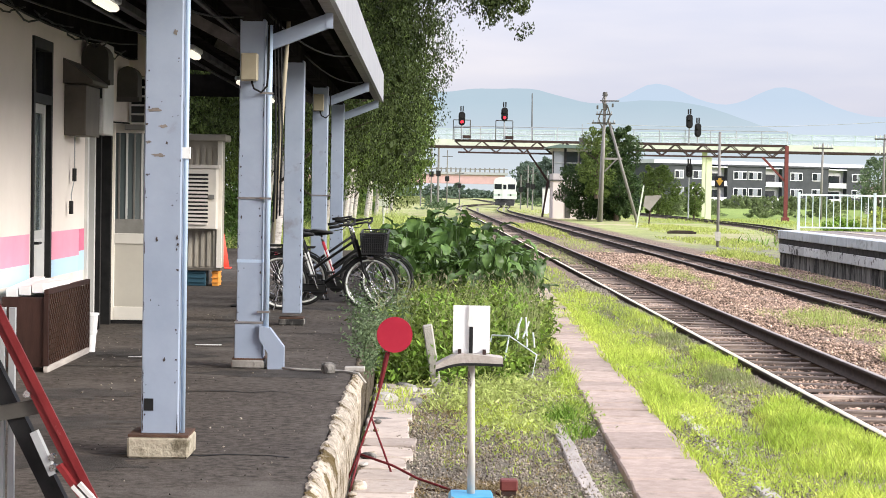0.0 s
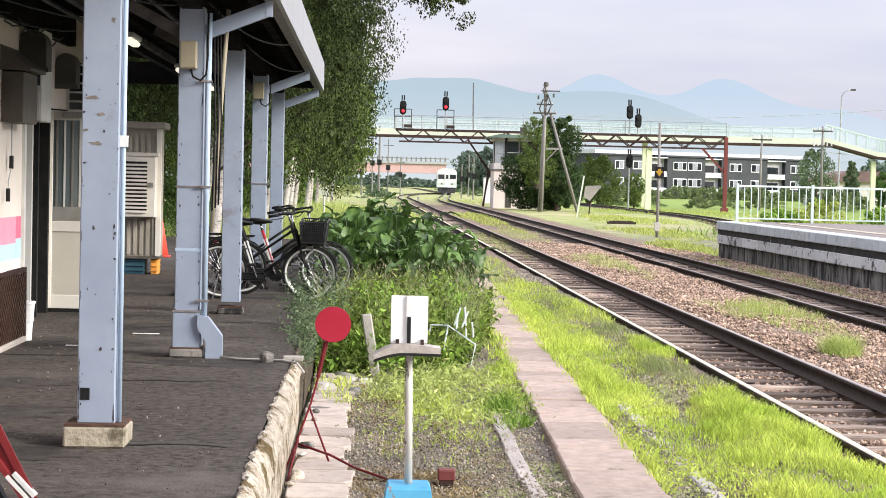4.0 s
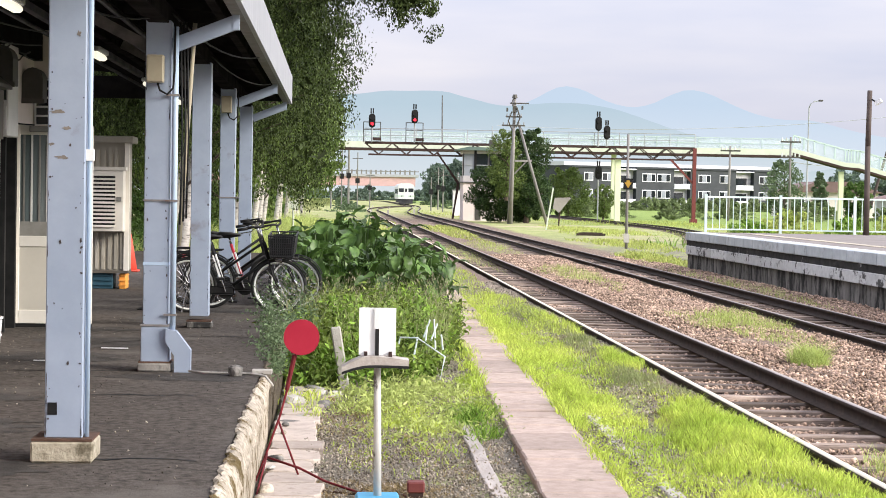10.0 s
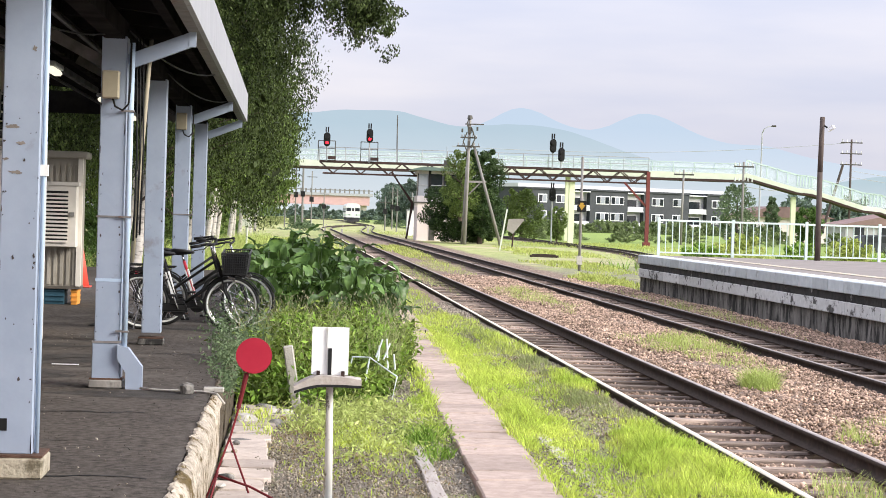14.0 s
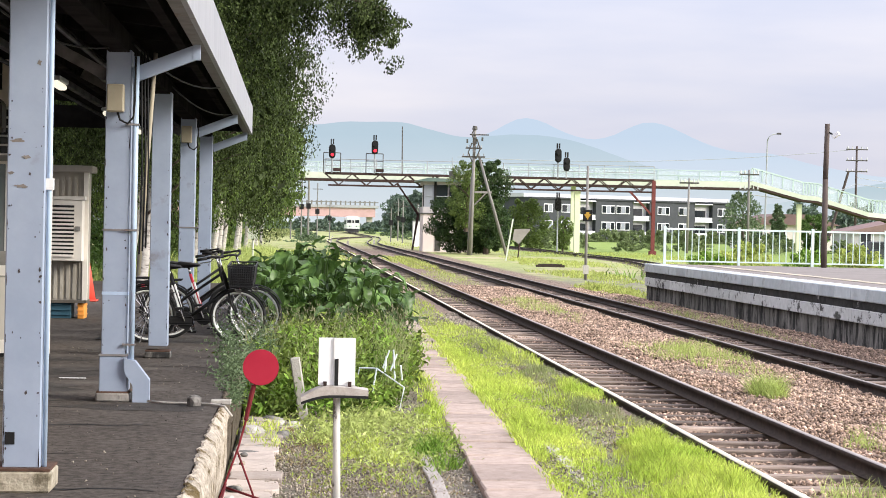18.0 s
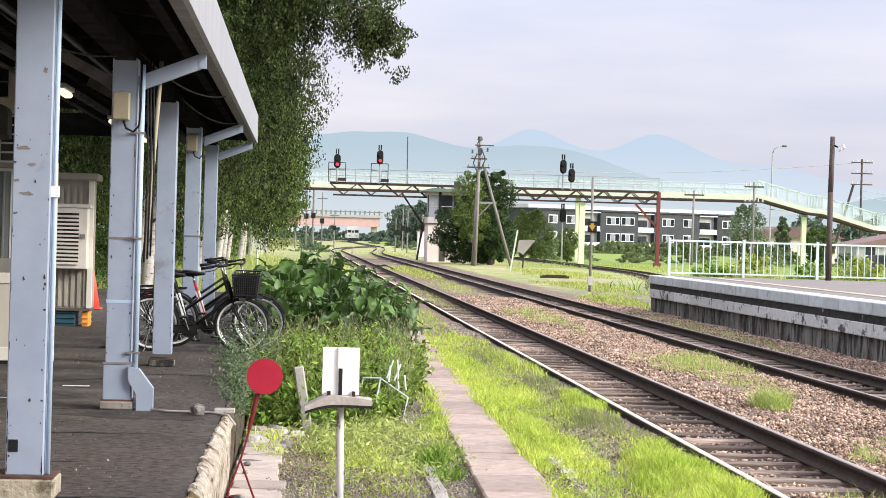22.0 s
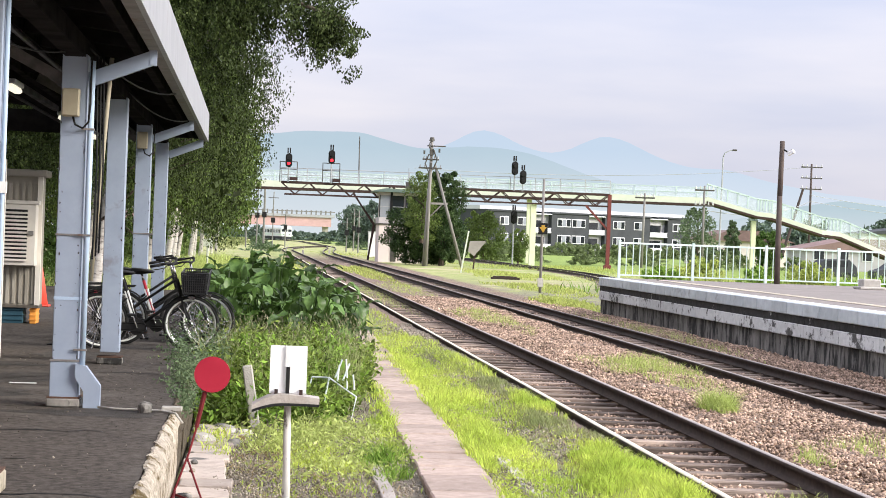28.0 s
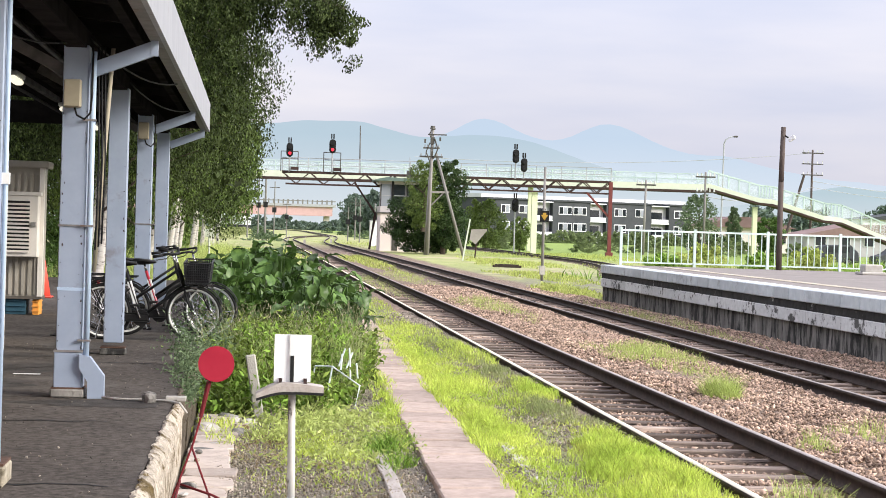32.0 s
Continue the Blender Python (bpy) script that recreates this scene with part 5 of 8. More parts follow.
# ---- bicycles ----
def ring(bm, centre, r, t, n=36, k=6):
    """A ring standing in the x, z plane."""
    cx, cy, cz = centre
    vs = []
    for i in range(n):
        a = 2 * math.pi * i / n
        for j in range(k):
            b = 2 * math.pi * j / k
            rr = r + t * math.cos(b)
            vs.append(bm.verts.new((cx + rr * math.cos(a), cy + t * math.sin(b), cz + rr * math.sin(a))))
    for i in range(n):
        for j in range(k):
            bm.faces.new((vs[i * k + j], vs[i * k + (j + 1) % k], vs[((i + 1) % n) * k + (j + 1) % k], vs[((i + 1) % n) * k + j]))


def mudguard(bm, c, r, w, a0, a1, n=14):
    pr = []
    for i in range(n + 1):
        a = radians(a0 + (a1 - a0) * i / n)
        row = [bm.verts.new((c[0] + (r - d) * math.cos(a), c[1] + s * w, c[2] + (r - d) * math.sin(a))) for s, d in ((-1, 0.012), (-0.5, 0), (0.5, 0), (1, 0.012))]
        pr.append(row)
    for i in range(n):
        for j in range(3):
            bm.faces.new((pr[i][j], pr[i][j + 1], pr[i + 1][j + 1], pr[i + 1][j]))
    bmesh.ops.solidify(bm, geom=bm.faces[:], thickness=0.003)


def bicycle(m, frame_mat, label, white_wall=True, basket=True, battery=True, tube_mat=None):
    root = thing("bicycle", (0, 0, 0), label, "bicycle", "parked bicycles")
    R = 0.335
    for cx, nm in ((-0.53, "rear_wheel"), (0.54, "front_wheel")):
        c = (cx, 0, R)
        bm = bmesh.new()
        ring(bm, c, R - 0.022, 0.024)
        w = part(nm, bm, M_TYRE, root, smooth=True)
        if white_wall:
            bm = bmesh.new()
            ring(bm, c, R - 0.042, 0.019, 36, 6)
            sub("tyre_wall", bm, M_TYREW, w, "pale tyre wall", True)
        bm = bmesh.new()
        ring(bm, c, R - 0.062, 0.011, 36, 5)
        sub("rim", bm, M_CHROME, w, "chrome rim", True)
        bm = bmesh.new()
        for k in range(28):
            a = 2 * math.pi * k / 28
            s = 1 if k % 2 else -1
            tube(bm, (cx + 0.02 * math.cos(a + s * 1.3), s * 0.03, R + 0.02 * math.sin(a + s * 1.3)), (cx + (R - 0.055) * math.cos(a), 0, R + (R - 0.055) * math.sin(a)), 0.003, n=4, caps=False)
        sub("spokes", bm, M_CHROME, w)
        sub("hub", tb((cx, -0.05, R), (cx, 0.05, R), 0.028, n=12), M_CHROME, w, "metal hub", True)
        bm = bmesh.new()
        mudguard(bm, c, R + 0.025, 0.028, 20 if cx > 0 else 10, 150 if cx > 0 else 185)
        part("mudguard", bm, frame_mat if cx < 0 else M_BLACK, root)
    bb, seat_b, seat_t, head_t, head_b = (-0.08, 0, 0.28), (-0.2, 0, 0.6), (-0.26, 0, 0.8), (0.36, 0, 0.86), (0.42, 0, 0.66)
    for a, b, r in ((bb, head_b, 0.021), ((-0.17, 0, 0.48), head_t, 0.016), (bb, seat_t, 0.019)):
        part("frame_tube", tb(a, b, r, n=10), (tube_mat or frame_mat) if b == seat_t else frame_mat, root, smooth=True)
    part("head_tube", tb(head_b, head_t, 0.024, n=10), frame_mat, root, smooth=True)
    for s in (-1, 1):
        part("chain_stay", tb((-0.08, s * 0.04, 0.28), (-0.53, s * 0.06, R), 0.01), frame_mat, root)
        part("seat_stay", tb((-0.21, s * 0.03, 0.62), (-0.53, s * 0.06, R), 0.009), frame_mat, root)
        part("fork_blade", tubes([(0.425, s * 0.05, 0.64), (0.47, s * 0.055, 0.48), (0.54, s * 0.055, R)], 0.014), frame_mat, root, smooth=True)
    part("seat_post", tb(seat_t, (-0.28, 0, 0.88), 0.014), M_CHROME, root, smooth=True)
    bm = bmesh.new()
    prism(bm, [(-0.44, 0.9), (-0.42, 0.95), (-0.3, 0.945), (-0.13, 0.93), (-0.12, 0.905), (-0.3, 0.88)], -0.09, 0.09)
    for v in bm.verts:
        if v.co.x > -0.25:
            v.co.y *= 0.4
    bmesh.ops.bevel(bm, geom=bm.edges[:], offset=0.015, segments=2, affect="EDGES")
    part("saddle", bm, M_BLACK, root, "black padded saddle", True)
    part("stem", tb(head_t, (0.31, 0, 1.03), 0.014), M_CHROME, root, smooth=True)
    pts = [(0.2, -0.27, 1.06), (0.3, -0.24, 1.08), (0.34, -0.12, 1.06), (0.31, 0, 1.03), (0.34, 0.12, 1.06), (0.3, 0.24, 1.08), (0.2, 0.27, 1.06)]
    part("handlebar", tubes(pts, 0.0125), M_BLACK, root, smooth=True)
    for s in (-1, 1):
        part("grip", tb((0.2, s * 0.27, 1.06), (0.08, s * 0.28, 1.04), 0.018), M_BLACK, root, "black rubber grip", True)
        part("brake_lever", tubes([(0.28, s * 0.23, 1.06), (0.24, s * 0.25, 1.02), (0.12, s * 0.27, 1.0)], 0.006), M_CHROME, root)
    part("bell", tb((0.33, 0.1, 1.08), (0.33, 0.1, 1.11), 0.025, 0.015, 10), M_BLACK, root)
    part("chain_case", bx(-0.46, 0.02, -0.08, -0.062, 0.235, 0.335, bevel=0.02), M_BLACK, root)
    part("chain_ring", tb((-0.08, -0.06, 0.28), (-0.08, -0.05, 0.28), 0.1, n=20), M_BLACK, root)
    for s in (-1, 1):
        part("crank", tb((-0.08, s * 0.09, 0.28), (-0.08 + s * 0.06, s * 0.09, 0.28 - s * 0.16), 0.009), M_CHROME, root)
        part("pedal", bx(-0.08 + s * 0.06 - 0.05, -0.08 + s * 0.06 + 0.05, s * 0.09, s * 0.09 + s * 0.08, 0.27 - s * 0.16, 0.29 - s * 0.16) if s > 0 else bx(-0.19, -0.09, -0.17, -0.09, 0.43, 0.45), M_BLACK, root)
    part("stand", tubes([(-0.53, 0.09, 0.31), (-0.6, 0.12, 0.02), (-0.6, -0.12, 0.02), (-0.53, -0.09, 0.31)], 0.008), M_CHROME, root)
    for yy in (-0.06, -0.02, 0.02, 0.06):
        part("carrier_bar", tb((-0.78, yy, 0.72), (-0.36, yy, 0.73), 0.008, n=6), M_BLACK, root)
    for xx in (-0.76, -0.58, -0.42):
        part("carrier_rung", tb((xx, -0.065, 0.72), (xx, 0.065, 0.72), 0.008, n=6), M_BLACK, root)
    for s in (-1, 1):
        part("carrier_stay", tb((-0.72, s * 0.065, 0.72), (-0.54, s * 0.07, 0.36), 0.007, n=6), M_BLACK, root)
    part("rear_reflector", bx(-0.86, -0.83, -0.03, 0.03, 0.6, 0.66), M_DISC, root)
    if battery:
        part("battery", br((-0.135, 0, 0.4), (-0.225, 0, 0.7), 0.035, 0.05), M_WHITE, root, "white lock and pump along the seat tube")
    part("front_lamp", tb((0.5, 0, 0.66), (0.58, 0, 0.65), 0.03, 0.04, 12), M_CHROME, root, "chrome front lamp")
    if basket:
        b = part("basket", bx(0.45, 0.72, -0.17, 0.17, 0.71, 0.72), M_BASKET, root, "black wire basket")
        bm = bmesh.new()
        for k in range(9):
            z = 0.73 + k * 0.029
            e = 0.002 * k
            for p, q in (((0.45 - e, -0.17 - e), (0.72 + e * 2, -0.17 - e)), ((0.72 + e * 2, -0.17 - e), (0.72 + e * 2, 0.17 + e)), ((0.72 + e * 2, 0.17 + e), (0.45 - e, 0.17 + e)), ((0.45 - e, 0.17 + e), (0.45 - e, -0.17 - e))):
                tube(bm, (*p, z), (*q, z), 0.005 if k < 8 else 0.009, n=5, caps=False)
        for k in range(13):
            u = k / 12
            for s in (-1, 1):
                tube(bm, (0.45 + 0.27 * u, s * 0.17, 0.72), (0.435 + 0.315 * u, s * 0.188, 0.965), 0.005, n=5, caps=False)
                tube(bm, (0.45 if s < 0 else 0.72, -0.17 + 0.34 * u, 0.72), (0.432 if s < 0 else 0.752, -0.188 + 0.376 * u, 0.965), 0.005, n=5, caps=False)
        sub("wire_mesh", bm, M_BASKET, b)
        # Black sheets added so the open wire basket looks dark inside.
        for x0, x1, y0, y1 in ((0.46, 0.71, -0.158, -0.153), (0.46, 0.71, 0.153, 0.158), (0.455, 0.46, -0.155, 0.155), (0.71, 0.715, -0.155, 0.155)):
            sub("liner", bx(x0, x1, y0, y1, 0.722, 0.93), M_BLACK, b, "added black sheet that darkens the basket")
    root.matrix_basis = m
    return root


M_BASKET = mat("black_basket_wire", (0.02, 0.02, 0.022), (0.035, 0.035, 0.038), scale=8, rough=0.5, bump=0)
bicycle(pose(-1.17, 22.0, 0.0, 7, 0, -4), M_BLACK, "black town bicycle with white-walled tyres and a black basket")
bicycle(pose(-0.99, 22.85, 0.0, 5, 0, -7), M_BLACK, "dark town bicycle with a red seat tube behind a black one", basket=False, battery=True, tube_mat=M_REDFRAME)
bicycle(pose(-1.28, 23.6, 0.0, 6, 0, -3), M_BLACK, "dark town bicycle leaning among parked bicycles", basket=False, white_wall=False, battery=False)


# ---- barrier at the platform ----
def barrier():
    y = 7.35
    b = thing("folding_barrier", (-1.5, y, 0), "red and black folding barrier arm with silver brackets", "barrier")
    part("arm", br((-1.95, y, 1.42), (-1.27, y - 0.02, 0.1), 0.055, 0.035), M_RED, b)
    part("arm_edge", br((-1.925, y - 0.035, 1.42), (-1.25, y - 0.05, 0.12), 0.012, 0.03), M_RED, b, "faded pink leading edge")
    part("strut", br((-2.02, y + 0.05, 1.3), (-1.36, y + 0.03, 0.0), 0.05, 0.07), M_BLACK, b, "black strut")
    part("cross_link", br((-1.75, y + 0.01, 0.52), (-1.5, y + 0.01, 0.57), 0.04, 0.06), M_BOX_DARK, b)
    for x in (-1.66, -1.7):
        part("upright", bx(x - 0.012, x + 0.012, y + 0.1, y + 0.13, 0.0, 0.95), M_GREY_STEEL, b, "grey steel upright")
    part("gusset", br((-1.43, y - 0.03, 0.34), (-1.29, y - 0.04, 0.15), 0.09, 0.02), M_RED, b)
    for k in range(2):
        part("plate", br((-1.375 + k * 0.025, y - 0.06, 0.26 + k * 0.01), (-1.29 + k * 0.025, y - 0.06, 0.17 + k * 0.01), 0.05, 0.016), M_GREY_WHITE, b, "pale metal plate")
    for x, z in ((-1.455, 0.33), (-1.46, 0.37), (-1.36, 0.1), (-1.56, 0.62)):
        part("bolt", tb((x, y - 0.075, z), (x, y - 0.03, z), 0.014, n=8), M_CHROME, b)
    part("clamp", br((-1.535, y - 0.045, 0.47), (-1.455, y - 0.05, 0.3), 0.035, 0.03), M_GREY_STEEL, b)
    f = thing("barrier_weight", (-1.06, 7.15, 0), "rounded pale concrete barrier foot on the platform", "weight")
    bm = bx(-1.2, -0.93, 7.02, 7.3, 0.0, 0.13, bevel=0.03)
    part("block", bm, M_CONC, f)


barrier()


# ---- between platform and track ----
def point_indicator():
    x, y = 0.27, 9.75
    b = thing("track_marker", (x, y, -0.5), "white marker board on a peeling post in a blue concrete foot", "track sign")
    bm = bmesh.new()
    poly0, poly1 = 0.165, 0.118
    vs = []
    for z, r in ((-0.52, poly0), (-0.17, poly1), (-0.15, poly1 - 0.012)):
        for sx, sy in ((-1, -1), (1, -1), (1, 1), (-1, 1)):
            vs.append(bm.verts.new((x + sx * r, y + sy * r, z)))
    for k in (0, 4):
        for j in range(4):
            bm.faces.new((vs[k + j], vs[k + (j + 1) % 4], vs[k + 4 + (j + 1) % 4], vs[k + 4 + j]))
    bm.faces.new(vs[8:12])
    part("foot", bm, M_AQUA, b, "sky blue concrete foot with flaking paint")
    part("post", tb((x, y, -0.16), (x - 0.012, y, 0.54), 0.0215, 0.019, 14), M_POSTW, b, smooth=True)
    part("board", bx(0.158, 0.245, y - 0.05, y - 0.04, 0.6, 0.85), M_WHITE, b)
    part("board", bx(0.262, 0.352, y - 0.05, y - 0.04, 0.6, 0.85), M_WHITE, b)
    part("spine", bx(0.238, 0.268, y - 0.062, y - 0.05, 0.6, 0.85), M_WHITE, b)
    part("slot", bx(0.243, 0.263, y - 0.066, y - 0.062, 0.6, 0.74), M_BLACK, b, "black slot")
    for xx in (0.185, 0.315):
        part("clip", bx(xx, xx + 0.018, y - 0.07, y - 0.05, 0.575, 0.62), M_RUST_STEEL, b)
    bm = bmesh.new()
    n = 12
    up, lo = [], []
    for i in range(n + 1):
        u = i / n * 2 - 1
        xx = x - 0.025 + u * 0.176
        rise = 1 - abs(u + 0.2) ** 1.6 * (1.0 if u < -0.2 else 0.16)
        up.append((xx, 0.515 + 0.085 * rise))
        lo.append((xx, 0.509 + 0.046 * rise + 0.006 * u))
    prism(bm, lo + up[::-1], y - 0.13, y + 0.02)
    part("curved_shelf", bm, M_PLANK, b, "grey curved wooden shelf")
    # Black strip painted in as shade along the shelf's underside.
    bm = bmesh.new()
    prism(bm, [(a, c - 0.014) for a, c in lo] + [(a, c) for a, c in reversed(lo)], y - 0.132, y - 0.12)
    part("shelf_edge", bm, M_BLACK, b, "black strip for the shaded underside of the shelf")
    # red disc on a tripod of bent rods
    y = 12.4
    d = thing("stop_disc", (-0.35, y, -0.48), "crimson disc signal on a spindly red rod tripod", "disc sign")
    part("disc", tb((-0.19, y - 0.035, 0.48), (-0.19, y - 0.025, 0.48), 0.12, n=48), M_DISC, d)
    part("sleeve", tb((-0.235, y, 0.36), (-0.285, y, 0.12), 0.017, 0.014), M_ROD, d)
    part("stem", tubes([(-0.21, y, 0.4), (-0.24, y, 0.34), (-0.28, y, 0.13), (-0.33, y, -0.06), (-0.42, y, -0.32), (-0.49, y - 0.1, -0.5)], 0.0075), M_ROD, d, smooth=True)
    part("leg", tubes([(-0.34, y, -0.08), (-0.19, y + 0.12, -0.5)], 0.007), M_ROD, d, smooth=True)
    part("leg", tubes([(-0.41, y, -0.31), (-0.46, y - 0.5, -0.52)], 0.007), M_ROD, d, smooth=True)
    part("clamp", bx(-0.26, -0.2, y - 0.024, y + 0.0, 0.37, 0.4), M_ROD, d)
    r = thing("point_rod", (0.2, 12.1, -0.5), "rusty red rod running from the tripod to a small red box", "rod")
    part("rod", tubes([(-0.42, y, -0.33), (-0.19, y - 0.1, -0.39), (-0.02, y - 0.2, -0.46), (0.2, 11.9, -0.485), (0.5, 11.72, -0.475)], 0.0085), M_ROD, r, smooth=True)
    part("rod", tubes([(-0.1, 12.0, -0.49), (0.3, 11.85, -0.495), (0.52, 11.7, -0.49)], 0.008), M_RUST, r, smooth=True)
    p = thing("point_box", (0.56, 11.65, -0.52), "small rusty red junction box on a stub post", "box")
    part("stub", bx(0.515, 0.605, 11.61, 11.7, -0.55, -0.44), M_RUST_STEEL, p)
    part("cap", bx(0.505, 0.615, 11.6, 11.71, -0.44, -0.37, bevel=0.008), M_RED_STEEL, p)
    # leaning concrete post
    bm = bmesh.new()
    bar(bm, (0.155, 18.3, -0.56), (0.04, 18.3, 0.12), 0.105, 0.1)
    bmesh.ops.bevel(bm, geom=bm.edges[:], offset=0.012, segments=1, affect="EDGES")
    whole("boundary_post", bm, M_CONC, "leaning square concrete boundary post among weeds", "post")
    # white wire rack in the weeds
    w = thing("wire_rack", (0.95, 18.8, -0.5), "broken white wire rack tangled in weeds", "rack")
    y = 18.7
    for pts in (((0.68, y, -0.1), (0.70, y, -0.005), (0.87, y - 0.1, 0.0), (1.14, y - 0.3, -0.17), (1.06, y - 0.4, -0.55)), ((0.87, y - 0.1, 0.0), (0.78, y - 0.2, -0.5)), ((0.93, y, -0.02), (1.0, y, 0.18)), ((0.96, y, -0.04), (0.97, y, 0.12)), ((1.0, y - 0.1, -0.05), (1.07, y - 0.1, 0.15)), ((1.05, y - 0.2, -0.1), (1.03, y - 0.2, 0.2)), ((1.12, y - 0.25, -0.1), (1.1, y - 0.3, 0.05))):
        part("wire", tubes(list(pts), 0.0095, 6), M_WIREW, w)


M_WIREW = mat("white_coated_wire", (0.66, 0.72, 0.74), (0.74, 0.8, 0.82), scale=9, rough=0.5, bump=0)
point_indicator()


def walkway():
    p = thing("walkway", (1.7, 20, -0.47), "narrow walkway of pinkish concrete cover slabs beside the track", "walkway", kind="structure")
    rnd = random.Random(9)
    line = lambda y: 1.66 + (y - 11.5) * 0.0235 - max(0, y - 30) * 0.01
    mes = []
    for k in range(4):
        bm = bx(-0.28, 0.28, -0.236, 0.236, -0.09, 0.0, bevel=0.012)
        for v in bm.verts:
            v.co += Vector((noise.noise(v.co * 7 + Vector((k, 0, 0))), noise.noise(v.co * 7 + Vector((0, k, 3))), 0)) * 0.006
        mes.append(finish(bm, "cover_slab", M_PATH))
    y = 8.0
    while y < 62:
        ob = new("cover_slab", mes[rnd.randrange(4)])
        ob.parent = p
        ob.matrix_basis = Matrix.Translation(-p.location) @ pose(line(y) + rnd.uniform(-0.008, 0.008), y, -0.45 + rnd.uniform(-0.008, 0.006), rnd.uniform(-0.8, 0.8), rnd.uniform(-0.8, 0.8), -1.3 + rnd.uniform(-0.8, 0.8))
        y += 0.5
    # kerb boards on both sides
    for x0, y0, ln, a in ((1.14, 9.0, 2.4, 0.4), (1.125, 11.43, 1.9, 0.6), (1.12, 13.37, 2.3, -0.5)):
        bm = bx(-0.055, 0.055, 0, ln, -0.1, 0.02, bevel=0.008)
        bmesh.ops.subdivide_edges(bm, edges=[e for e in bm.edges if e.calc_length() > 1], cuts=8)
        for v in bm.verts:
            v.co.x += 0.02 * noise.noise((v.co.y * 1.7 + y0, v.co.x, 0))
            v.co.z += 0.012 * noise.noise((v.co.y * 3 + y0, v.co.x * 8, 2))
        bmesh.ops.transform(bm, matrix=pose(x0, y0, -0.5, 0, 0, a), verts=bm.verts)
        whole("edging_board", bm, M_PLANK, "rotting grey edging board half sunk in gravel", "board", "edging boards")
    y = 8.2
    while y < 16.5:
        whole("kerb_stone", bx(2.2 + (y - 10) * 0.012, 2.31 + (y - 10) * 0.012, y, y + 0.58, -0.62, -0.485 + rnd.uniform(-0.01, 0.01), bevel=0.01), M_CONC, "grey concrete kerb stone sunk in gravel", "kerb stone", "kerb stones")
        y += 0.6
    # flat slabs laid below the platform edge, cracked and shifted
    y = 8.2
    while y < 18:
        ln = rnd.uniform(0.38, 0.7)
        w0 = rnd.uniform(0.32, 0.4)
        bm = bmesh.new()
        cut = [rnd.uniform(0.0, 0.07) for j in range(4)]
        ring_ = [(0, cut[0]), (cut[0], 0), (w0 * 0.5, rnd.uniform(-0.012, 0.012)), (w0 - cut[1], 0), (w0, cut[1]), (w0 + rnd.uniform(-0.015, 0.01), ln * 0.5), (w0, ln - cut[2]), (w0 - cut[2], ln), (cut[3], ln), (0, ln - cut[3])]
        up = [bm.verts.new((a, b, 0)) for a, b in ring_]
        dn = [bm.verts.new((a, b, -0.1)) for a, b in ring_]
        bm.faces.new(up)
        for j in range(len(up)):
            bm.faces.new((up[j], dn[j], dn[(j + 1) % len(up)], up[(j + 1) % len(up)]))
        bmesh.ops.bevel(bm, geom=[e for e in bm.edges if all(v in up for v in e.verts)], offset=0.008, segments=1, affect="EDGES")
        bmesh.ops.transform(bm, matrix=pose(PLAT_EDGE + 0.05, y, -0.462 + rnd.uniform(-0.008, 0.008), rnd.uniform(-1, 1), rnd.uniform(-1.5, 1.5), rnd.uniform(-3, 3)), verts=bm.verts)
        whole("flagstone", bm, M_FLAG, "worn pale flagstone at the foot of the platform", "flagstone", "flagstones")
        y += ln + rnd.uniform(0.012, 0.05)
    # broken concrete lumps, heaped where the lip ends
    for k in range(34):
        bm = bmesh.new()
        r = rnd.choice((0.03, 0.04, 0.05, 0.07))
        c = Vector((PLAT_EDGE + rnd.uniform(0.05, 0.14), rnd.uniform(8.4, 17), -0.44))
        if k > 15:
            c = Vector((rnd.uniform(-0.42, 0.05), rnd.uniform(15.2, 18.2), -0.48))
            r *= rnd.uniform(0.9, 1.7)
        bmesh.ops.create_icosphere(bm, subdivisions=2, radius=r, matrix=Matrix.Translation(c))
        sx, sy, sz = rnd.uniform(0.8, 1.7), rnd.uniform(0.7, 1.2), rnd.uniform(0.4, 0.8)
        turn = Matrix.Rotation(rnd.uniform(0, 6.2), 3, "Z")
        for v in bm.verts:
            d = v.co - c
            cell = noise.cell(v.co * 9 + Vector((k, 0, 0)))
            d *= 1 + 0.3 * noise.noise(v.co * 12 + Vector((k, 0, 0))) + 0.15 * cell
            v.co = c + turn @ Vector((d.x * sx, d.y * sy, d.z * sz))
        whole("rubble_stone", bm, (M_CURB, M_CONC_DARK, M_CONC)[k % 3], "lump of broken concrete rubble below the platform", "rubble", "rubble stones")


walkway()


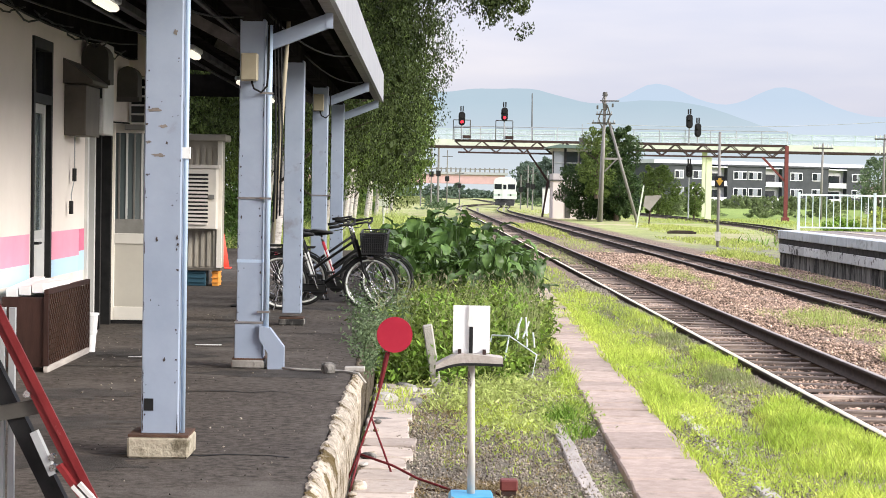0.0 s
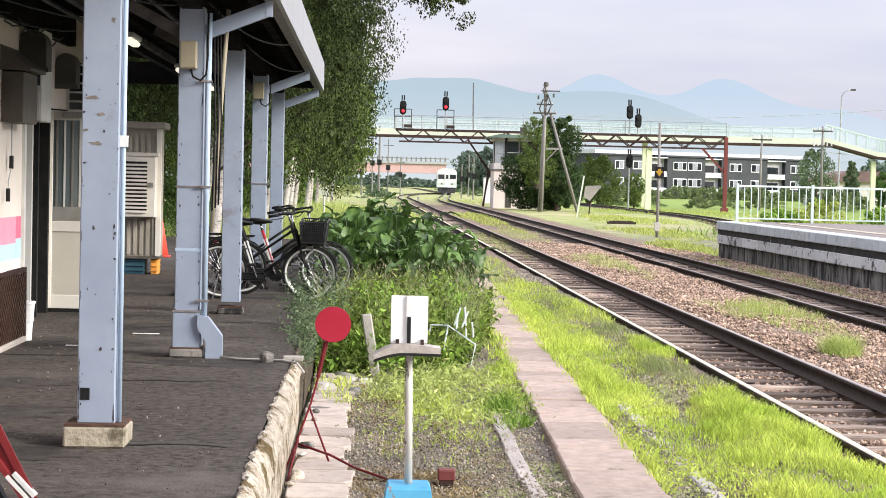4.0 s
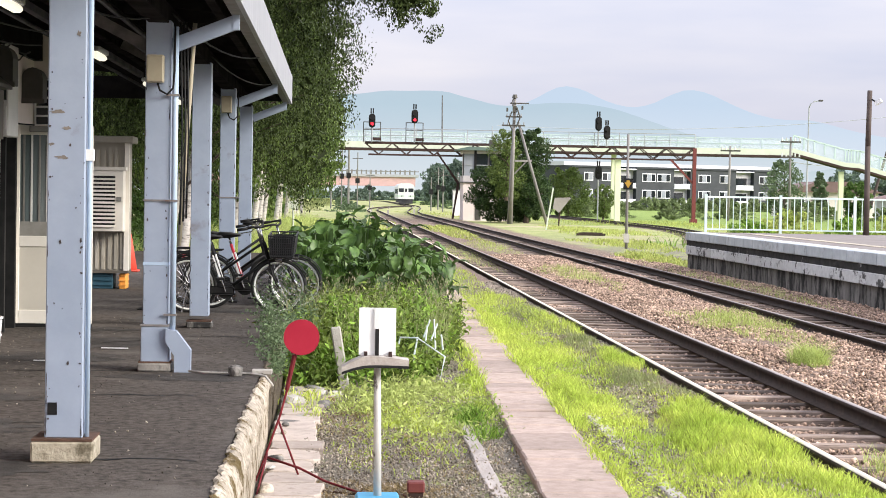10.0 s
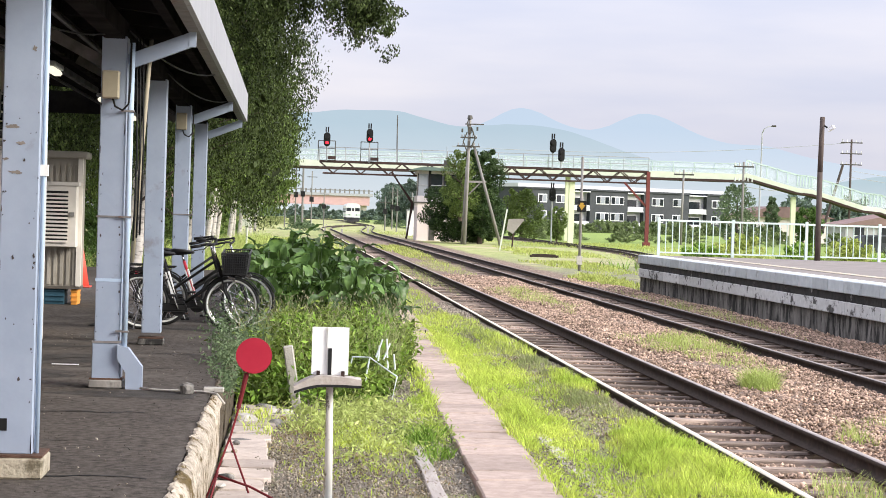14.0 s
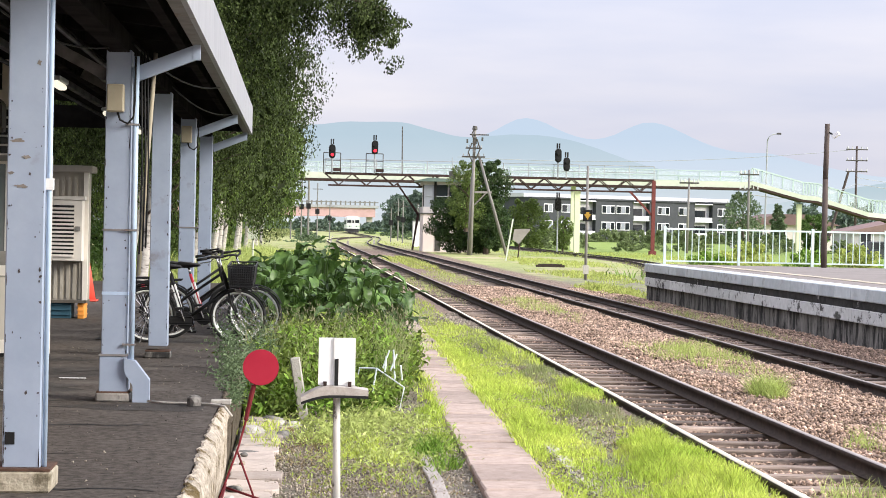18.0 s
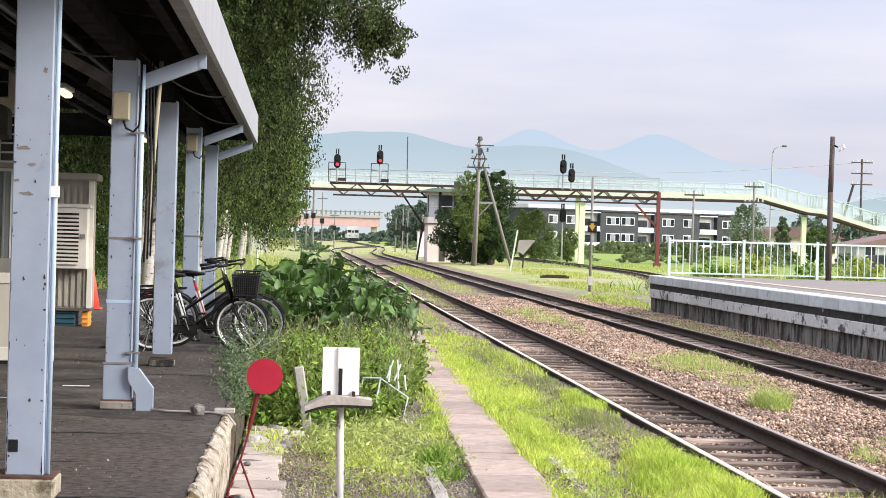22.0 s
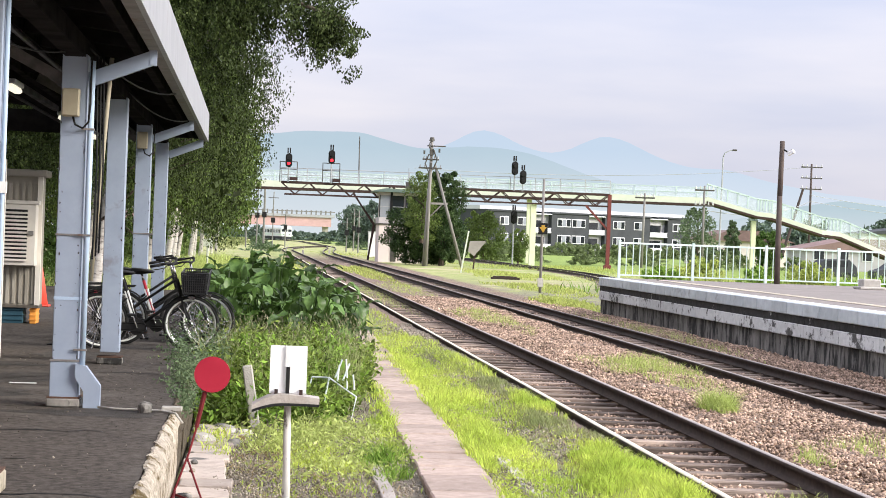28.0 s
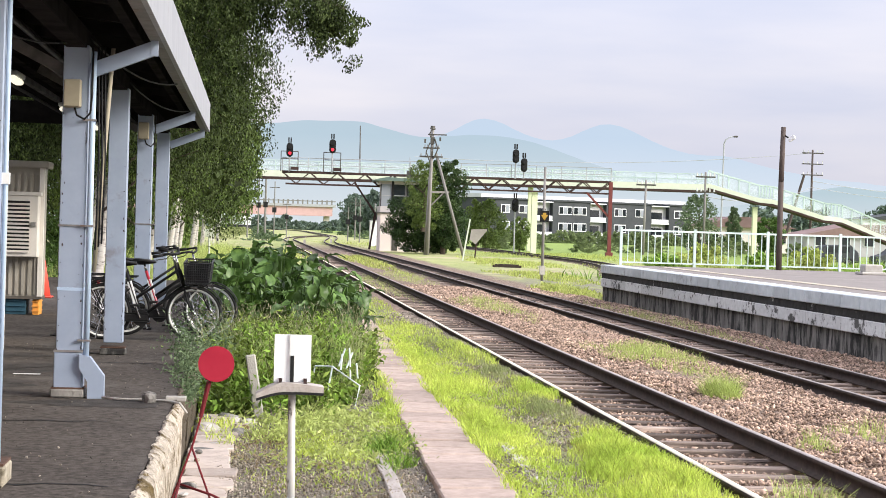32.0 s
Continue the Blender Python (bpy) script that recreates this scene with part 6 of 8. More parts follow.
# ---- middle distance ----
def signal_cabin():
    x0, x1, y0, y1 = 10.0, 14.2, 146.0, 150.0
    c = thing("signal_cabin", (12.1, 148, -0.5), "pale concrete signal cabin with a windowed upper storey", "signal cabin")
    part("lower_wall", bx(x0 + 0.1, x1, y0 + 0.1, y1, -0.6, 2.5), M_CABIN, c, "pale pinkish plaster lower wall")
    part("upper_wall", bx(x0 + 0.05, x1, y0 + 0.05, y1, 2.5, 3.0), M_CABIN_GREY, c)
    part("upper_wall", bx(x0 + 0.05, x1, y0 + 0.05, y1, 4.75, 5.0), M_CABIN_GREY, c)
    part("upper_core", bx(x0 + 0.25, x1 - 0.1, y0 + 0.25, y1 - 0.1, 3.0, 4.75), M_CABIN_GREY, c)
    for xa, xb in ((x0 + 0.12, x0 + 0.95), (x0 + 1.1, x0 + 2.0), (x0 + 2.2, x0 + 3.1), (x0 + 3.2, x0 + 4.0)):
        w = part("window", bx(xa, xb, y0 + 0.08, y0 + 0.24, 3.0, 4.75), M_PALE_GLASS if xa < x0 + 0.5 else M_DARKGLASS, c)
        sub("frame", bx(xa - 0.06, xa, y0 + 0.03, y0 + 0.25, 3.0, 4.75), M_BLACK, w)
        sub("frame", bx(xa, xb, y0 + 0.03, y0 + 0.25, 3.82, 3.88), M_GREY_STEEL, w)
    part("corner_post", bx(x0 + 0.92, x0 + 1.12, y0 + 0.02, y0 + 0.3, 2.5, 5.0), M_BLACK, c)
    part("sill_band", bx(x0, x1, y0, y1, 2.42, 2.52), M_BOX_DARK, c)
    bm = bmesh.new()
    prism(bm, [(x0 - 0.4, 5.0), (x1 + 0.4, 5.0), (x1 + 0.4, 5.14), (x0 + 0.5, 5.3), (x0 - 0.4, 5.1)], y0 - 0.6, y1 + 0.4)
    part("roof", bm, M_GREEN_ROOF, c, "flat grey-green roof")
    part("roof_vent", bx(12.2, 12.7, 147, 147.5, 5.3, 5.9), M_BOX_DARK, c)
    part("aerial", tb((12.4, 147.2, 5.9), (12.4, 147.2, 7.0), 0.025, n=5), M_GREY_STEEL, c)
    # Dark sheet laid on the wall as painted doorway shade.
    part("door_shadow", bx(x0 + 1.05, x0 + 1.5, y0 + 0.06, y0 + 0.1, -0.5, 1.6), M_BOX_DARK, c, "flat dark sheet for the shade of a doorway")
    k = thing("relay_cabinet", (11.4, 175, -0.5), "small white trackside cabinet", "cabinet")
    part("case", bx(11.1, 11.75, 174.6, 175.3, -0.55, 1.85, bevel=0.03), M_WHITE, k)
    part("cap", bx(11.05, 11.8, 174.55, 175.35, 1.85, 1.95), M_GREY_STEEL, k)


M_CABIN = mat("pinkish_white_plaster", (0.68, 0.59, 0.55), (0.77, 0.68, 0.64), scale=0.6, rough=0.8, bump=0.05, spot=(0.5, 0.43, 0.39), spot_scale=0.7, spot_at=0.6)
M_CABIN_GREY = mat("grey_cabin_siding", (0.46, 0.42, 0.42), (0.54, 0.5, 0.5), scale=0.8, rough=0.7, bump=0.05)
# Pale base colour puts a reflected sky into the pane.
M_PALE_GLASS = glass("pane_with_painted_reflection", (0.28, 0.3, 0.33), 0.15)
M_GREEN_ROOF = mat("grey_green_roof_sheet", (0.1, 0.15, 0.13), (0.15, 0.2, 0.17), scale=1, rough=0.6, bump=0.05)
signal_cabin()


def braced_pole():
    y = 128.0
    p = thing("braced_pole", (12.25, y, -0.45), "weathered concrete pole with a raking brace and insulator arms", "utility pole")
    part("pole", tb((12.2, y, -0.5), (12.33, y, 8.3), 0.13, 0.1, 10), M_WOODPOLE, p, smooth=True)
    part("pole_rib", tb((12.02, y + 0.15, -0.5), (12.2, y + 0.15, 5.0), 0.07, 0.06, 8), M_WOODPOLE, p, smooth=True)
    part("brace", tb((14.75, y, -0.55), (12.6, y, 6.6), 0.11, 0.09, 8), M_WOODPOLE, p, smooth=True)
    part("tie", br((12.4, y, 3.9), (13.6, y, 3.9), 0.14, 0.14), M_WOODPOLE, p)
    part("strut", br((12.4, y, 3.0), (13.2, y, 3.85), 0.08, 0.08), M_WOODPOLE, p)
    for z, w in ((6.3, 0.85), (6.9, 0.6)):
        part("crossarm", bx(12.3 - w, 12.3 + w * 0.9, y - 0.15, y - 0.02, z, z + 0.1), M_BOX_DARK, p)
        for dx in (-w + 0.1, -w * 0.5, w * 0.4, w * 0.8):
            part("insulator", tb((12.3 + dx, y - 0.08, z + 0.1), (12.3 + dx, y - 0.08, z + 0.28), 0.05, 0.03, 8), M_GREY_STEEL, p)
    part("top_box", bx(12.2, 12.46, y - 0.2, y + 0.15, 7.25, 7.7), M_BOX_DARK, p)
    part("cap", tb((12.33, y, 8.25), (12.33, y, 8.5), 0.2, 0.14, 8), M_BOX_DARK, p)
    for dx, z0, z1 in ((-0.42, 6.0, 7.3), (0.4, 6.2, 7.6), (-0.2, 7.6, 8.2)):
        part("cable_loop", tubes([(12.3 + dx * 0.3, y - 0.2, z0), (12.3 + dx, y - 0.25, (z0 + z1) / 2), (12.3 + dx * 0.4, y - 0.2, z1)], 0.05, 6), M_BOX_DARK, p)
    for dx, z in ((-0.5, 7.3), (0.55, 7.45), (0.0, 6.45)):
        part("fuse_switch", bx(12.3 + dx - 0.06, 12.3 + dx + 0.06, y - 0.25, y - 0.12, z, z + 0.26), M_BOX_DARK, p)
    part("crossarm", bx(12.0, 13.3, y - 0.15, y - 0.02, 7.85, 7.93), M_BOX_DARK, p)


braced_pole()


def yard_signs():
    y, x = 72.0, 11.45
    s = thing("arrow_sign_post", (x, y, -0.5), "thin post with a yellow arrow on a black square", "track sign")
    part("post", tb((x, y, -0.55), (x, y, 3.95), 0.06, 0.05, 10), M_WOODPOLE, s, smooth=True)
    part("plate", bx(x - 0.17, x + 0.2, y - 0.09, y - 0.06, 1.78, 2.22), M_BLACK, s)
    bm = bmesh.new()
    prism(bm, [(x - 0.05, 2.14), (x + 0.08, 2.14), (x + 0.08, 2.06), (x + 0.16, 2.06), (x + 0.015, 1.84), (x - 0.13, 2.06), (x - 0.05, 2.06)], y - 0.1, y - 0.09)
    part("arrow", bm, mat("yellow_arrow_paint", (0.42, 0.25, 0.04), (0.48, 0.29, 0.05), rough=0.5, bump=0), s, "yellow down arrow")
    part("collar", bx(x - 0.1, x + 0.1, y - 0.08, y + 0.08, -0.3, 0.05), M_CONC, s, "pale band at the foot")
    y = 112.0
    t = thing("marker_stake", (13.0, y, -0.5), "slanting white marker stake in the grass", "stake")
    part("stake", br((12.85, y, -0.6), (13.25, y, 2.0), 0.13, 0.08), M_CREAM_STEEL, t)
    b = thing("tilted_board", (14.2, 120, -0.4), "grey tilted board on a stand behind the stake", "board")
    bm = bmesh.new()
    prism(bm, [(14.2, 0.7), (14.6, 0.4), (15.35, 1.35), (15.3, 1.42), (14.3, 1.38)], 120, 120.1)
    part("board", bm, M_GREYBOARD, b)
    part("leg", tb((14.6, 120.2, -0.5), (14.7, 120.2, 0.8), 0.05), M_RUST_STEEL, b)
    k = thing("rail_stack", (13.3, 95, -0.5), "low stack of rusty scrap steel in the grass", "scrap stack")
    for j in range(4):
        part("bar", bx(12.5 + 0.15 * j, 14.0 - 0.1 * j, 95 + j * 0.3, 95.12 + j * 0.3, -0.54, -0.42 + 0.04 * (j % 2)), M_RAIL, k)
    g = thing("marker_post", (-3.3, 72, -0.3), "small cream marker plates on a short post", "marker post")
    part("post", tb((-1.62, 72, -0.5), (-1.62, 72, 0.9), 0.035), M_CREAM_STEEL, g)
    for dx in (-0.1, 0.1):
        part("plate", bx(-1.62 + dx - 0.09, -1.62 + dx + 0.09, 71.93, 71.96, 0.82, 1.1), M_CREAM_STEEL, g)


M_GREYBOARD = mat("weathered_grey_board", (0.24, 0.22, 0.2), (0.34, 0.32, 0.29), scale=1.5, rough=0.8, bump=0.1)
yard_signs()


def far_masts():
    for x, y, zt, r in ((1.4, 205, 7.4, 0.13), (0.65, 210, 7.3, 0.08), (2.5, 215, 6.2, 0.07), (11.9, 205, 4.3, 0.08), (11.1, 215, 3.5, 0.08), (-0.6, 230, 5.2, 0.09), (4.6, 250, 4.6, 0.08), (13.3, 240, 5.0, 0.09), (16.5, 250, 4.5, 0.09)):
        m = thing("yard_mast", (x, y, -0.5), "grey steel mast with small fittings in the yard", "mast", "yard masts")
        part("mast", tb((x, y, -0.5), (x, y, zt), r, r * 0.8, 8), M_GREY_PANEL, m)
        part("fitting", bx(x - 0.25, x + 0.25, y - 0.2, y + 0.1, zt * 0.42, zt * 0.42 + 0.6), M_BLACK, m)
        part("arm", br((x - 0.6, y, zt - 0.7), (x + 0.6, y, zt - 0.7), 0.06, 0.08), M_BOX_DARK, m)
    for x, y in ((3.6, 186), (8.2, 192), (5.0, 176), (11.6, 168)):
        b = thing("point_lever", (x, y, -0.5), "small pale trackside point lever stand", "lever stand", "point levers")
        part("stand", bx(x - 0.1, x + 0.1, y, y + 0.3, -0.55, -0.1), M_CONC, b)
        part("lever", tb((x, y, 0.0), (x + 0.2, y, 0.3), 0.035), M_CONC, b)


far_masts()


def fence():
    y = 51.2
    f = thing("platform_fence", (14, y, OPP_Z), "pale mint painted steel fence at the platform end", "fence")
    x = 10.38
    posts = []
    while x < 27:
        part("post", bx(x - 0.036, x + 0.036, y - 0.036, y + 0.036, OPP_Z - 0.01, 1.6), M_FENCE, f)
        posts.append(x)
        x += 2.12
    part("top_rail", bx(10.38, 27, y - 0.028, y + 0.028, 1.5, 1.55), M_FENCE, f)
    part("bottom_rail", bx(10.38, 27, y - 0.02, y + 0.02, OPP_Z + 0.07, OPP_Z + 0.11), M_FENCE, f)
    x = 10.58
    while x < 27:
        if min(abs(x - p) for p in posts) > 0.09:
            part("baluster", bx(x - 0.011, x + 0.011, y - 0.011, y + 0.011, OPP_Z + 0.11, 1.5), M_FENCE, f)
        x += 0.193
    l = thing("platform_lamp", (14.8, 50.6, OPP_Z), "tall brown pole with a white floodlight near its top", "lamp post")
    part("pole", tb((14.78, 50.6, OPP_Z - 0.01), (14.77, 50.6, 3.0), 0.085, 0.077, 12), M_BROWNPOLE, l, smooth=True)
    part("upper_pole", tb((14.77, 50.6, 3.0), (14.79, 50.6, 4.55), 0.077, 0.07, 12), M_BROWNPOLE, l, smooth=True)
    part("lamp_arm", br((14.82, 50.5, 4.3), (14.95, 50.35, 4.2), 0.04, 0.04), M_BLACK, l)
    part("lamp_head", br((14.88, 50.35, 4.17), (15.02, 50.25, 4.27), 0.15, 0.1), M_WHITE, l, "white floodlight head")
    b = thing("concrete_block", (16.4, 47.5, OPP_Z), "pale concrete anchor block on the platform", "block")
    part("block", bx(16.15, 16.65, 47.3, 47.7, OPP_Z - 0.006, 0.8, bevel=0.03), M_CONC, b)
    part("base", bx(16.05, 16.75, 47.2, 47.8, OPP_Z - 0.006, 0.6, bevel=0.02), M_CONC, b)


fence()


def footbridge():
    y = 172.0
    f = thing("footbridge", (30, y, -0.4), "pale green and cream footbridge with a long stair behind the gantry", "footbridge")
    part("deck_girder", bx(-6, 43, y, y + 2.0, 5.72, 6.3), M_CREAM_STEEL, f, "cream girder")
    part("girder_flange", bx(-6, 43, y - 0.1, y + 2.1, 5.5, 5.72), M_RUST_STEEL, f)
    x = -6
    while x <= 43:
        part("rail_post", bx(x - 0.03, x + 0.03, y - 0.04, y + 0.02, 6.3, 7.25), M_GREEN_RAIL, f)
        x += 2.0
    for z in (6.75, 7.25):
        part("top_rail", bx(-6, 43, y - 0.04, y + 0.03, z - 0.03, z + 0.03), M_GREEN_RAIL, f)
    part("deck_mesh", bx(-6, 43, y + 0.04, y + 0.08, 6.3, 7.2), M_PALE_MESH, f, "pale green mesh along the deck")
    # stair
    pts = [(43, 6.3), (48, 5.05), (49.4, 4.95), (54.4, 3.55), (56.2, 3.4), (61, 1.6), (66.5, 0.2)]
    for (a, za), (b, zb) in zip(pts, pts[1:]):
        bm = bmesh.new()
        prism(bm, [(a, za - 0.32), (b, zb - 0.32), (b, zb + 0.1), (a, za + 0.1)], y, y + 2.0)
        part("stair_girder", bm, M_CREAM_STEEL, f)
        bm = bmesh.new()
        prism(bm, [(a, za - 0.52), (b, zb - 0.52), (b, zb - 0.32), (a, za - 0.32)], y - 0.05, y + 2.05)
        part("stair_flange", bm, M_RUST_STEEL, f)
        bm = bmesh.new()
        prism(bm, [(a, za + 0.1), (b, zb + 0.1), (b, zb + 1.25), (a, za + 1.25)], y + 0.02, y + 0.06)
        part("stair_mesh", bm, M_PALE_MESH, f)
        bm = bmesh.new()
        prism(bm, [(a, za + 1.25), (b, zb + 1.25), (b, zb + 1.38), (a, za + 1.38)], y - 0.04, y + 0.08)
        part("stair_rail", bm, M_GREEN_RAIL, f)
        n = 5
        for k in range(n):
            xx = a + (b - a) * k / n
            zz = za + (zb - za) * k / n
            part("stair_post", bx(xx - 0.05, xx + 0.05, y - 0.04, y + 0.02, zz + 0.25, zz + 1.3), M_GREEN_RAIL, f)
    for x, z in ((26.1, 5.6), (47.85, 4.3)):
        part("pillar", bx(x - 0.22, x + 0.22, y + 0.6, y + 1.0, -0.6, z), M_YELLOWGREEN, f, "pale yellow-green pillar")


footbridge()


def apartments():
    base = thing("apartment_building", (58, 318, -0.6), "two-storey charcoal apartment block with white windows and balconies", "apartment building")
    m = pose(37.0, 309.0, 0, 0, 0, 25.0)

    def put(name, x0, x1, y0, y1, z0, z1, material, parent=None, label=""):
        bm = bx(x0, x1, y0, y1, z0, z1)
        bmesh.ops.transform(bm, matrix=m, verts=bm.verts)
        return part(name, bm, material, parent or base, label)
    for a, b, wins in ((3.0, 11.9, ((5.5, 7.3), (9.1, 11.3))), (16.2, 24.1, ((17.4, 20.2), (20.5, 23.3))), (27.6, 37.5, ((29.3, 31.9), (33.9, 36.1))), (41.5, 46.6, ((42.6, 45.8),))):
        put("wall", a, b, 0, 9, -0.6, 6.55, M_APT)
        for z in (1.45, 4.3):
            for wa, wb in wins:
                win = put("window", wa, wb, -0.08, 0.02, z, z + 1.45, M_WHITE_FRAME)
                n = 3 if wb - wa > 2.5 else 2
                w = (wb - wa - 0.12) / n
                for c in range(n):
                    put("pane", wa + 0.12 + c * w, wa + c * w + w, -0.12, -0.07, z + 0.14, z + 1.3, M_PALE_GLASS if c % 2 else M_DARKGLASS, win)
        put("eave", a - 0.1, b + 0.1, -0.25, 9.2, 6.55, 6.85, M_APT)
    for a, b in ((11.9, 16.2), (24.1, 27.6), (37.5, 41.5)):
        put("recess_wall", a, b, 1.0, 9, -0.6, 6.3, M_RECESS, label="pale recessed wall")
        for z in (0.5, 3.3):
            bal = put("balcony", a + 0.1, b - 0.1, -0.05, 0.05, z, z + 0.75, M_APT_WHITE, label="white balcony panel")
            put("balcony_floor", a, b, -0.05, 1.0, z - 0.15, z, M_APT_WHITE, bal)
            put("balcony_door", a + 0.7, b - 0.9, 0.92, 1.0, z, z + 2.0, M_DARKGLASS)
        put("eave", a, b, -0.1, 9.2, 6.3, 6.5, M_APT_WHITE)
    x = 46.6
    put("roof", 2.7, x + 0.2, 2.0, 10, 6.85, 7.5, M_ROOF_PALE, label="pale sheet roof")


M_RECESS = mat("pale_recess_siding", (0.42, 0.41, 0.42), (0.5, 0.49, 0.5), scale=1, rough=0.7, bump=0.03)
M_WHITE_FRAME = mat("white_window_frame", (0.72, 0.72, 0.73), (0.78, 0.78, 0.79), scale=1, rough=0.5, bump=0)
M_ROOF_PALE = mat("pale_grey_roof_sheet", (0.5, 0.51, 0.54), (0.58, 0.59, 0.62), scale=0.5, rough=0.5, bump=0.03)
apartments()


def utility_poles():
    def pole(x, y, zt, arms, label, lean=0.0):
        p = thing("utility_pole", (x, y, -0.4), label, "utility pole", "utility poles")
        part("pole", tb((x - lean, y, -0.5), (x, y, zt), 0.17 if y > 200 else 0.13, 0.12 if y > 200 else 0.09, 10), M_WOODPOLE if arms != 3 else M_BROWNPOLE, p, smooth=True)
        for k in range(arms):
            z = zt - 0.5 - k * 1.4
            part("crossarm", bx(x - (1.4 if y > 200 else 0.9), x + (1.4 if y > 200 else 0.9), y - 0.15, y - 0.03, z, z + 0.14), M_BOX_DARK, p)
            for dx in ((-1.2, -0.6, 0.6, 1.3) if y > 200 else (-0.8, -0.4, 0.4, 0.8)):
                part("insulator", tb((x + dx, y - 0.1, z + 0.14), (x + dx, y - 0.1, z + 0.45), 0.08, 0.05, 8), M_GREY_WHITE, p)
        return p
    p = pole(71.0, 230, 12.8, 3, "brown timber utility pole with three crossarms and a raking strut")
    part("strut", tb((67.6, 230, 1.0), (70.0, 230, 9.6), 0.2, 0.16, 8), M_BROWNPOLE, p)
    pole(41.0, 165, 7.2, 2, "grey concrete utility pole with two crossarms")
    pole(35.5, 165, 6.3, 1, "slim distant utility pole", 0.1)
    l = thing("street_lamp", (59.5, 230, -0.4), "tall grey street lamp with a curved arm", "street lamp")
    part("mast", tb((59.3, 230, -0.5), (59.4, 230, 13.2), 0.13, 0.08, 8), M_GREY_STEEL, l)
    part("arm", tubes([(59.4, 230, 13.2), (59.6, 230, 13.7), (60.1, 230, 14.05), (60.9, 230, 14.15)], 0.07, 8), M_GREY_STEEL, l, smooth=True)
    part("lantern", bx(60.6, 61.15, 229.8, 230.2, 14.02, 14.24, bevel=0.05), M_BOX_DARK, l)
    # wires
    for k, (a, b, sag) in enumerate((((71, 230, 12.4), (20, 230, 10.2), 1.0), ((71, 230, 8.0), (130, 260, 9.5), 2.0), ((71, 230, 8.8), (130, 260, 10.5), 2.0), ((71, 230, 8.0), (41.0, 165, 5.0), 1.0))):
        pts = [tuple(a[i] + (b[i] - a[i]) * s - (sag * 4 * s * (1 - s) if i == 2 else 0) for i in range(3)) for s in [j / 10 for j in range(11)]]
        whole("overhead_wire", rope(pts, 0.035), M_GREY_STEEL, "overhead wire between utility poles", "wire", "overhead wires")


utility_poles()


def houses_and_cars():
    for x0, x1, y0, z1, wall, roof, lab in ((58, 70, 235, 2.6, M_CREAM_WALL, M_RED_ROOF, "cream bungalow with a dull red roof"), (66, 82, 215, 1.9, M_RECESS, M_RED_ROOF, "low grey house with a brown roof and white windows"), (88, 110, 260, 4.5, M_APT_WHITE, M_APT, "pale house among trees")):
        h = thing("house", ((x0 + x1) / 2, y0, -0.5), lab, "house", "far houses")
        part("wall", bx(x0, x1, y0, y0 + 8, -0.6, z1), wall, h)
        bm = bmesh.new()
        prism(bm, [(x0 - 0.6, z1), (x1 + 0.6, z1), ((x0 + x1) / 2 + 2, z1 + 1.4), ((x0 + x1) / 2 - 2, z1 + 1.4)], y0 - 0.6, y0 + 8.6)
        part("roof", bm, roof, h)
        x = x0 + 1
        while x < x1 - 1.6:
            w = part("window", bx(x, x + 1.4, y0 - 0.06, y0 + 0.02, 0.6, 1.8), M_WHITE_FRAME, h)
            sub("pane", bx(x + 0.1, x + 1.3, y0 - 0.1, y0 - 0.05, 0.7, 1.7), M_DARKGLASS, w)
            x += 3.0
    for x, y, m, lab in ((46.5, 128, M_APT, "dark parked car beyond the fence"), (42.6, 132, M_APT, "dark parked car beyond the fence"), (51.5, 131, M_GREY_WHITE, "silver parked car beyond the fence")):
        c = thing("car", (x, y, -0.4), lab, "car", "parked cars")
        bm = bmesh.new()
        prism(bm, [(x - 2.0, -0.25), (x - 2.0, 0.3), (x - 1.2, 0.45), (x - 0.6, 1.0), (x + 1.3, 1.05), (x + 1.9, 0.5), (x + 2.0, -0.25)], y, y + 1.7)
        bmesh.ops.bevel(bm, geom=bm.edges[:], offset=0.06, segments=1, affect="EDGES")
        part("body", bm, m, c)
        part("side_window", bx(x - 0.55, x + 1.2, y - 0.01, y + 0.02, 0.47, 0.92), M_DARKGLASS, c)
        for wx in (-1.25, 1.2):
            w = part("wheel", tb((x + wx, y - 0.02, -0.24), (x + wx, y + 0.2, -0.24), 0.31, n=14), M_TYRE, c)
            sub("rim", tb((x + wx, y - 0.04, -0.24), (x + wx, y - 0.02, -0.24), 0.18, n=12), M_CHROME, w)


M_RED_ROOF = mat("dull_red_roof", (0.17, 0.115, 0.105), (0.24, 0.16, 0.145), scale=0.6, rough=0.7, bump=0.05)
houses_and_cars()


# ---- plants ----
def rot_batch(n, rg):
    """Random turns for n leaves."""
    q = rg.normal(size=(n, 4))
    q /= np.linalg.norm(q, axis=1)[:, None]
    w, x, y, z = q.T
    return np.stack([np.stack([1 - 2 * (y * y + z * z), 2 * (x * y - z * w), 2 * (x * z + y * w)], -1),
                     np.stack([2 * (x * y + z * w), 1 - 2 * (x * x + z * z), 2 * (y * z - x * w)], -1),
                     np.stack([2 * (x * z - y * w), 2 * (y * z + x * w), 1 - 2 * (x * x + y * y)], -1)], -2)


def hang_batch(n, rg):
    """Turns of leaves that hang tip down, more or less."""
    x = rg.normal(0, 0.5, (n, 3)) + np.array([0, 0, -1.0])
    x /= np.linalg.norm(x, axis=1)[:, None]
    y = np.cross(x, rg.normal(size=(n, 3)))
    y /= np.linalg.norm(y, axis=1)[:, None]
    return np.stack([x, y, np.cross(x, y)], -1)


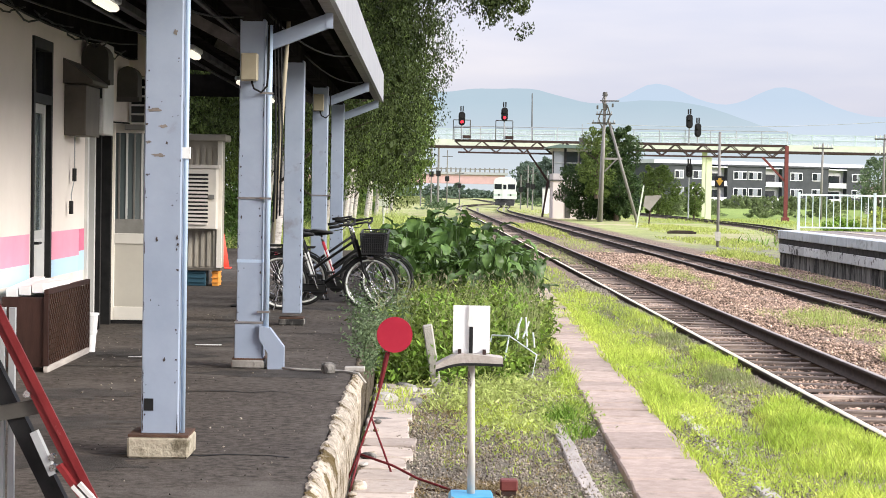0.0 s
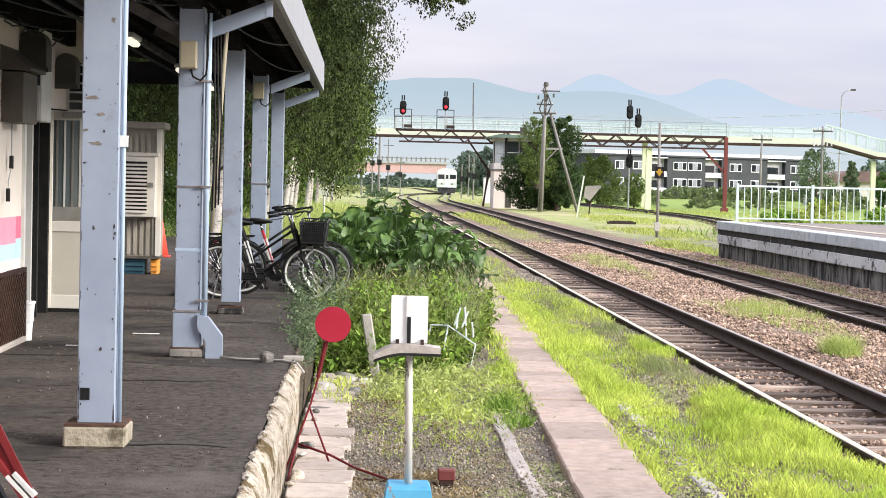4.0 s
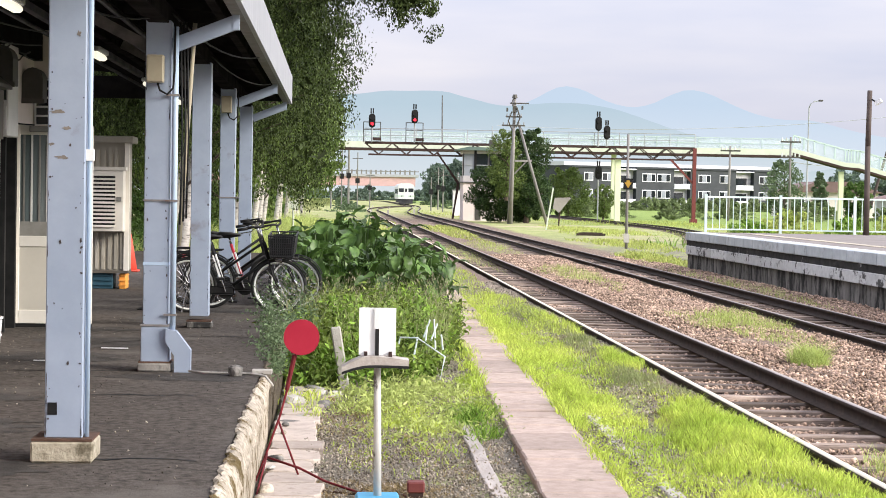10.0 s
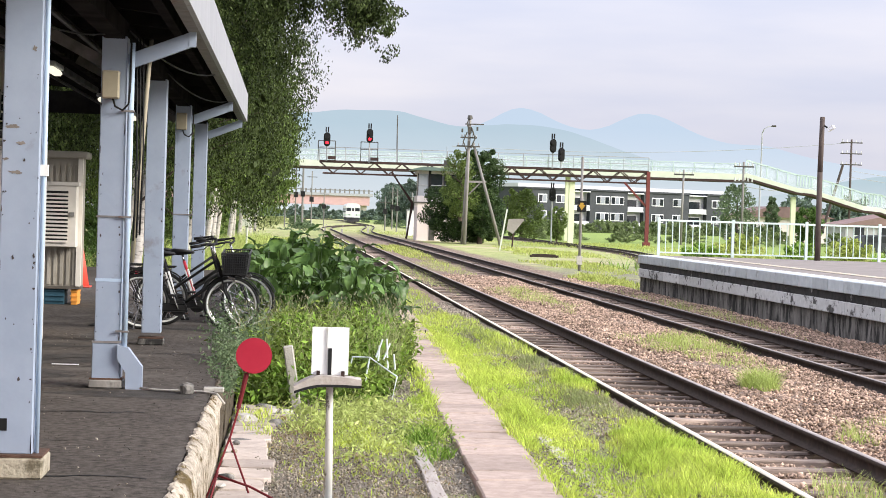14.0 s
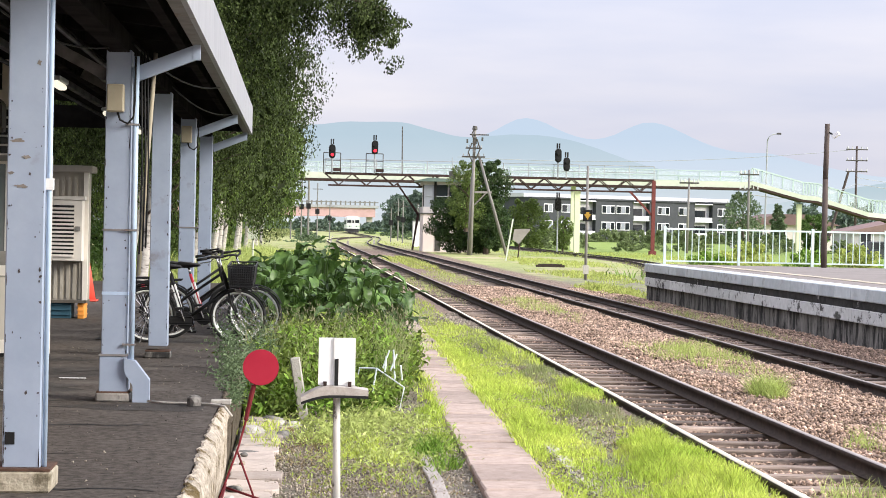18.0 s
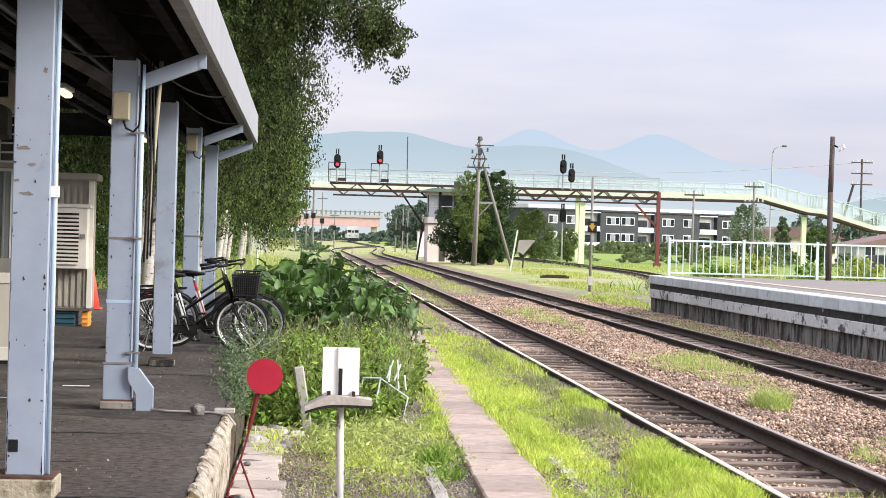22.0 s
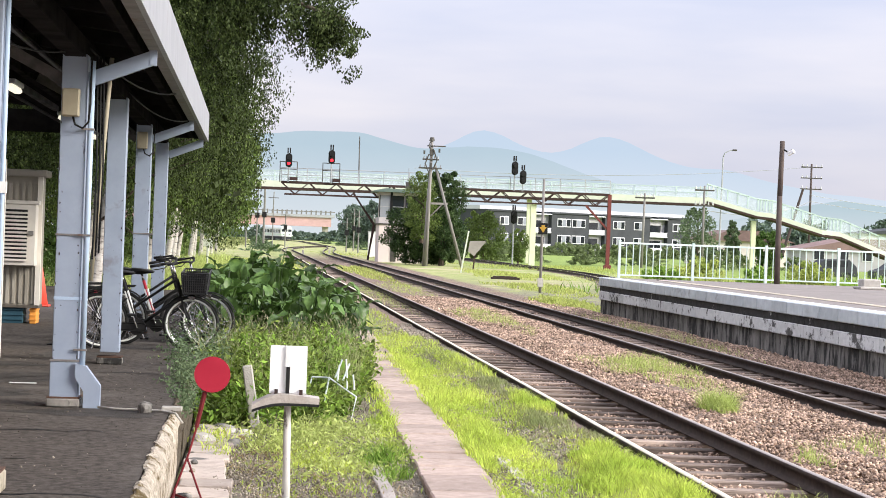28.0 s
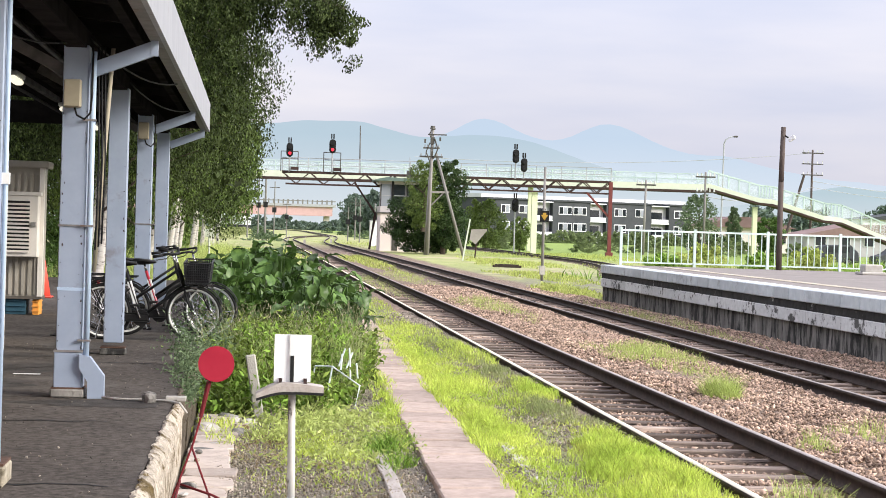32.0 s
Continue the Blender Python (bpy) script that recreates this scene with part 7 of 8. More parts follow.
def leaves_mesh(name, centres, size, rg, material, slim=0.6, hang=False):
    n = len(centres)
    s = size * rg.uniform(0.6, 1.25, n)[:, None, None]
    shape = np.array([[-0.5, 0, 0], [0.0, -slim / 2, 0.08], [0.6, 0, -0.05], [0.0, slim / 2, 0.08]])
    v = np.einsum("nij,kj->nki", (hang_batch if hang else rot_batch)(n, rg), shape) * s + centres[:, None, :]
    f = np.arange(4 * n).reshape(n, 4)
    return np_mesh(name, v.reshape(-1, 3), f, material)


def tapered(bm, pts, r0, r1, n=8):
    k = len(pts) - 1
    for i in range(k):
        a, b = r0 + (r1 - r0) * i / k, r0 + (r1 - r0) * (i + 1) / k
        tube(bm, pts[i], pts[i + 1], a, b, n, caps=False)


def tassels(st, each, rad, ln, rg):
    """Leaf places in tassels that hang from the points st."""
    nt = len(st)
    q = rg.uniform(0, 1, (nt, each))
    sway = rg.normal(0, 0.1, (nt, 1, 2))
    fat = rad[:, None] * (0.35 + np.sin(np.pi * np.minimum(1, q * 0.8 + 0.15)))
    c = np.repeat(st[:, None, :], each, 1)
    for i in (0, 1):
        c[:, :, i] += sway[:, :, i] * q + fat * np.clip(rg.normal(0, 0.75, (nt, each)), -1.3, 1.3)
    c[:, :, 2] -= ln[:, None] * q
    return c.reshape(-1, 3)


def birch(x, y, height, crown, seed, strands, per, size, low, lean=0.0, material=None):
    rg = np.random.default_rng(seed)
    rnd = random.Random(seed)
    t = thing("birch_tree", (x, y, -0.3), "white-barked birch with drooping small-leaved branches", "tree", "birch row")
    bm = bmesh.new()
    pts = [Vector((x + lean * s + 0.12 * math.sin(s * 5 + seed), y + 0.1 * math.cos(s * 4 + seed), -0.62 + (height + 0.6) * s)) for s in [j / 7 for j in range(8)]]
    tapered(bm, pts, 0.085 + 0.005 * height, 0.025, 9)
    part("trunk", bm, M_BIRCH_BARK, t, smooth=True)
    mx = x + lean * 0.6
    # tassels of leaves hang from the shell of the crown, each dense, with shaded gaps between them
    each = 120 if size < 0.11 else 50
    nt = max(40, strands * per // each)
    a = rg.uniform(0, 2 * np.pi, nt)
    z = low + 0.6 + (height - low - 0.6) * rg.uniform(0, 1, nt)
    s = (z - low) / (height - low)
    lump = np.array([noise.noise((math.cos(q) * 1.5, math.sin(q) * 1.5, w * 0.9 + seed)) for q, w in zip(a, z)])
    wide = np.minimum(1.0, 0.6 + 1.1 * s) * (1.02 - 0.35 * np.maximum(0, s - 0.55))
    r = crown * np.sqrt(rg.uniform(0.25, 1, nt)) * np.minimum(1.12, 1 + 0.5 * lump) * wide
    edge = np.array([noise.noise((math.cos(q) * 2.2 + seed, math.sin(q) * 2.2, 0.5)) for q in a])
    st = np.stack([mx + r * np.cos(a), y + r * np.sin(a), np.maximum(z, low + 0.5 + 1.5 * edge)], 1)
    c = tassels(st, each, (1.3 * size + 0.05) * rg.uniform(0.7, 1.5, nt), rg.uniform(0.35, 1.25, nt), rg)
    # open hollows between the leaf masses
    f = 2.3 if size < 0.11 else 1.5
    gap = np.array([noise.noise((u * f + seed, v * f, w * f * 0.6)) + 0.45 * noise.noise((u * f * 2.2, v * f * 2.2 + seed, w * f * 1.3)) for u, v, w in c])
    c = c[gap > rg.uniform(-0.46, -0.22, len(gap))]
    for k in range(0, nt, max(1, nt // 14)):
        e = Vector(st[k])
        sb = min(1, max(0.15, (e.z - 0.8) / height))
        base = pts[0].lerp(pts[7], sb)
        bm = bmesh.new()
        tapered(bm, [base, (base + e) / 2 + Vector((0, 0, 0.3)), e], 0.035, 0.01, 5)
        part("limb", bm, M_TRUNK, t)
    ob = new("crown", leaves_mesh("crown", c - np.array(t.location), size, rg, material or M_BIRCH_LEAF, 0.5, True))
    ob.parent = t
    # oversized dark leaves added inside, to stop see-through and stand in for shade
    n = 1300
    a, z = rg.uniform(0, 2 * np.pi, n), rg.uniform(low + 1.0, height * 0.95, n)
    r = crown * 0.72 * np.sqrt(rg.uniform(0, 1, n))
    c = np.stack([mx + r * np.cos(a), y + r * np.sin(a), z], 1)
    ob = new("inner_crown", leaves_mesh("inner_crown", c - np.array(t.location), 0.34, rg, M_BIRCH_LEAF, 0.6))
    ob.parent = t
    return t


# Paler birch leaf: lighter trees, with sunlight on them put into the colour.
M_BIRCH_SUNLIT = leaf_mat("sunlit_birch_leaf", (0.06, 0.1, 0.024), (0.15, 0.21, 0.05), vary=0.5, through_light=0.25)
for i, (x, y, h, c, st, per, sz, low) in enumerate((
        (-3.2, 40, 10, 3.05, 3300, 40, 0.062, 2.1), (-4.1, 46, 10, 3.0, 2600, 40, 0.07, 1.6), (-3.0, 52, 10, 3.1, 1700, 32, 0.082, 1.1),
        (-3.4, 58, 10, 2.9, 600, 24, 0.115, 1.7), (-3.2, 64, 10, 2.9, 500, 24, 0.125, 2.2), (-3.4, 70, 10, 2.9, 420, 22, 0.135, 1.9),
        (-3.1, 77, 10, 2.9, 360, 20, 0.15, 1.7), (-3.3, 85, 10, 2.9, 340, 20, 0.16, 0.9), (-3.1, 94, 10, 2.9, 320, 20, 0.17, 1.8),
        (-3.3, 104, 10, 2.9, 300, 20, 0.19, 1.3), (-7.6, 41, 9, 3.4, 900, 26, 0.1, 0.7), (-8.2, 51, 9, 3.5, 700, 24, 0.12, 0.7),
        (-7.2, 34.5, 8, 2.6, 1000, 26, 0.085, 0.6), (-11.5, 46, 9, 4.0, 600, 22, 0.13, 0.6), (-7.5, 62, 9, 2.8, 400, 20, 0.14, 0.6),
        (-3.2, 115, 10, 3.0, 220, 18, 0.22, 1.0), (-3.0, 128, 10, 3.0, 200, 18, 0.24, 2.0), (-3.0, 142, 10, 3.0, 200, 18, 0.26, 1.2), (-2.8, 156, 9, 3.0, 180, 18, 0.28, 2.0),
        (-2.9, 49, 9, 1.6, 200, 18, 0.1, 2.6), (-3.0, 67, 10, 1.8, 160, 18, 0.13, 2.2), (-7.5, 80, 9, 3.4, 260, 18, 0.2, 0.6))):
    birch(x, y, h, c, 11 + i, st, per, sz, low, 0.7 if x > -5 else 0, M_BIRCH_SUNLIT if i in (1, 3, 5, 7, 8, 9, 12, 15, 17, 19) else None)


def overhang():
    """The long bough of the first birch that reaches over the tracks."""
    rg = np.random.default_rng(5)
    t = thing("birch_bough", (-2.6, 39, 5.0), "long leafy birch bough hanging over the platform edge", "tree branch")
    part("bough", tubes([(-2.8, 39.6, 5.2), (-1.2, 39, 6.2), (0.4, 38.6, 6.4), (1.8, 38.3, 5.9)], 0.04, 6), M_TRUNK, t)
    n = 230
    mid = rg.uniform(-1.6, 1.95, 44)
    x = mid[rg.integers(0, 44, n)] + rg.normal(0, 0.08, n)
    st = np.stack([x, 38.6 + rg.normal(0, 0.45, n), 6.55 - 0.23 * np.maximum(0, x) ** 2 + rg.normal(0, 0.25, n)], 1)
    ln = rg.uniform(0.35, 1.3, n) * np.where(x > 1.45, 0.4, 1.0)
    c = tassels(st, 120, rg.uniform(0.09, 0.17, n), ln, rg)
    ob = new("leafage", leaves_mesh("leafage", c - np.array(t.location), 0.07, rg, M_BIRCH_LEAF, 0.55, True))
    ob.parent = t


overhang()


def clump_tree(x, y, z0, z1, rx, seed, n, size, material, label, name="shrub", blobs=9, trunk=True, cone=False):
    rg = np.random.default_rng(seed)
    t = thing(name, (x, y, z0), label, "tree" if trunk else "shrub")
    if trunk:
        bm = bmesh.new()
        tapered(bm, [(x, y, z0 - 0.1), (x + 0.1, y, z0 + (z1 - z0) * 0.4), (x, y, z0 + (z1 - z0) * 0.85)], 0.05 * (z1 - z0) * 0.6, 0.03, 7)
        for k in range(7):
            a = k * 2.4
            tapered(bm, [(x, y, z0 + (z1 - z0) * (0.2 + 0.08 * k)), (x + rx * 0.7 * math.cos(a), y + rx * 0.7 * math.sin(a), z0 + (z1 - z0) * (0.32 + 0.08 * k))], 0.06, 0.015, 5)
        part("trunk", bm, M_TRUNK, t)
    cs = []
    lumps = blobs * 4
    for k in range(lumps):
        s = (k + 0.5) / lumps
        if not trunk:
            rr = rx * (1.0 - 0.6 * s)
        elif cone:
            rr = rx * (1.0 - 0.82 * s) * (0.75 + 0.25 * min(1, s * 5))
        else:
            rr = rx * math.sin(math.pi * (0.14 + 0.78 * s)) ** 0.6
        a, q = k * 2.4, rr * rg.uniform(0.3, 0.95)
        c = np.array([q * math.cos(a), q * math.sin(a), (z1 - z0) * (0.05 + 0.9 * s)])
        m = int(n / lumps)
        d = rg.normal(size=(m, 3))
        d /= np.linalg.norm(d, axis=1)[:, None]
        r = rg.uniform(0.25, 1.0, m)[:, None] ** 0.5
        size_l = rr * rg.uniform(0.2, 0.5)
        cs.append(c + d * r * np.array([size_l, size_l, min(size_l, (z1 - z0) * 0.13) * 0.9]))
    c = np.concatenate(cs)
    c = c[c[:, 2] > 0.02]
    ob = new("crown", leaves_mesh("crown", c, size, rg, material, 0.5))
    ob.parent = t
    return t


# Hedge leaf paled too, with distance haze put into the colour.
M_HEDGE = leaf_mat("hazy_hedge_leaf", (0.15, 0.2, 0.09), (0.27, 0.33, 0.15), vary=0.35, through_light=0.3)
M_ACACIA = leaf_mat("acacia_leaf", (0.1, 0.15, 0.04), (0.19, 0.25, 0.075), vary=0.4)
clump_tree(13.1, 137.5, -0.5, 4.2, 3.2, 71, 34000, 0.17, M_DARK_LEAF, "dark dense yew beside the signal cabin", "yew_tree", 12)
clump_tree(12.4, 134.0, 1.2, 6.4, 1.35, 72, 9000, 0.14, M_ACACIA, "light green drooping tree against the cabin", "acacia_tree", 11)
clump_tree(14.1, 136, -0.5, 6.7, 1.9, 73, 24000, 0.16, M_DARK_LEAF, "rounded dark green tree beside the braced pole", "conifer_tree", 12)
clump_tree(22.2, 176, -0.5, 4.4, 2.1, 74, 8000, 0.22, M_ACACIA, "round green shrub tree near the gantry", "shrub_tree", 10)
clump_tree(24.2, 166, -0.5, 2.7, 1.1, 75, 3000, 0.2, M_ACACIA, "small green tree beside the gantry post", "shrub_tree", 7)
clump_tree(46.6, 190, -0.5, 5.9, 2.4, 76, 5000, 0.26, M_GREY_LEAF, "feathery grey-green tree below the footbridge", "shrub_tree", 9)
clump_tree(53.0, 200, -0.5, 4.9, 1.7, 77, 5000, 0.3, M_GREY_LEAF, "grey-green conifer below the stair", "conifer_tree", 9, cone=True)
clump_tree(58.5, 205, -0.5, 3.8, 2.0, 78, 4500, 0.3, M_MID_LEAF, "green tree below the stair", "shrub_tree", 8)
rt = random.Random(8)
for k in range(9):
    x = 22.4 + k * 1.9
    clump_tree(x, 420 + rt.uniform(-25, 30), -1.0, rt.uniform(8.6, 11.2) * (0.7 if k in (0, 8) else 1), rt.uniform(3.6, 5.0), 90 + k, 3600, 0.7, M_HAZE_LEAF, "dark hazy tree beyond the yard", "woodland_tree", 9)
for k in range(22):
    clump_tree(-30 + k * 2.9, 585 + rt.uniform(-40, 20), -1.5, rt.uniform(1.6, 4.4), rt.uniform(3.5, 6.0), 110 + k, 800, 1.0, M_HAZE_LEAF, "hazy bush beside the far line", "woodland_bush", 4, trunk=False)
for k in range(10):
    x = 24 + k * 3.4
    clump_tree(x, 175 + rt.uniform(-6, 14), -0.5, rt.uniform(0.5, 1.4), rt.uniform(1.2, 2.0), 130 + k, 2000, 0.2, M_HEDGE, "low green bush in the yard", "yard_bush", 5, trunk=False)
for k in range(16):
    clump_tree(13.5 + k * 1.3, 58 + rt.uniform(0, 9), -0.55, rt.uniform(0.7, 1.3), rt.uniform(1.1, 1.7), 170 + k, 2200, 0.13, M_GRASS_FAR if k % 3 else M_WEED, "bushy bright weeds beyond the platform fence", "weed_bush", 5, trunk=False)
for k in range(16):
    clump_tree(-5.2 - rt.uniform(0, 2.5), 44 + k * 4.2, -0.6, rt.uniform(1.2, 2.2), rt.uniform(1.6, 2.3), 190 + k, 1500, 0.14 + 0.006 * k, M_MID_LEAF if k % 3 else M_DARK_LEAF, "dark undergrowth shrub behind the birches", "undergrowth_shrub", 6, trunk=False)
for k in range(12):
    clump_tree(-5.4 + rt.uniform(0, 1.2), 72 + k * 6.5, -0.6, rt.uniform(0.8, 1.6), rt.uniform(1.3, 1.9), 220 + k, 1100, 0.2 + 0.008 * k, M_MID_LEAF if k % 2 else M_ACACIA, "tangled undergrowth between the birch trunks", "undergrowth_shrub", 6, trunk=False)
for k in range(26):
    yy = 180 + k * 9
    clump_tree((rt.uniform(-9, -1.5), rt.uniform(15.5, 21), rt.uniform(0.5, 2.0))[k % 3], yy, -0.7, rt.uniform(0.0, 0.8), rt.uniform(1.2, 2.6), 240 + k, 500, 0.32, M_GREY_LEAF if k % 3 else M_DRY_STALK, "low weedy bush beside the far tracks", "yard_bush", 4, trunk=False)
for k in range(26):
    u = 1.5 + k * 1.9
    clump_tree(37 + u * 0.906 + 3.2, 309 + u * 0.423 - 6.8, -0.8, rt.uniform(0.7, 1.7), rt.uniform(1.4, 2.2), 270 + k, 900, 0.4, M_HEDGE, "green hedge bush before the apartment block", "hedge_bush", 5, trunk=False)
for k in range(7):
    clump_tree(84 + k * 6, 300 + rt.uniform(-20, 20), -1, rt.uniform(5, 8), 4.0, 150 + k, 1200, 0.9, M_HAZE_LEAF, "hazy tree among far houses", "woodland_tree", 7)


def blades(name, x, y, z, h, w, rg, material, bend=0.5):
    """Tapered grass blades, two segments each."""
    n = len(x)
    a = rg.uniform(0, 2 * np.pi, n)
    side = np.stack([np.cos(a), np.sin(a), np.zeros(n)], 1) * (w / 2)[:, None]
    b = rg.uniform(0, 2 * np.pi, n)
    lean = np.stack([np.cos(b), np.sin(b), np.zeros(n)], 1) * (h * bend * rg.uniform(0.3, 1.0, n))[:, None]
    p = np.stack([x, y, z], 1)
    up = np.stack([np.zeros(n), np.zeros(n), h], 1)
    m = p + up * 0.6 + lean * 0.35
    t = p + up * 0.95 + lean
    v = np.stack([p - side, p + side, m - side * 0.8, m + side * 0.8, t - side * 0.1, t + side * 0.1], 1).reshape(-1, 3)
    i = np.arange(n)[:, None] * 6
    f = np.concatenate([i + np.array([[0, 1, 3, 2]]), i + np.array([[2, 3, 5, 4]])], 0)
    return np_mesh(name, v, f, material)


def patch(name, n, spots, hmin, hmax, w, seed, material, label, zoff=-0.54, bend=0.9):
    """Grass in ragged spots: (x, y, radius across, radius along, share)."""
    rg = np.random.default_rng(seed)
    xs, ys, hs = [], [], []
    tot = sum(s[4] for s in spots)
    for cx, cy, rx, ry, sh in spots:
        m = int(n * sh / tot)
        r = np.sqrt(rg.uniform(0, 1, m))
        a = rg.uniform(0, 2 * np.pi, m)
        k = 1 + 0.25 * np.sin(a * 3 + cx) + 0.15 * np.sin(a * 7 + cy)
        xs.append(cx + rx * r * k * np.cos(a))
        ys.append(cy + ry * r * k * np.sin(a))
        hs.append(rg.uniform(hmin, hmax, m) * (1.1 - 0.6 * r))
    x, y, h = np.concatenate(xs), np.concatenate(ys), np.concatenate(hs)
    tuft = 0.6 + 0.5 * np.sin(x * 5.1 + 1.3 * np.sin(y * 3.0)) * np.sin(y * 4.3 + x)
    fine = np.array([noise.noise((a * 3.1, b * 2.2, seed)) + 0.6 * noise.noise((a * 9.0, b * 6.0, seed + 5)) for a, b in zip(x, y)])
    tuft = tuft + 0.7 * fine
    keep = rg.uniform(0, 1, len(x)) < tuft + 0.14
    x, y, h = x[keep], y[keep], h[keep] * np.clip(0.55 + 0.6 * tuft[keep], 0.3, 1.8)
    d = np.minimum(np.abs(x - TRACK_1), np.abs(x - 7.75))
    rise = np.where((x > 2.6) & (x < 3.55), 0.085 * np.clip((x - 2.6) / 0.5, 0, 1), np.where((x >= 3.55) & (x < 9.9) & (d > 0.6), 0.045, 0.0))
    z = zoff + np.where(y < 60, rise, 0.0)
    ob = new(name, blades(name, x, y, z, h, np.full(len(x), w) * rg.uniform(0.6, 1.3, len(x)), rg, material, bend))
    return tagged(ob, label, "grass", kind="stuff")


M_LITTER = leaf_mat("dead_stalk", (0.16, 0.115, 0.055), (0.36, 0.28, 0.15), vary=0.4, through_light=0.1)
# bright grass beside the walkway and the near rail
patch("verge_grass", 104000, ((3.15, 15.2, 0.33, 1.8, 3.2), (3.3, 21.3, 0.16, 1.3, 1.0), (2.35, 29, 0.4, 6.0, 2.6), (2.7, 22, 0.35, 4.0, 1.6), (2.75, 10.6, 0.4, 2.2, 2.6), (3.25, 10.8, 0.3, 2.2, 2.0), (2.38, 18.6, 0.24, 3.0, 1.8), (2.42, 24, 0.36, 4.5, 2.6), (2.4, 18.5, 0.3, 4.0, 2.8), (2.45, 14.3, 0.24, 2.6, 1.6), (2.98, 12.8, 0.42, 2.4, 3.2), (3.35, 20.8, 0.17, 1.5, 0.5), (3.3, 13.2, 0.2, 2.4, 2.4), (3.2, 27.5, 0.3, 3.0, 1.0), (2.8, 33, 0.5, 5, 1.6), (2.6, 45, 0.6, 9, 1.4), (3.3, 16.4, 0.12, 1.0, 0.25), (1.42, 18.4, 0.13, 1.0, 0.4), (1.38, 16.6, 0.14, 1.2, 0.4)), 0.04, 0.17, 0.0075, 1, M_GRASS, "bright yellow-green grass along the track edge", zoff=-0.52, bend=0.75)
patch("verge_scrub", 12000, ((3.1, 18.5, 0.35, 2.0, 1.6), (3.2, 23.5, 0.3, 2.4, 1.4), (3.1, 29, 0.4, 5.0, 1.5)), 0.03, 0.13, 0.007, 14, M_DRY_STALK, "grey-green scrubby weeds beside the rail", zoff=-0.52, bend=0.9)
patch("dry_litter", 13000, ((0.35, 11.6, 0.5, 0.9, 4.0), (0.5, 9.5, 0.7, 1.2, 1.0), (0.6, 13.6, 0.7, 2.0, 1.0), (0.1, 16.0, 0.45, 1.4, 1.0), (2.95, 19, 0.4, 6.0, 1.2)), 0.02, 0.05, 0.008, 15, M_LITTER, "dead brown stalks strewn on the gravel", zoff=-0.495, bend=2.6)
patch("edge_tufts", 5200, ((1.98, 13.0, 0.08, 1.2, 0.5), (2.08, 16.5, 0.09, 2.0, 1.0), (2.16, 20.5, 0.1, 2.6, 1.2), (1.5, 19.5, 0.12, 1.6, 0.8), (1.62, 22.5, 0.13, 2.2, 0.8), (2.27, 26, 0.12, 3, 0.9), (-0.2, 16.8, 0.25, 0.9, 0.6), (1.45, 24.5, 0.2, 2.5, 0.8)), 0.05, 0.17, 0.009, 16, M_GRASS, "grass tufts leaning over the walkway edge", zoff=-0.47, bend=1.0)
patch("path_tuft", 1700, ((1.28, 15.71, 0.26, 1.1, 1.0),), 0.08, 0.24, 0.012, 12, M_WEED, "lush green tuft beside the walkway")
patch("gravel_grass", 8000, ((0.55, 13.6, 0.6, 1.2, 0.5), (0.7, 15.8, 0.65, 1.7, 2.4), (0.9, 10.2, 0.25, 0.9, 0.3), (1.25, 16.8, 0.3, 1.2, 0.8), (2.0, 11.6, 0.1, 1.3, 0.3)), 0.04, 0.14, 0.011, 2, M_GRASS, "sparse young grass in the gravel")
patch("ballast_weeds", 10000, ((6.2, 28, 0.75, 3.0, 2.0), (5.9, 45, 0.6, 6, 1.4), (6.1, 17.5, 0.3, 0.8, 0.25), (5.2, 16.3, 0.14, 0.4, 0.12), (8.9, 40, 0.25, 9, 0.8), (4.2, 60, 0.3, 12, 0.5), (5.9, 70, 0.8, 9, 0.9), (4.2, 13.2, 0.3, 0.7, 0.2)), 0.06, 0.3, 0.007, 3, M_WEED_Y, "yellow-green weeds growing through the ballast")
patch("ballast_bush", 1500, ((5.65, 21.4, 0.2, 0.42, 1.0),), 0.14, 0.46, 0.006, 17, M_WEED_Y, "wispy pale bush growing in the ballast", bend=1.3)
patch("yard_grass", 44000, ((10.6, 60, 0.5, 6, 0.35), (12.5, 78, 1.6, 9, 0.7), (15, 108, 2.4, 14, 1.0), (24, 140, 7, 20, 1.6), (30, 100, 12, 25, 1.6), (9.8, 58, 0.5, 5, 0.5), (6.2, 100, 1.0, 20, 0.7), (0.5, 110, 3.2, 30, 1.8), (1.6, 70, 0.8, 14, 0.8), (-1.0, 75, 1.2, 18, 1.0), (14, 190, 8, 30, 0.8)), 0.07, 0.26, 0.035, 4, M_GRASS_FAR, "rough bright yard grass")
patch("tall_weeds", 17000, ((28, 70, 10, 9, 2.0), (15, 58, 3.5, 3, 1.2), (20, 60, 5, 5, 1.6), (24, 75, 8, 8, 1.6), (35, 95, 9, 9, 1.4), (30, 85, 6, 8, 0.8)), 0.5, 1.15, 0.045, 5, M_WEED, "tall weeds beyond the platform fence", zoff=-0.55)


patch("line_weeds", 30000, ((-2.6, 50, 1.2, 8, 1.0), (-2.4, 64, 1.3, 9, 1.2), (-2.2, 80, 1.6, 10, 1.2), (-2.0, 100, 2.0, 14, 1.0), (-0.8, 46, 0.7, 6, 0.6), (-4.5, 60, 1.5, 20, 1.0)), 0.3, 1.05, 0.022, 6, M_WEED_Y, "tall pale weeds along the foot of the birches")


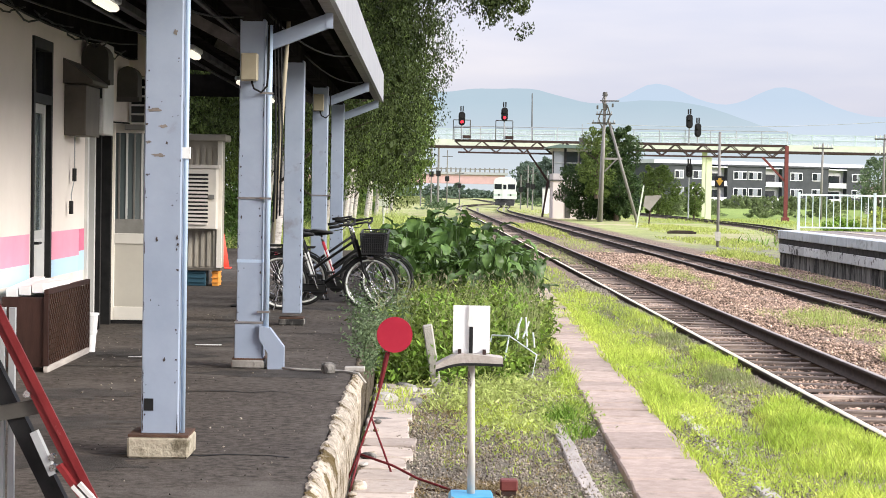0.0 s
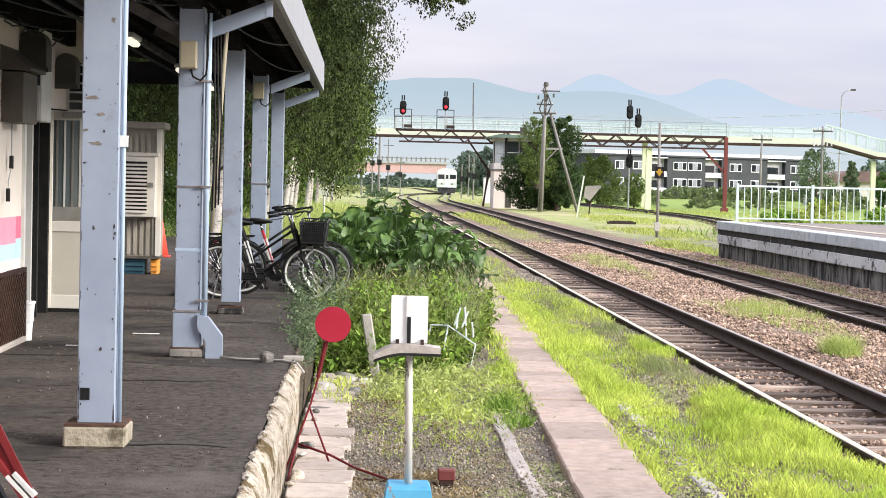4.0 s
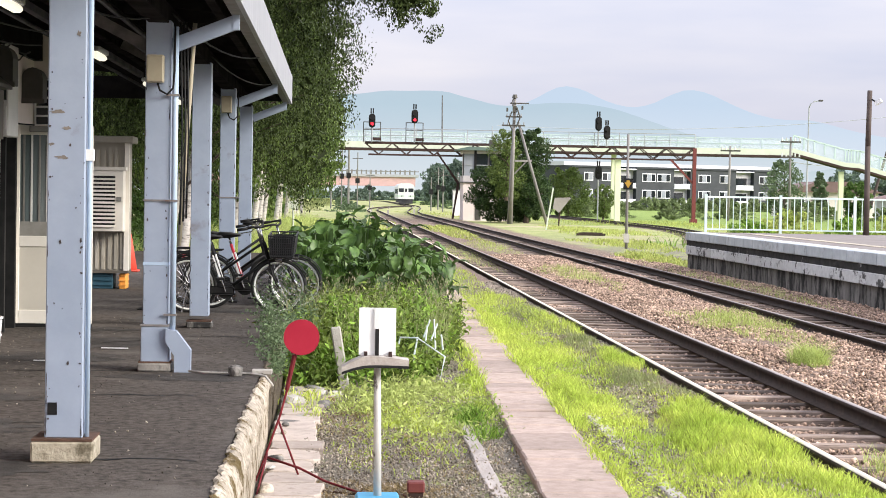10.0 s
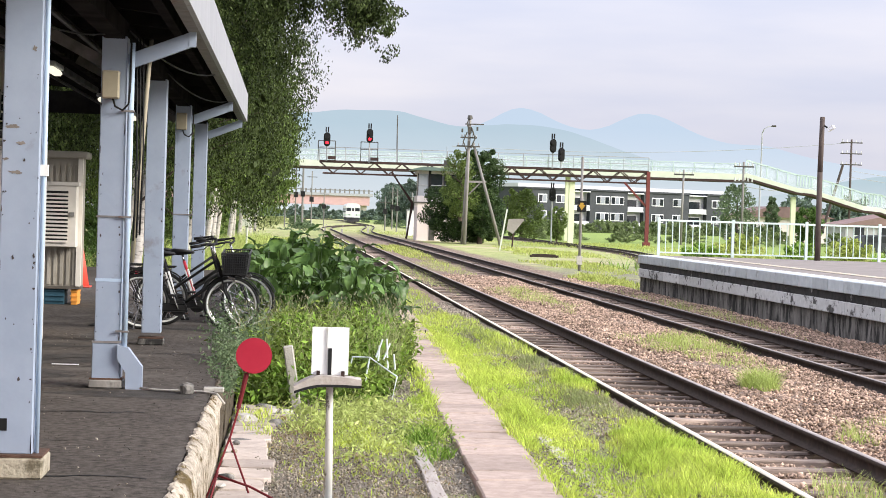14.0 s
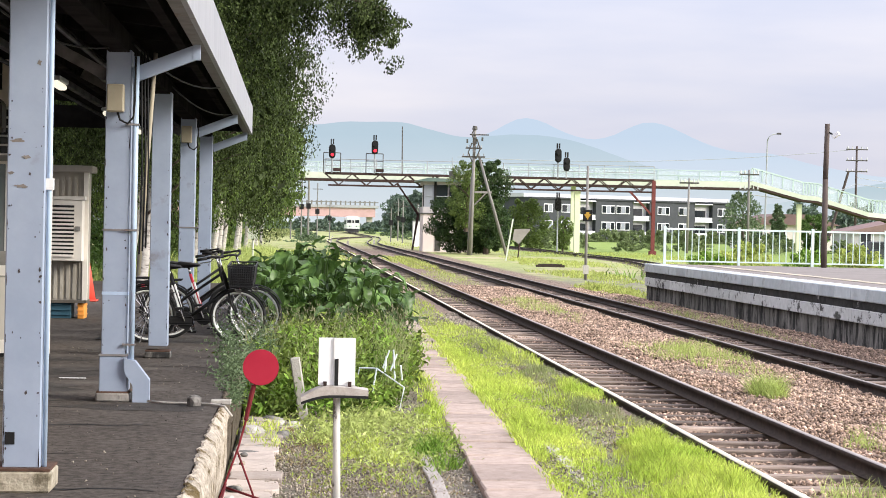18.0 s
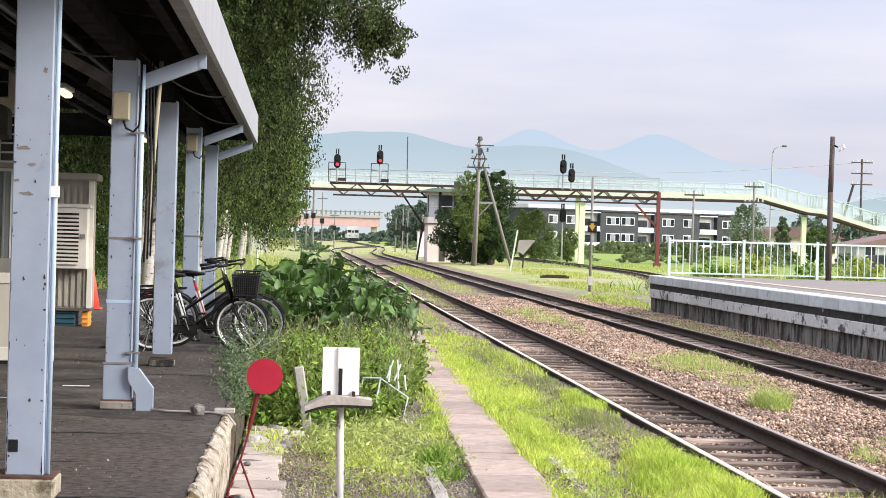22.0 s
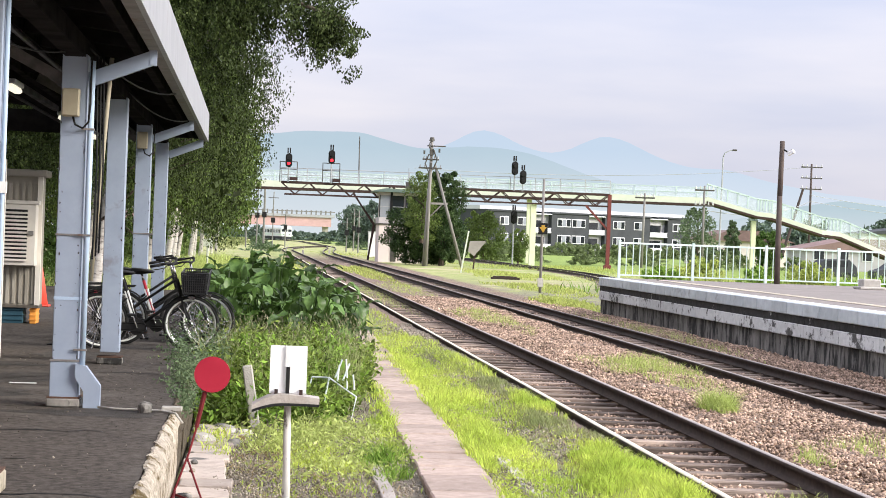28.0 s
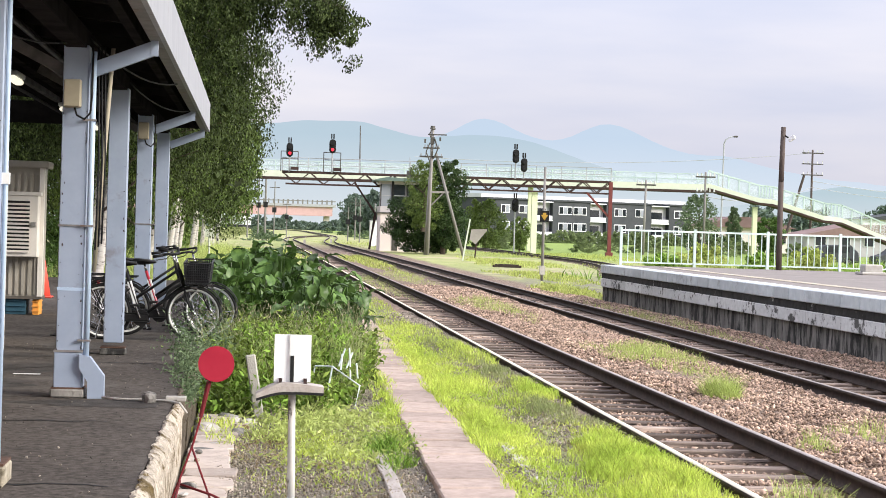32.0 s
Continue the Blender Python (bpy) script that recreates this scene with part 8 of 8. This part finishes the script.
def weed_bed():
    """Mixed weeds in front of the big leaves: leafy stems, yellowing in places."""
    rg = np.random.default_rng(21)
    cs, cg, cy_ = [], [], []
    for k in range(1500):
        x, y = rg.uniform(-0.85, 1.75), rg.uniform(18.3, 25.5)
        if x > 1.0 + 0.1 * (y - 18.3) or (x < -0.5 and y < 19.2):
            continue
        front = min(1.0, 0.55 + (y - 18.3) * 0.5)
        if noise.noise((x * 2.4, y * 1.3, 9)) < -0.22:
            continue
        h = rg.uniform(0.3, 0.98) * front * (0.68 if x < -0.2 else 0.9 if x < 1.0 else 0.7)
        m = 38
        s = rg.uniform(0.05, 1, m)[:, None] ** 0.7
        bend = rg.normal(0, 0.14, 2)
        p = np.concatenate([x + bend[0] * s + rg.normal(0, 0.075, (m, 1)), y + bend[1] * s + rg.normal(0, 0.07, (m, 1)), -0.52 + h * s + rg.normal(0, 0.02, (m, 1))], 1)
        g = noise.noise((x * 1.7, y * 0.6, 4))
        (cg if x < -0.35 + 0.4 * g else cy_ if g > 0.25 or (y < 20 and rg.uniform() < 0.45) else cs).append(p)
    for nm, c, sz, m, lab in (("leafy_weeds", cs, 0.078, M_WEED_G, "leafy green weeds beside the platform"), ("grey_weeds", cg, 0.045, M_GREY_LEAF, "grey-green mugwort overhanging the platform"), ("yellow_weeds", cy_, 0.075, M_WEED, "yellowing weeds among green ones")):
        if c:
            tagged(new(nm, leaves_mesh(nm, np.concatenate(c), sz, rg, m, 0.42)), lab, "weeds", kind="stuff")
    n = 1300
    x, y = rg.uniform(-0.5, 1.6, n), rg.uniform(19.2, 24, n)
    k = x < 1.0 + 0.1 * (y - 18.0)
    x, y = x[k], y[k]
    tagged(new("weed_stalks", blades("weed_stalks", x, y, np.full(len(x), -0.3), rg.uniform(0.35, 0.78, len(x)), np.full(len(x), 0.008), rg, M_DRY_STALK)), "thin dry grass stalks among weeds", "weeds", kind="stuff")
    n = 1500
    x, y = rg.uniform(-0.6, 1.6, n), rg.uniform(20.3, 24.5, n)
    k = x < 1.0 + 0.1 * (y - 18.0)
    x, y = x[k], y[k]
    tagged(new("seed_heads", leaves_mesh("seed_heads", np.stack([x, y, rg.uniform(0.1, 0.45, len(x))], 1), 0.05, rg, M_SEED, 0.22, True)), "greyish brown seed heads above the weeds", "weeds", kind="stuff")
    # leaves that overhang the broken platform edge
    n = 5200
    y = 15.2 + 4.6 * rg.uniform(0, 1, n) ** 0.7
    x = -0.5 + rg.normal(0, 0.1, n) * (0.4 + 0.25 * (y - 15))
    g = np.array([noise.noise((a * 3, b * 1.6, 8)) for a, b in zip(x, y)])
    z = -0.12 + 0.05 * (y - 15) + np.abs(rg.normal(0, 0.1, n)) * (0.4 + 0.3 * (y - 15))
    k = g > rg.uniform(-0.3, 0.2, n)
    tagged(new("edge_weeds", leaves_mesh("edge_weeds", np.stack([x, y, z], 1)[k], 0.045, rg, M_GREY_LEAF, 0.4)), "grey-green weeds spilling over the broken platform edge", "weeds", kind="stuff")
    # low leafy weeds on the ground before them
    n = 10000
    x, y = rg.normal(0.75, 0.42, n), 18.4 - np.abs(rg.normal(0, 1.8, n))
    k = (x > -0.3) & (x < 1.55) & (y > 13.8)
    x, y = x[k], y[k]
    tuft = np.sin(x * 6 + y) * np.sin(y * 3.3 + x * 2)
    k = rg.uniform(-0.6, 1, len(x)) < tuft + 0.2
    c = np.stack([x, y, -0.5 + np.abs(rg.normal(0, 0.07, len(x)))], 1)[k]
    tagged(new("ground_weeds", leaves_mesh("ground_weeds", c, 0.055, rg, M_WEED_Y, 0.35)), "low bright weeds on the gravel", "weeds", kind="stuff")


M_SEED = leaf_mat("seed_head", (0.17, 0.165, 0.1), (0.33, 0.31, 0.2), vary=0.3, through_light=0.2)


def verge_leaves():
    """Small clover-like leaves among the grass beside the walkway."""
    rg = np.random.default_rng(61)
    n = 15000
    y = 9.5 + 22 * rg.uniform(0, 1, n) ** 1.4
    x = 1.98 + (y - 11.5) * 0.022 + np.abs(rg.normal(0, 0.42, n))
    g = np.array([noise.noise((a * 2.2, b * 1.1, 3)) for a, b in zip(x, y)])
    k = (rg.uniform(-0.5, 0.4, n) < g) & (x < 3.5)
    x, y = x[k], y[k]
    z = -0.505 + 0.07 * np.clip((x - 2.6) / 0.5, 0, 1) + np.abs(rg.normal(0, 0.045, len(x)))
    tagged(new("verge_leaves", leaves_mesh("verge_leaves", np.stack([x, y, z], 1), 0.032, rg, M_GRASS, 0.4)), "small bright leaves among the verge grass", "weeds", kind="stuff")


verge_leaves()
M_WEED_G = leaf_mat("deep_weed_leaf", (0.06, 0.105, 0.022), (0.29, 0.37, 0.08), vary=0.6, through_light=0.2)
weed_bed()


def big_leaf(k):
    """A drooping oval blade with a raised midrib on a stalk."""
    rnd = random.Random(k)
    bm = bmesh.new()
    ln, wd = rnd.uniform(0.34, 0.46), rnd.uniform(0.23, 0.32)
    rows = []
    n = 8
    for i in range(n + 1):
        s = i / n
        w = wd * math.sin(math.pi * min(1, s * 0.93 + 0.06)) ** 0.75
        x = ln * s
        z = 0.10 * s - 0.28 * s * s * rnd.uniform(0.8, 1.2)
        row = []
        for j in (-1, -0.5, 0, 0.5, 1):
            ruff = 0.018 * math.sin(s * 17 + j * 4 + k)
            row.append(bm.verts.new((x, j * w / 2, z + abs(j) * 0.045 + ruff * abs(j))))
        rows.append(row)
    for i in range(n):
        for j in range(4):
            bm.faces.new((rows[i][j], rows[i][j + 1], rows[i + 1][j + 1], rows[i + 1][j]))
    return finish(bm, "leaf", M_BIGLEAF, True)


M_BIGLEAF = mat("broad_glossy_leaf", (0.035, 0.08, 0.018), (0.135, 0.225, 0.055), scale=4, rough=0.4, bump=0.25, vary=0.6, spec=0.35)


def leaf_light(m):
    n, l = m.node_tree.nodes, m.node_tree.links
    p, out = n["Principled BSDF"], n["Material Output"]
    tr, ad = n.new("ShaderNodeBsdfTranslucent"), n.new("ShaderNodeMixShader")
    l.new(p.inputs["Base Color"].links[0].from_socket, tr.inputs["Color"])
    ad.inputs["Fac"].default_value = 0.28
    l.new(p.outputs["BSDF"], ad.inputs[1])
    l.new(tr.outputs["BSDF"], ad.inputs[2])
    l.new(ad.outputs["Shader"], out.inputs["Surface"])


leaf_light(M_BIGLEAF)


def big_leaf_plants():
    rnd = random.Random(77)
    mes = [big_leaf(k) for k in range(6)]
    spots = []
    while len(spots) < 40:
        x, y = rnd.uniform(-0.45, 2.0), rnd.uniform(23.4, 32.0)
        if x > 0.75 + 0.13 * (y - 22) or x < -0.45:
            continue
        if all((x - a) ** 2 + ((y - b) * 0.6) ** 2 > 0.1 for a, b in spots):
            spots.append((x, y))
    for x, y in spots:
        t = thing("broad_leaved_plant", (x, y, -0.5), "clump of big drooping glossy green leaves on stalks", "plant", "broad-leaved plants")
        tall = rnd.uniform(1.15, 1.6) * (1.0 - 0.32 * max(0, x - 0.6))
        bm = bmesh.new()
        for k in range(46):
            a = rnd.uniform(0, 2 * math.pi)
            h = tall * rnd.uniform(0.3, 1.05)
            r = rnd.uniform(0.05, 0.34)
            p = Vector((x + r * math.cos(a), y + r * math.sin(a), -0.5 + h))
            tapered(bm, [(x, y, -0.52), (x + r * 0.4 * math.cos(a), y + r * 0.4 * math.sin(a), -0.5 + h * 0.6), p], 0.012, 0.007, 5)
            ob = new("leaf", mes[rnd.randrange(6)])
            ob.parent = t
            s = rnd.uniform(0.42, 0.78)
            ob.matrix_basis = Matrix.Translation(p - t.location) @ pose(0, 0, 0, 0, rnd.uniform(15, 70) if rnd.random() < 0.6 else rnd.uniform(-65, -5), math.degrees(a) + rnd.uniform(-30, 30)) @ Matrix.Diagonal((s, s, s, 1))
        part("stem", bm, M_BIGLEAF, t)


big_leaf_plants()


# ---- loose stone ----
def stones(name, n, xr, yr, size, z, seed, material, label, skip=None, power=1.6, low=None, flat=1.0):
    rg = np.random.default_rng(seed)
    y = yr[0] + (yr[1] - yr[0]) * rg.uniform(0, 1, n) ** power
    x = rg.uniform(xr[0], xr[1], n)
    if skip is not None:
        k = ~skip(x, y, rg)
        x, y = x[k], y[k]
    n = len(x)
    s = size * rg.uniform(0.55, 1.35, n) * (1 + np.maximum(0, y - 25) * 0.015)
    octa = np.array([[1, 0, 0], [-1, 0, 0], [0, 1, 0], [0, -1, 0], [0, 0, 1], [0, 0, -1]], float)
    v = octa[None] * rg.uniform(0.5, 1.0, (n, 6, 1)) * s[:, None, None] * np.array([0.8, 0.6, 0.45]) + rg.normal(0, 0.12, (n, 6, 3)) * s[:, None, None]
    v = np.einsum("nij,nkj->nki", rot_batch(n, rg), v)
    v[:, :, 2] *= flat
    zz = z + rg.uniform(-0.02, 0.02, n) + 0.015 * np.sin(x * 3 + y)
    if low is not None:
        zz -= low(x, y)
    v = v + np.stack([x, y, zz], 1)[:, None, :]
    tri = np.array([[0, 2, 4], [2, 1, 4], [1, 3, 4], [3, 0, 4], [2, 0, 5], [1, 2, 5], [3, 1, 5], [0, 3, 5]])
    f = (np.arange(n)[:, None, None] * 6 + tri[None]).reshape(-1, 3)
    ob = new(name, np_mesh(name, v.reshape(-1, 3), f, material))
    return tagged(ob, label, "stones", kind="stuff")


def off_rail(x, y, rg):
    r = np.zeros(len(x), bool)
    for c in (TRACK_1, 7.75):
        for s in (-0.566, 0.566):
            r |= np.abs(x - c - s) < 0.075
        on_sleeper = (np.abs(x - c) < 0.56) & (np.abs((y - 6.3) / 0.61 - np.round((y - 6.3) / 0.61)) < 0.17)
        r |= on_sleeper
    return r


def bed(x, y):
    """The bed lies lower between the sleepers' ends."""
    d = np.minimum(np.abs(x - TRACK_1), np.abs(x - 7.75))
    return np.where(d < 0.56, 0.052, np.where(d < 0.7, -0.03, -0.055))


stones("ballast_stones", 190000, (3.45, 9.85), (9, 60), 0.044, -0.535, 31, M_BALLAST, "brown and pinkish broken ballast stones", off_rail, 1.6, bed, 0.8)
M_GRIT = mat("grey_gravel_stone", (0.13, 0.111, 0.09), (0.42, 0.365, 0.3), scale=3, rough=0.9, bump=0.1, vary=0.5, island=True)
stones("verge_stones", 30000, (2.5, 3.52), (9, 40), 0.026, -0.437, 34, M_GRIT, "grey and brown gravel banked against the rail", None, 1.3, lambda x, y: 0.075 * np.clip((3.1 - x) / 0.5, 0, 1))
stones("gravel_stones", 52000, (-0.2, 2.7), (8.5, 24), 0.018, -0.492, 32, M_GRIT, "grey gravel between the platform and the track", lambda x, y, rg: np.abs(x - 1.66 - (y - 11.5) * 0.0235) < 0.295, 1.3)
stones("platform_chips", 420, (-3.0, -0.62), (7.5, 21), 0.013, 0.003, 35, M_GRIT, "pale chips of stone scattered on the asphalt", None, 1.2)
stones("platform_grit", 900, (-3.0, -0.65), (7.0, 20), 0.008, 0.003, 33, M_ASPHALT_2, "fine dark grit scattered on the asphalt", None, 1.2)


# ---- train ----
def train():
    root = thing("diesel_railcar", (9.9, 235, RAIL_Z), "cream white diesel railcar with dark windows and a green band", "train")
    x, y, z = 9.9, 235.0, RAIL_Z
    L, W, H = 20.0, 1.42, 3.75
    bm = bmesh.new()
    prism(bm, [(x - W, z + 0.95), (x + W, z + 0.95), (x + W, z + 3.2), (x + W * 0.85, z + 3.55), (x + W * 0.5, z + H), (x - W * 0.5, z + H), (x - W * 0.85, z + 3.55), (x - W, z + 3.2)], y, y + L)
    part("body", bm, M_TRAIN_WHITE, root)
    part("underframe", bx(x - 1.2, x + 1.2, y + 0.3, y + L - 0.3, z + 0.3, z + 0.95), M_TRAIN_DARK, root)
    for sx in (-0.85, 0.85):
        part("front_window", bx(x + sx - 0.45, x + sx + 0.45, y - 0.02, y + 0.05, z + 2.2, z + 2.85), M_DARKGLASS, root)
    part("gangway_door", bx(x - 0.3, x + 0.3, y - 0.05, y + 0.05, z + 1.0, z + 3.1), M_TRAIN_WHITE, root)
    part("gangway_window", bx(x - 0.2, x + 0.2, y - 0.07, y - 0.04, z + 2.2, z + 2.8), M_DARKGLASS, root)
    part("front_band", bx(x - W, x + W, y - 0.015, y + 0.05, z + 1.35, z + 1.6), M_TRAIN_GREEN, root)
    for s in (-1, 1):
        part("side_band", bx(x + s * W - 0.01, x + s * W + 0.01, y + 0.02, y + L, z + 1.35, z + 1.6), M_TRAIN_GREEN, root)
        for k in range(10):
            part("side_window", bx(x + s * W - 0.02, x + s * W + 0.02, y + 1.5 + k * 1.8, y + 2.7 + k * 1.8, z + 1.9, z + 2.75), M_DARKGLASS, root)
        part("headlamp", tb((x + s * 0.75, y - 0.03, z + 1.47), (x + s * 0.75, y + 0.03, z + 1.47), 0.12, n=12), M_BLACK, root)
    for yy in (y + 2.0, y + 4.1, y + L - 4.1, y + L - 2.0):
        for s in (-1, 1):
            part("wheel", tb((x + s * 0.5, yy, z + 0.43), (x + s * 0.62, yy, z + 0.43), 0.43, n=16), M_TRAIN_DARK, root)
    part("snow_plough", bx(x - 1.2, x + 1.2, y - 0.1, y + 0.4, z + 0.12, z + 0.8), M_TRAIN_DARK, root)
    part("coupler", bx(x - 0.15, x + 0.15, y - 0.5, y + 0.1, z + 0.7, z + 0.95), M_TRAIN_DARK, root)
    return root


TRAIN = train()


# ---- what moves ----
def motions():
    rows = []
    for k in range(0, 33):
        t = float(k)
        y = 235.0 + 9.3 * t - 0.005 * t * t
        x = track_2(y)
        ahead = track_2(y + 10)
        turn = math.degrees(math.atan2(-(ahead - x), 10))
        rows.append((t, pose(x, y, RAIL_Z, 0, 0, turn)))
    walk(TRAIN, rows)


motions()
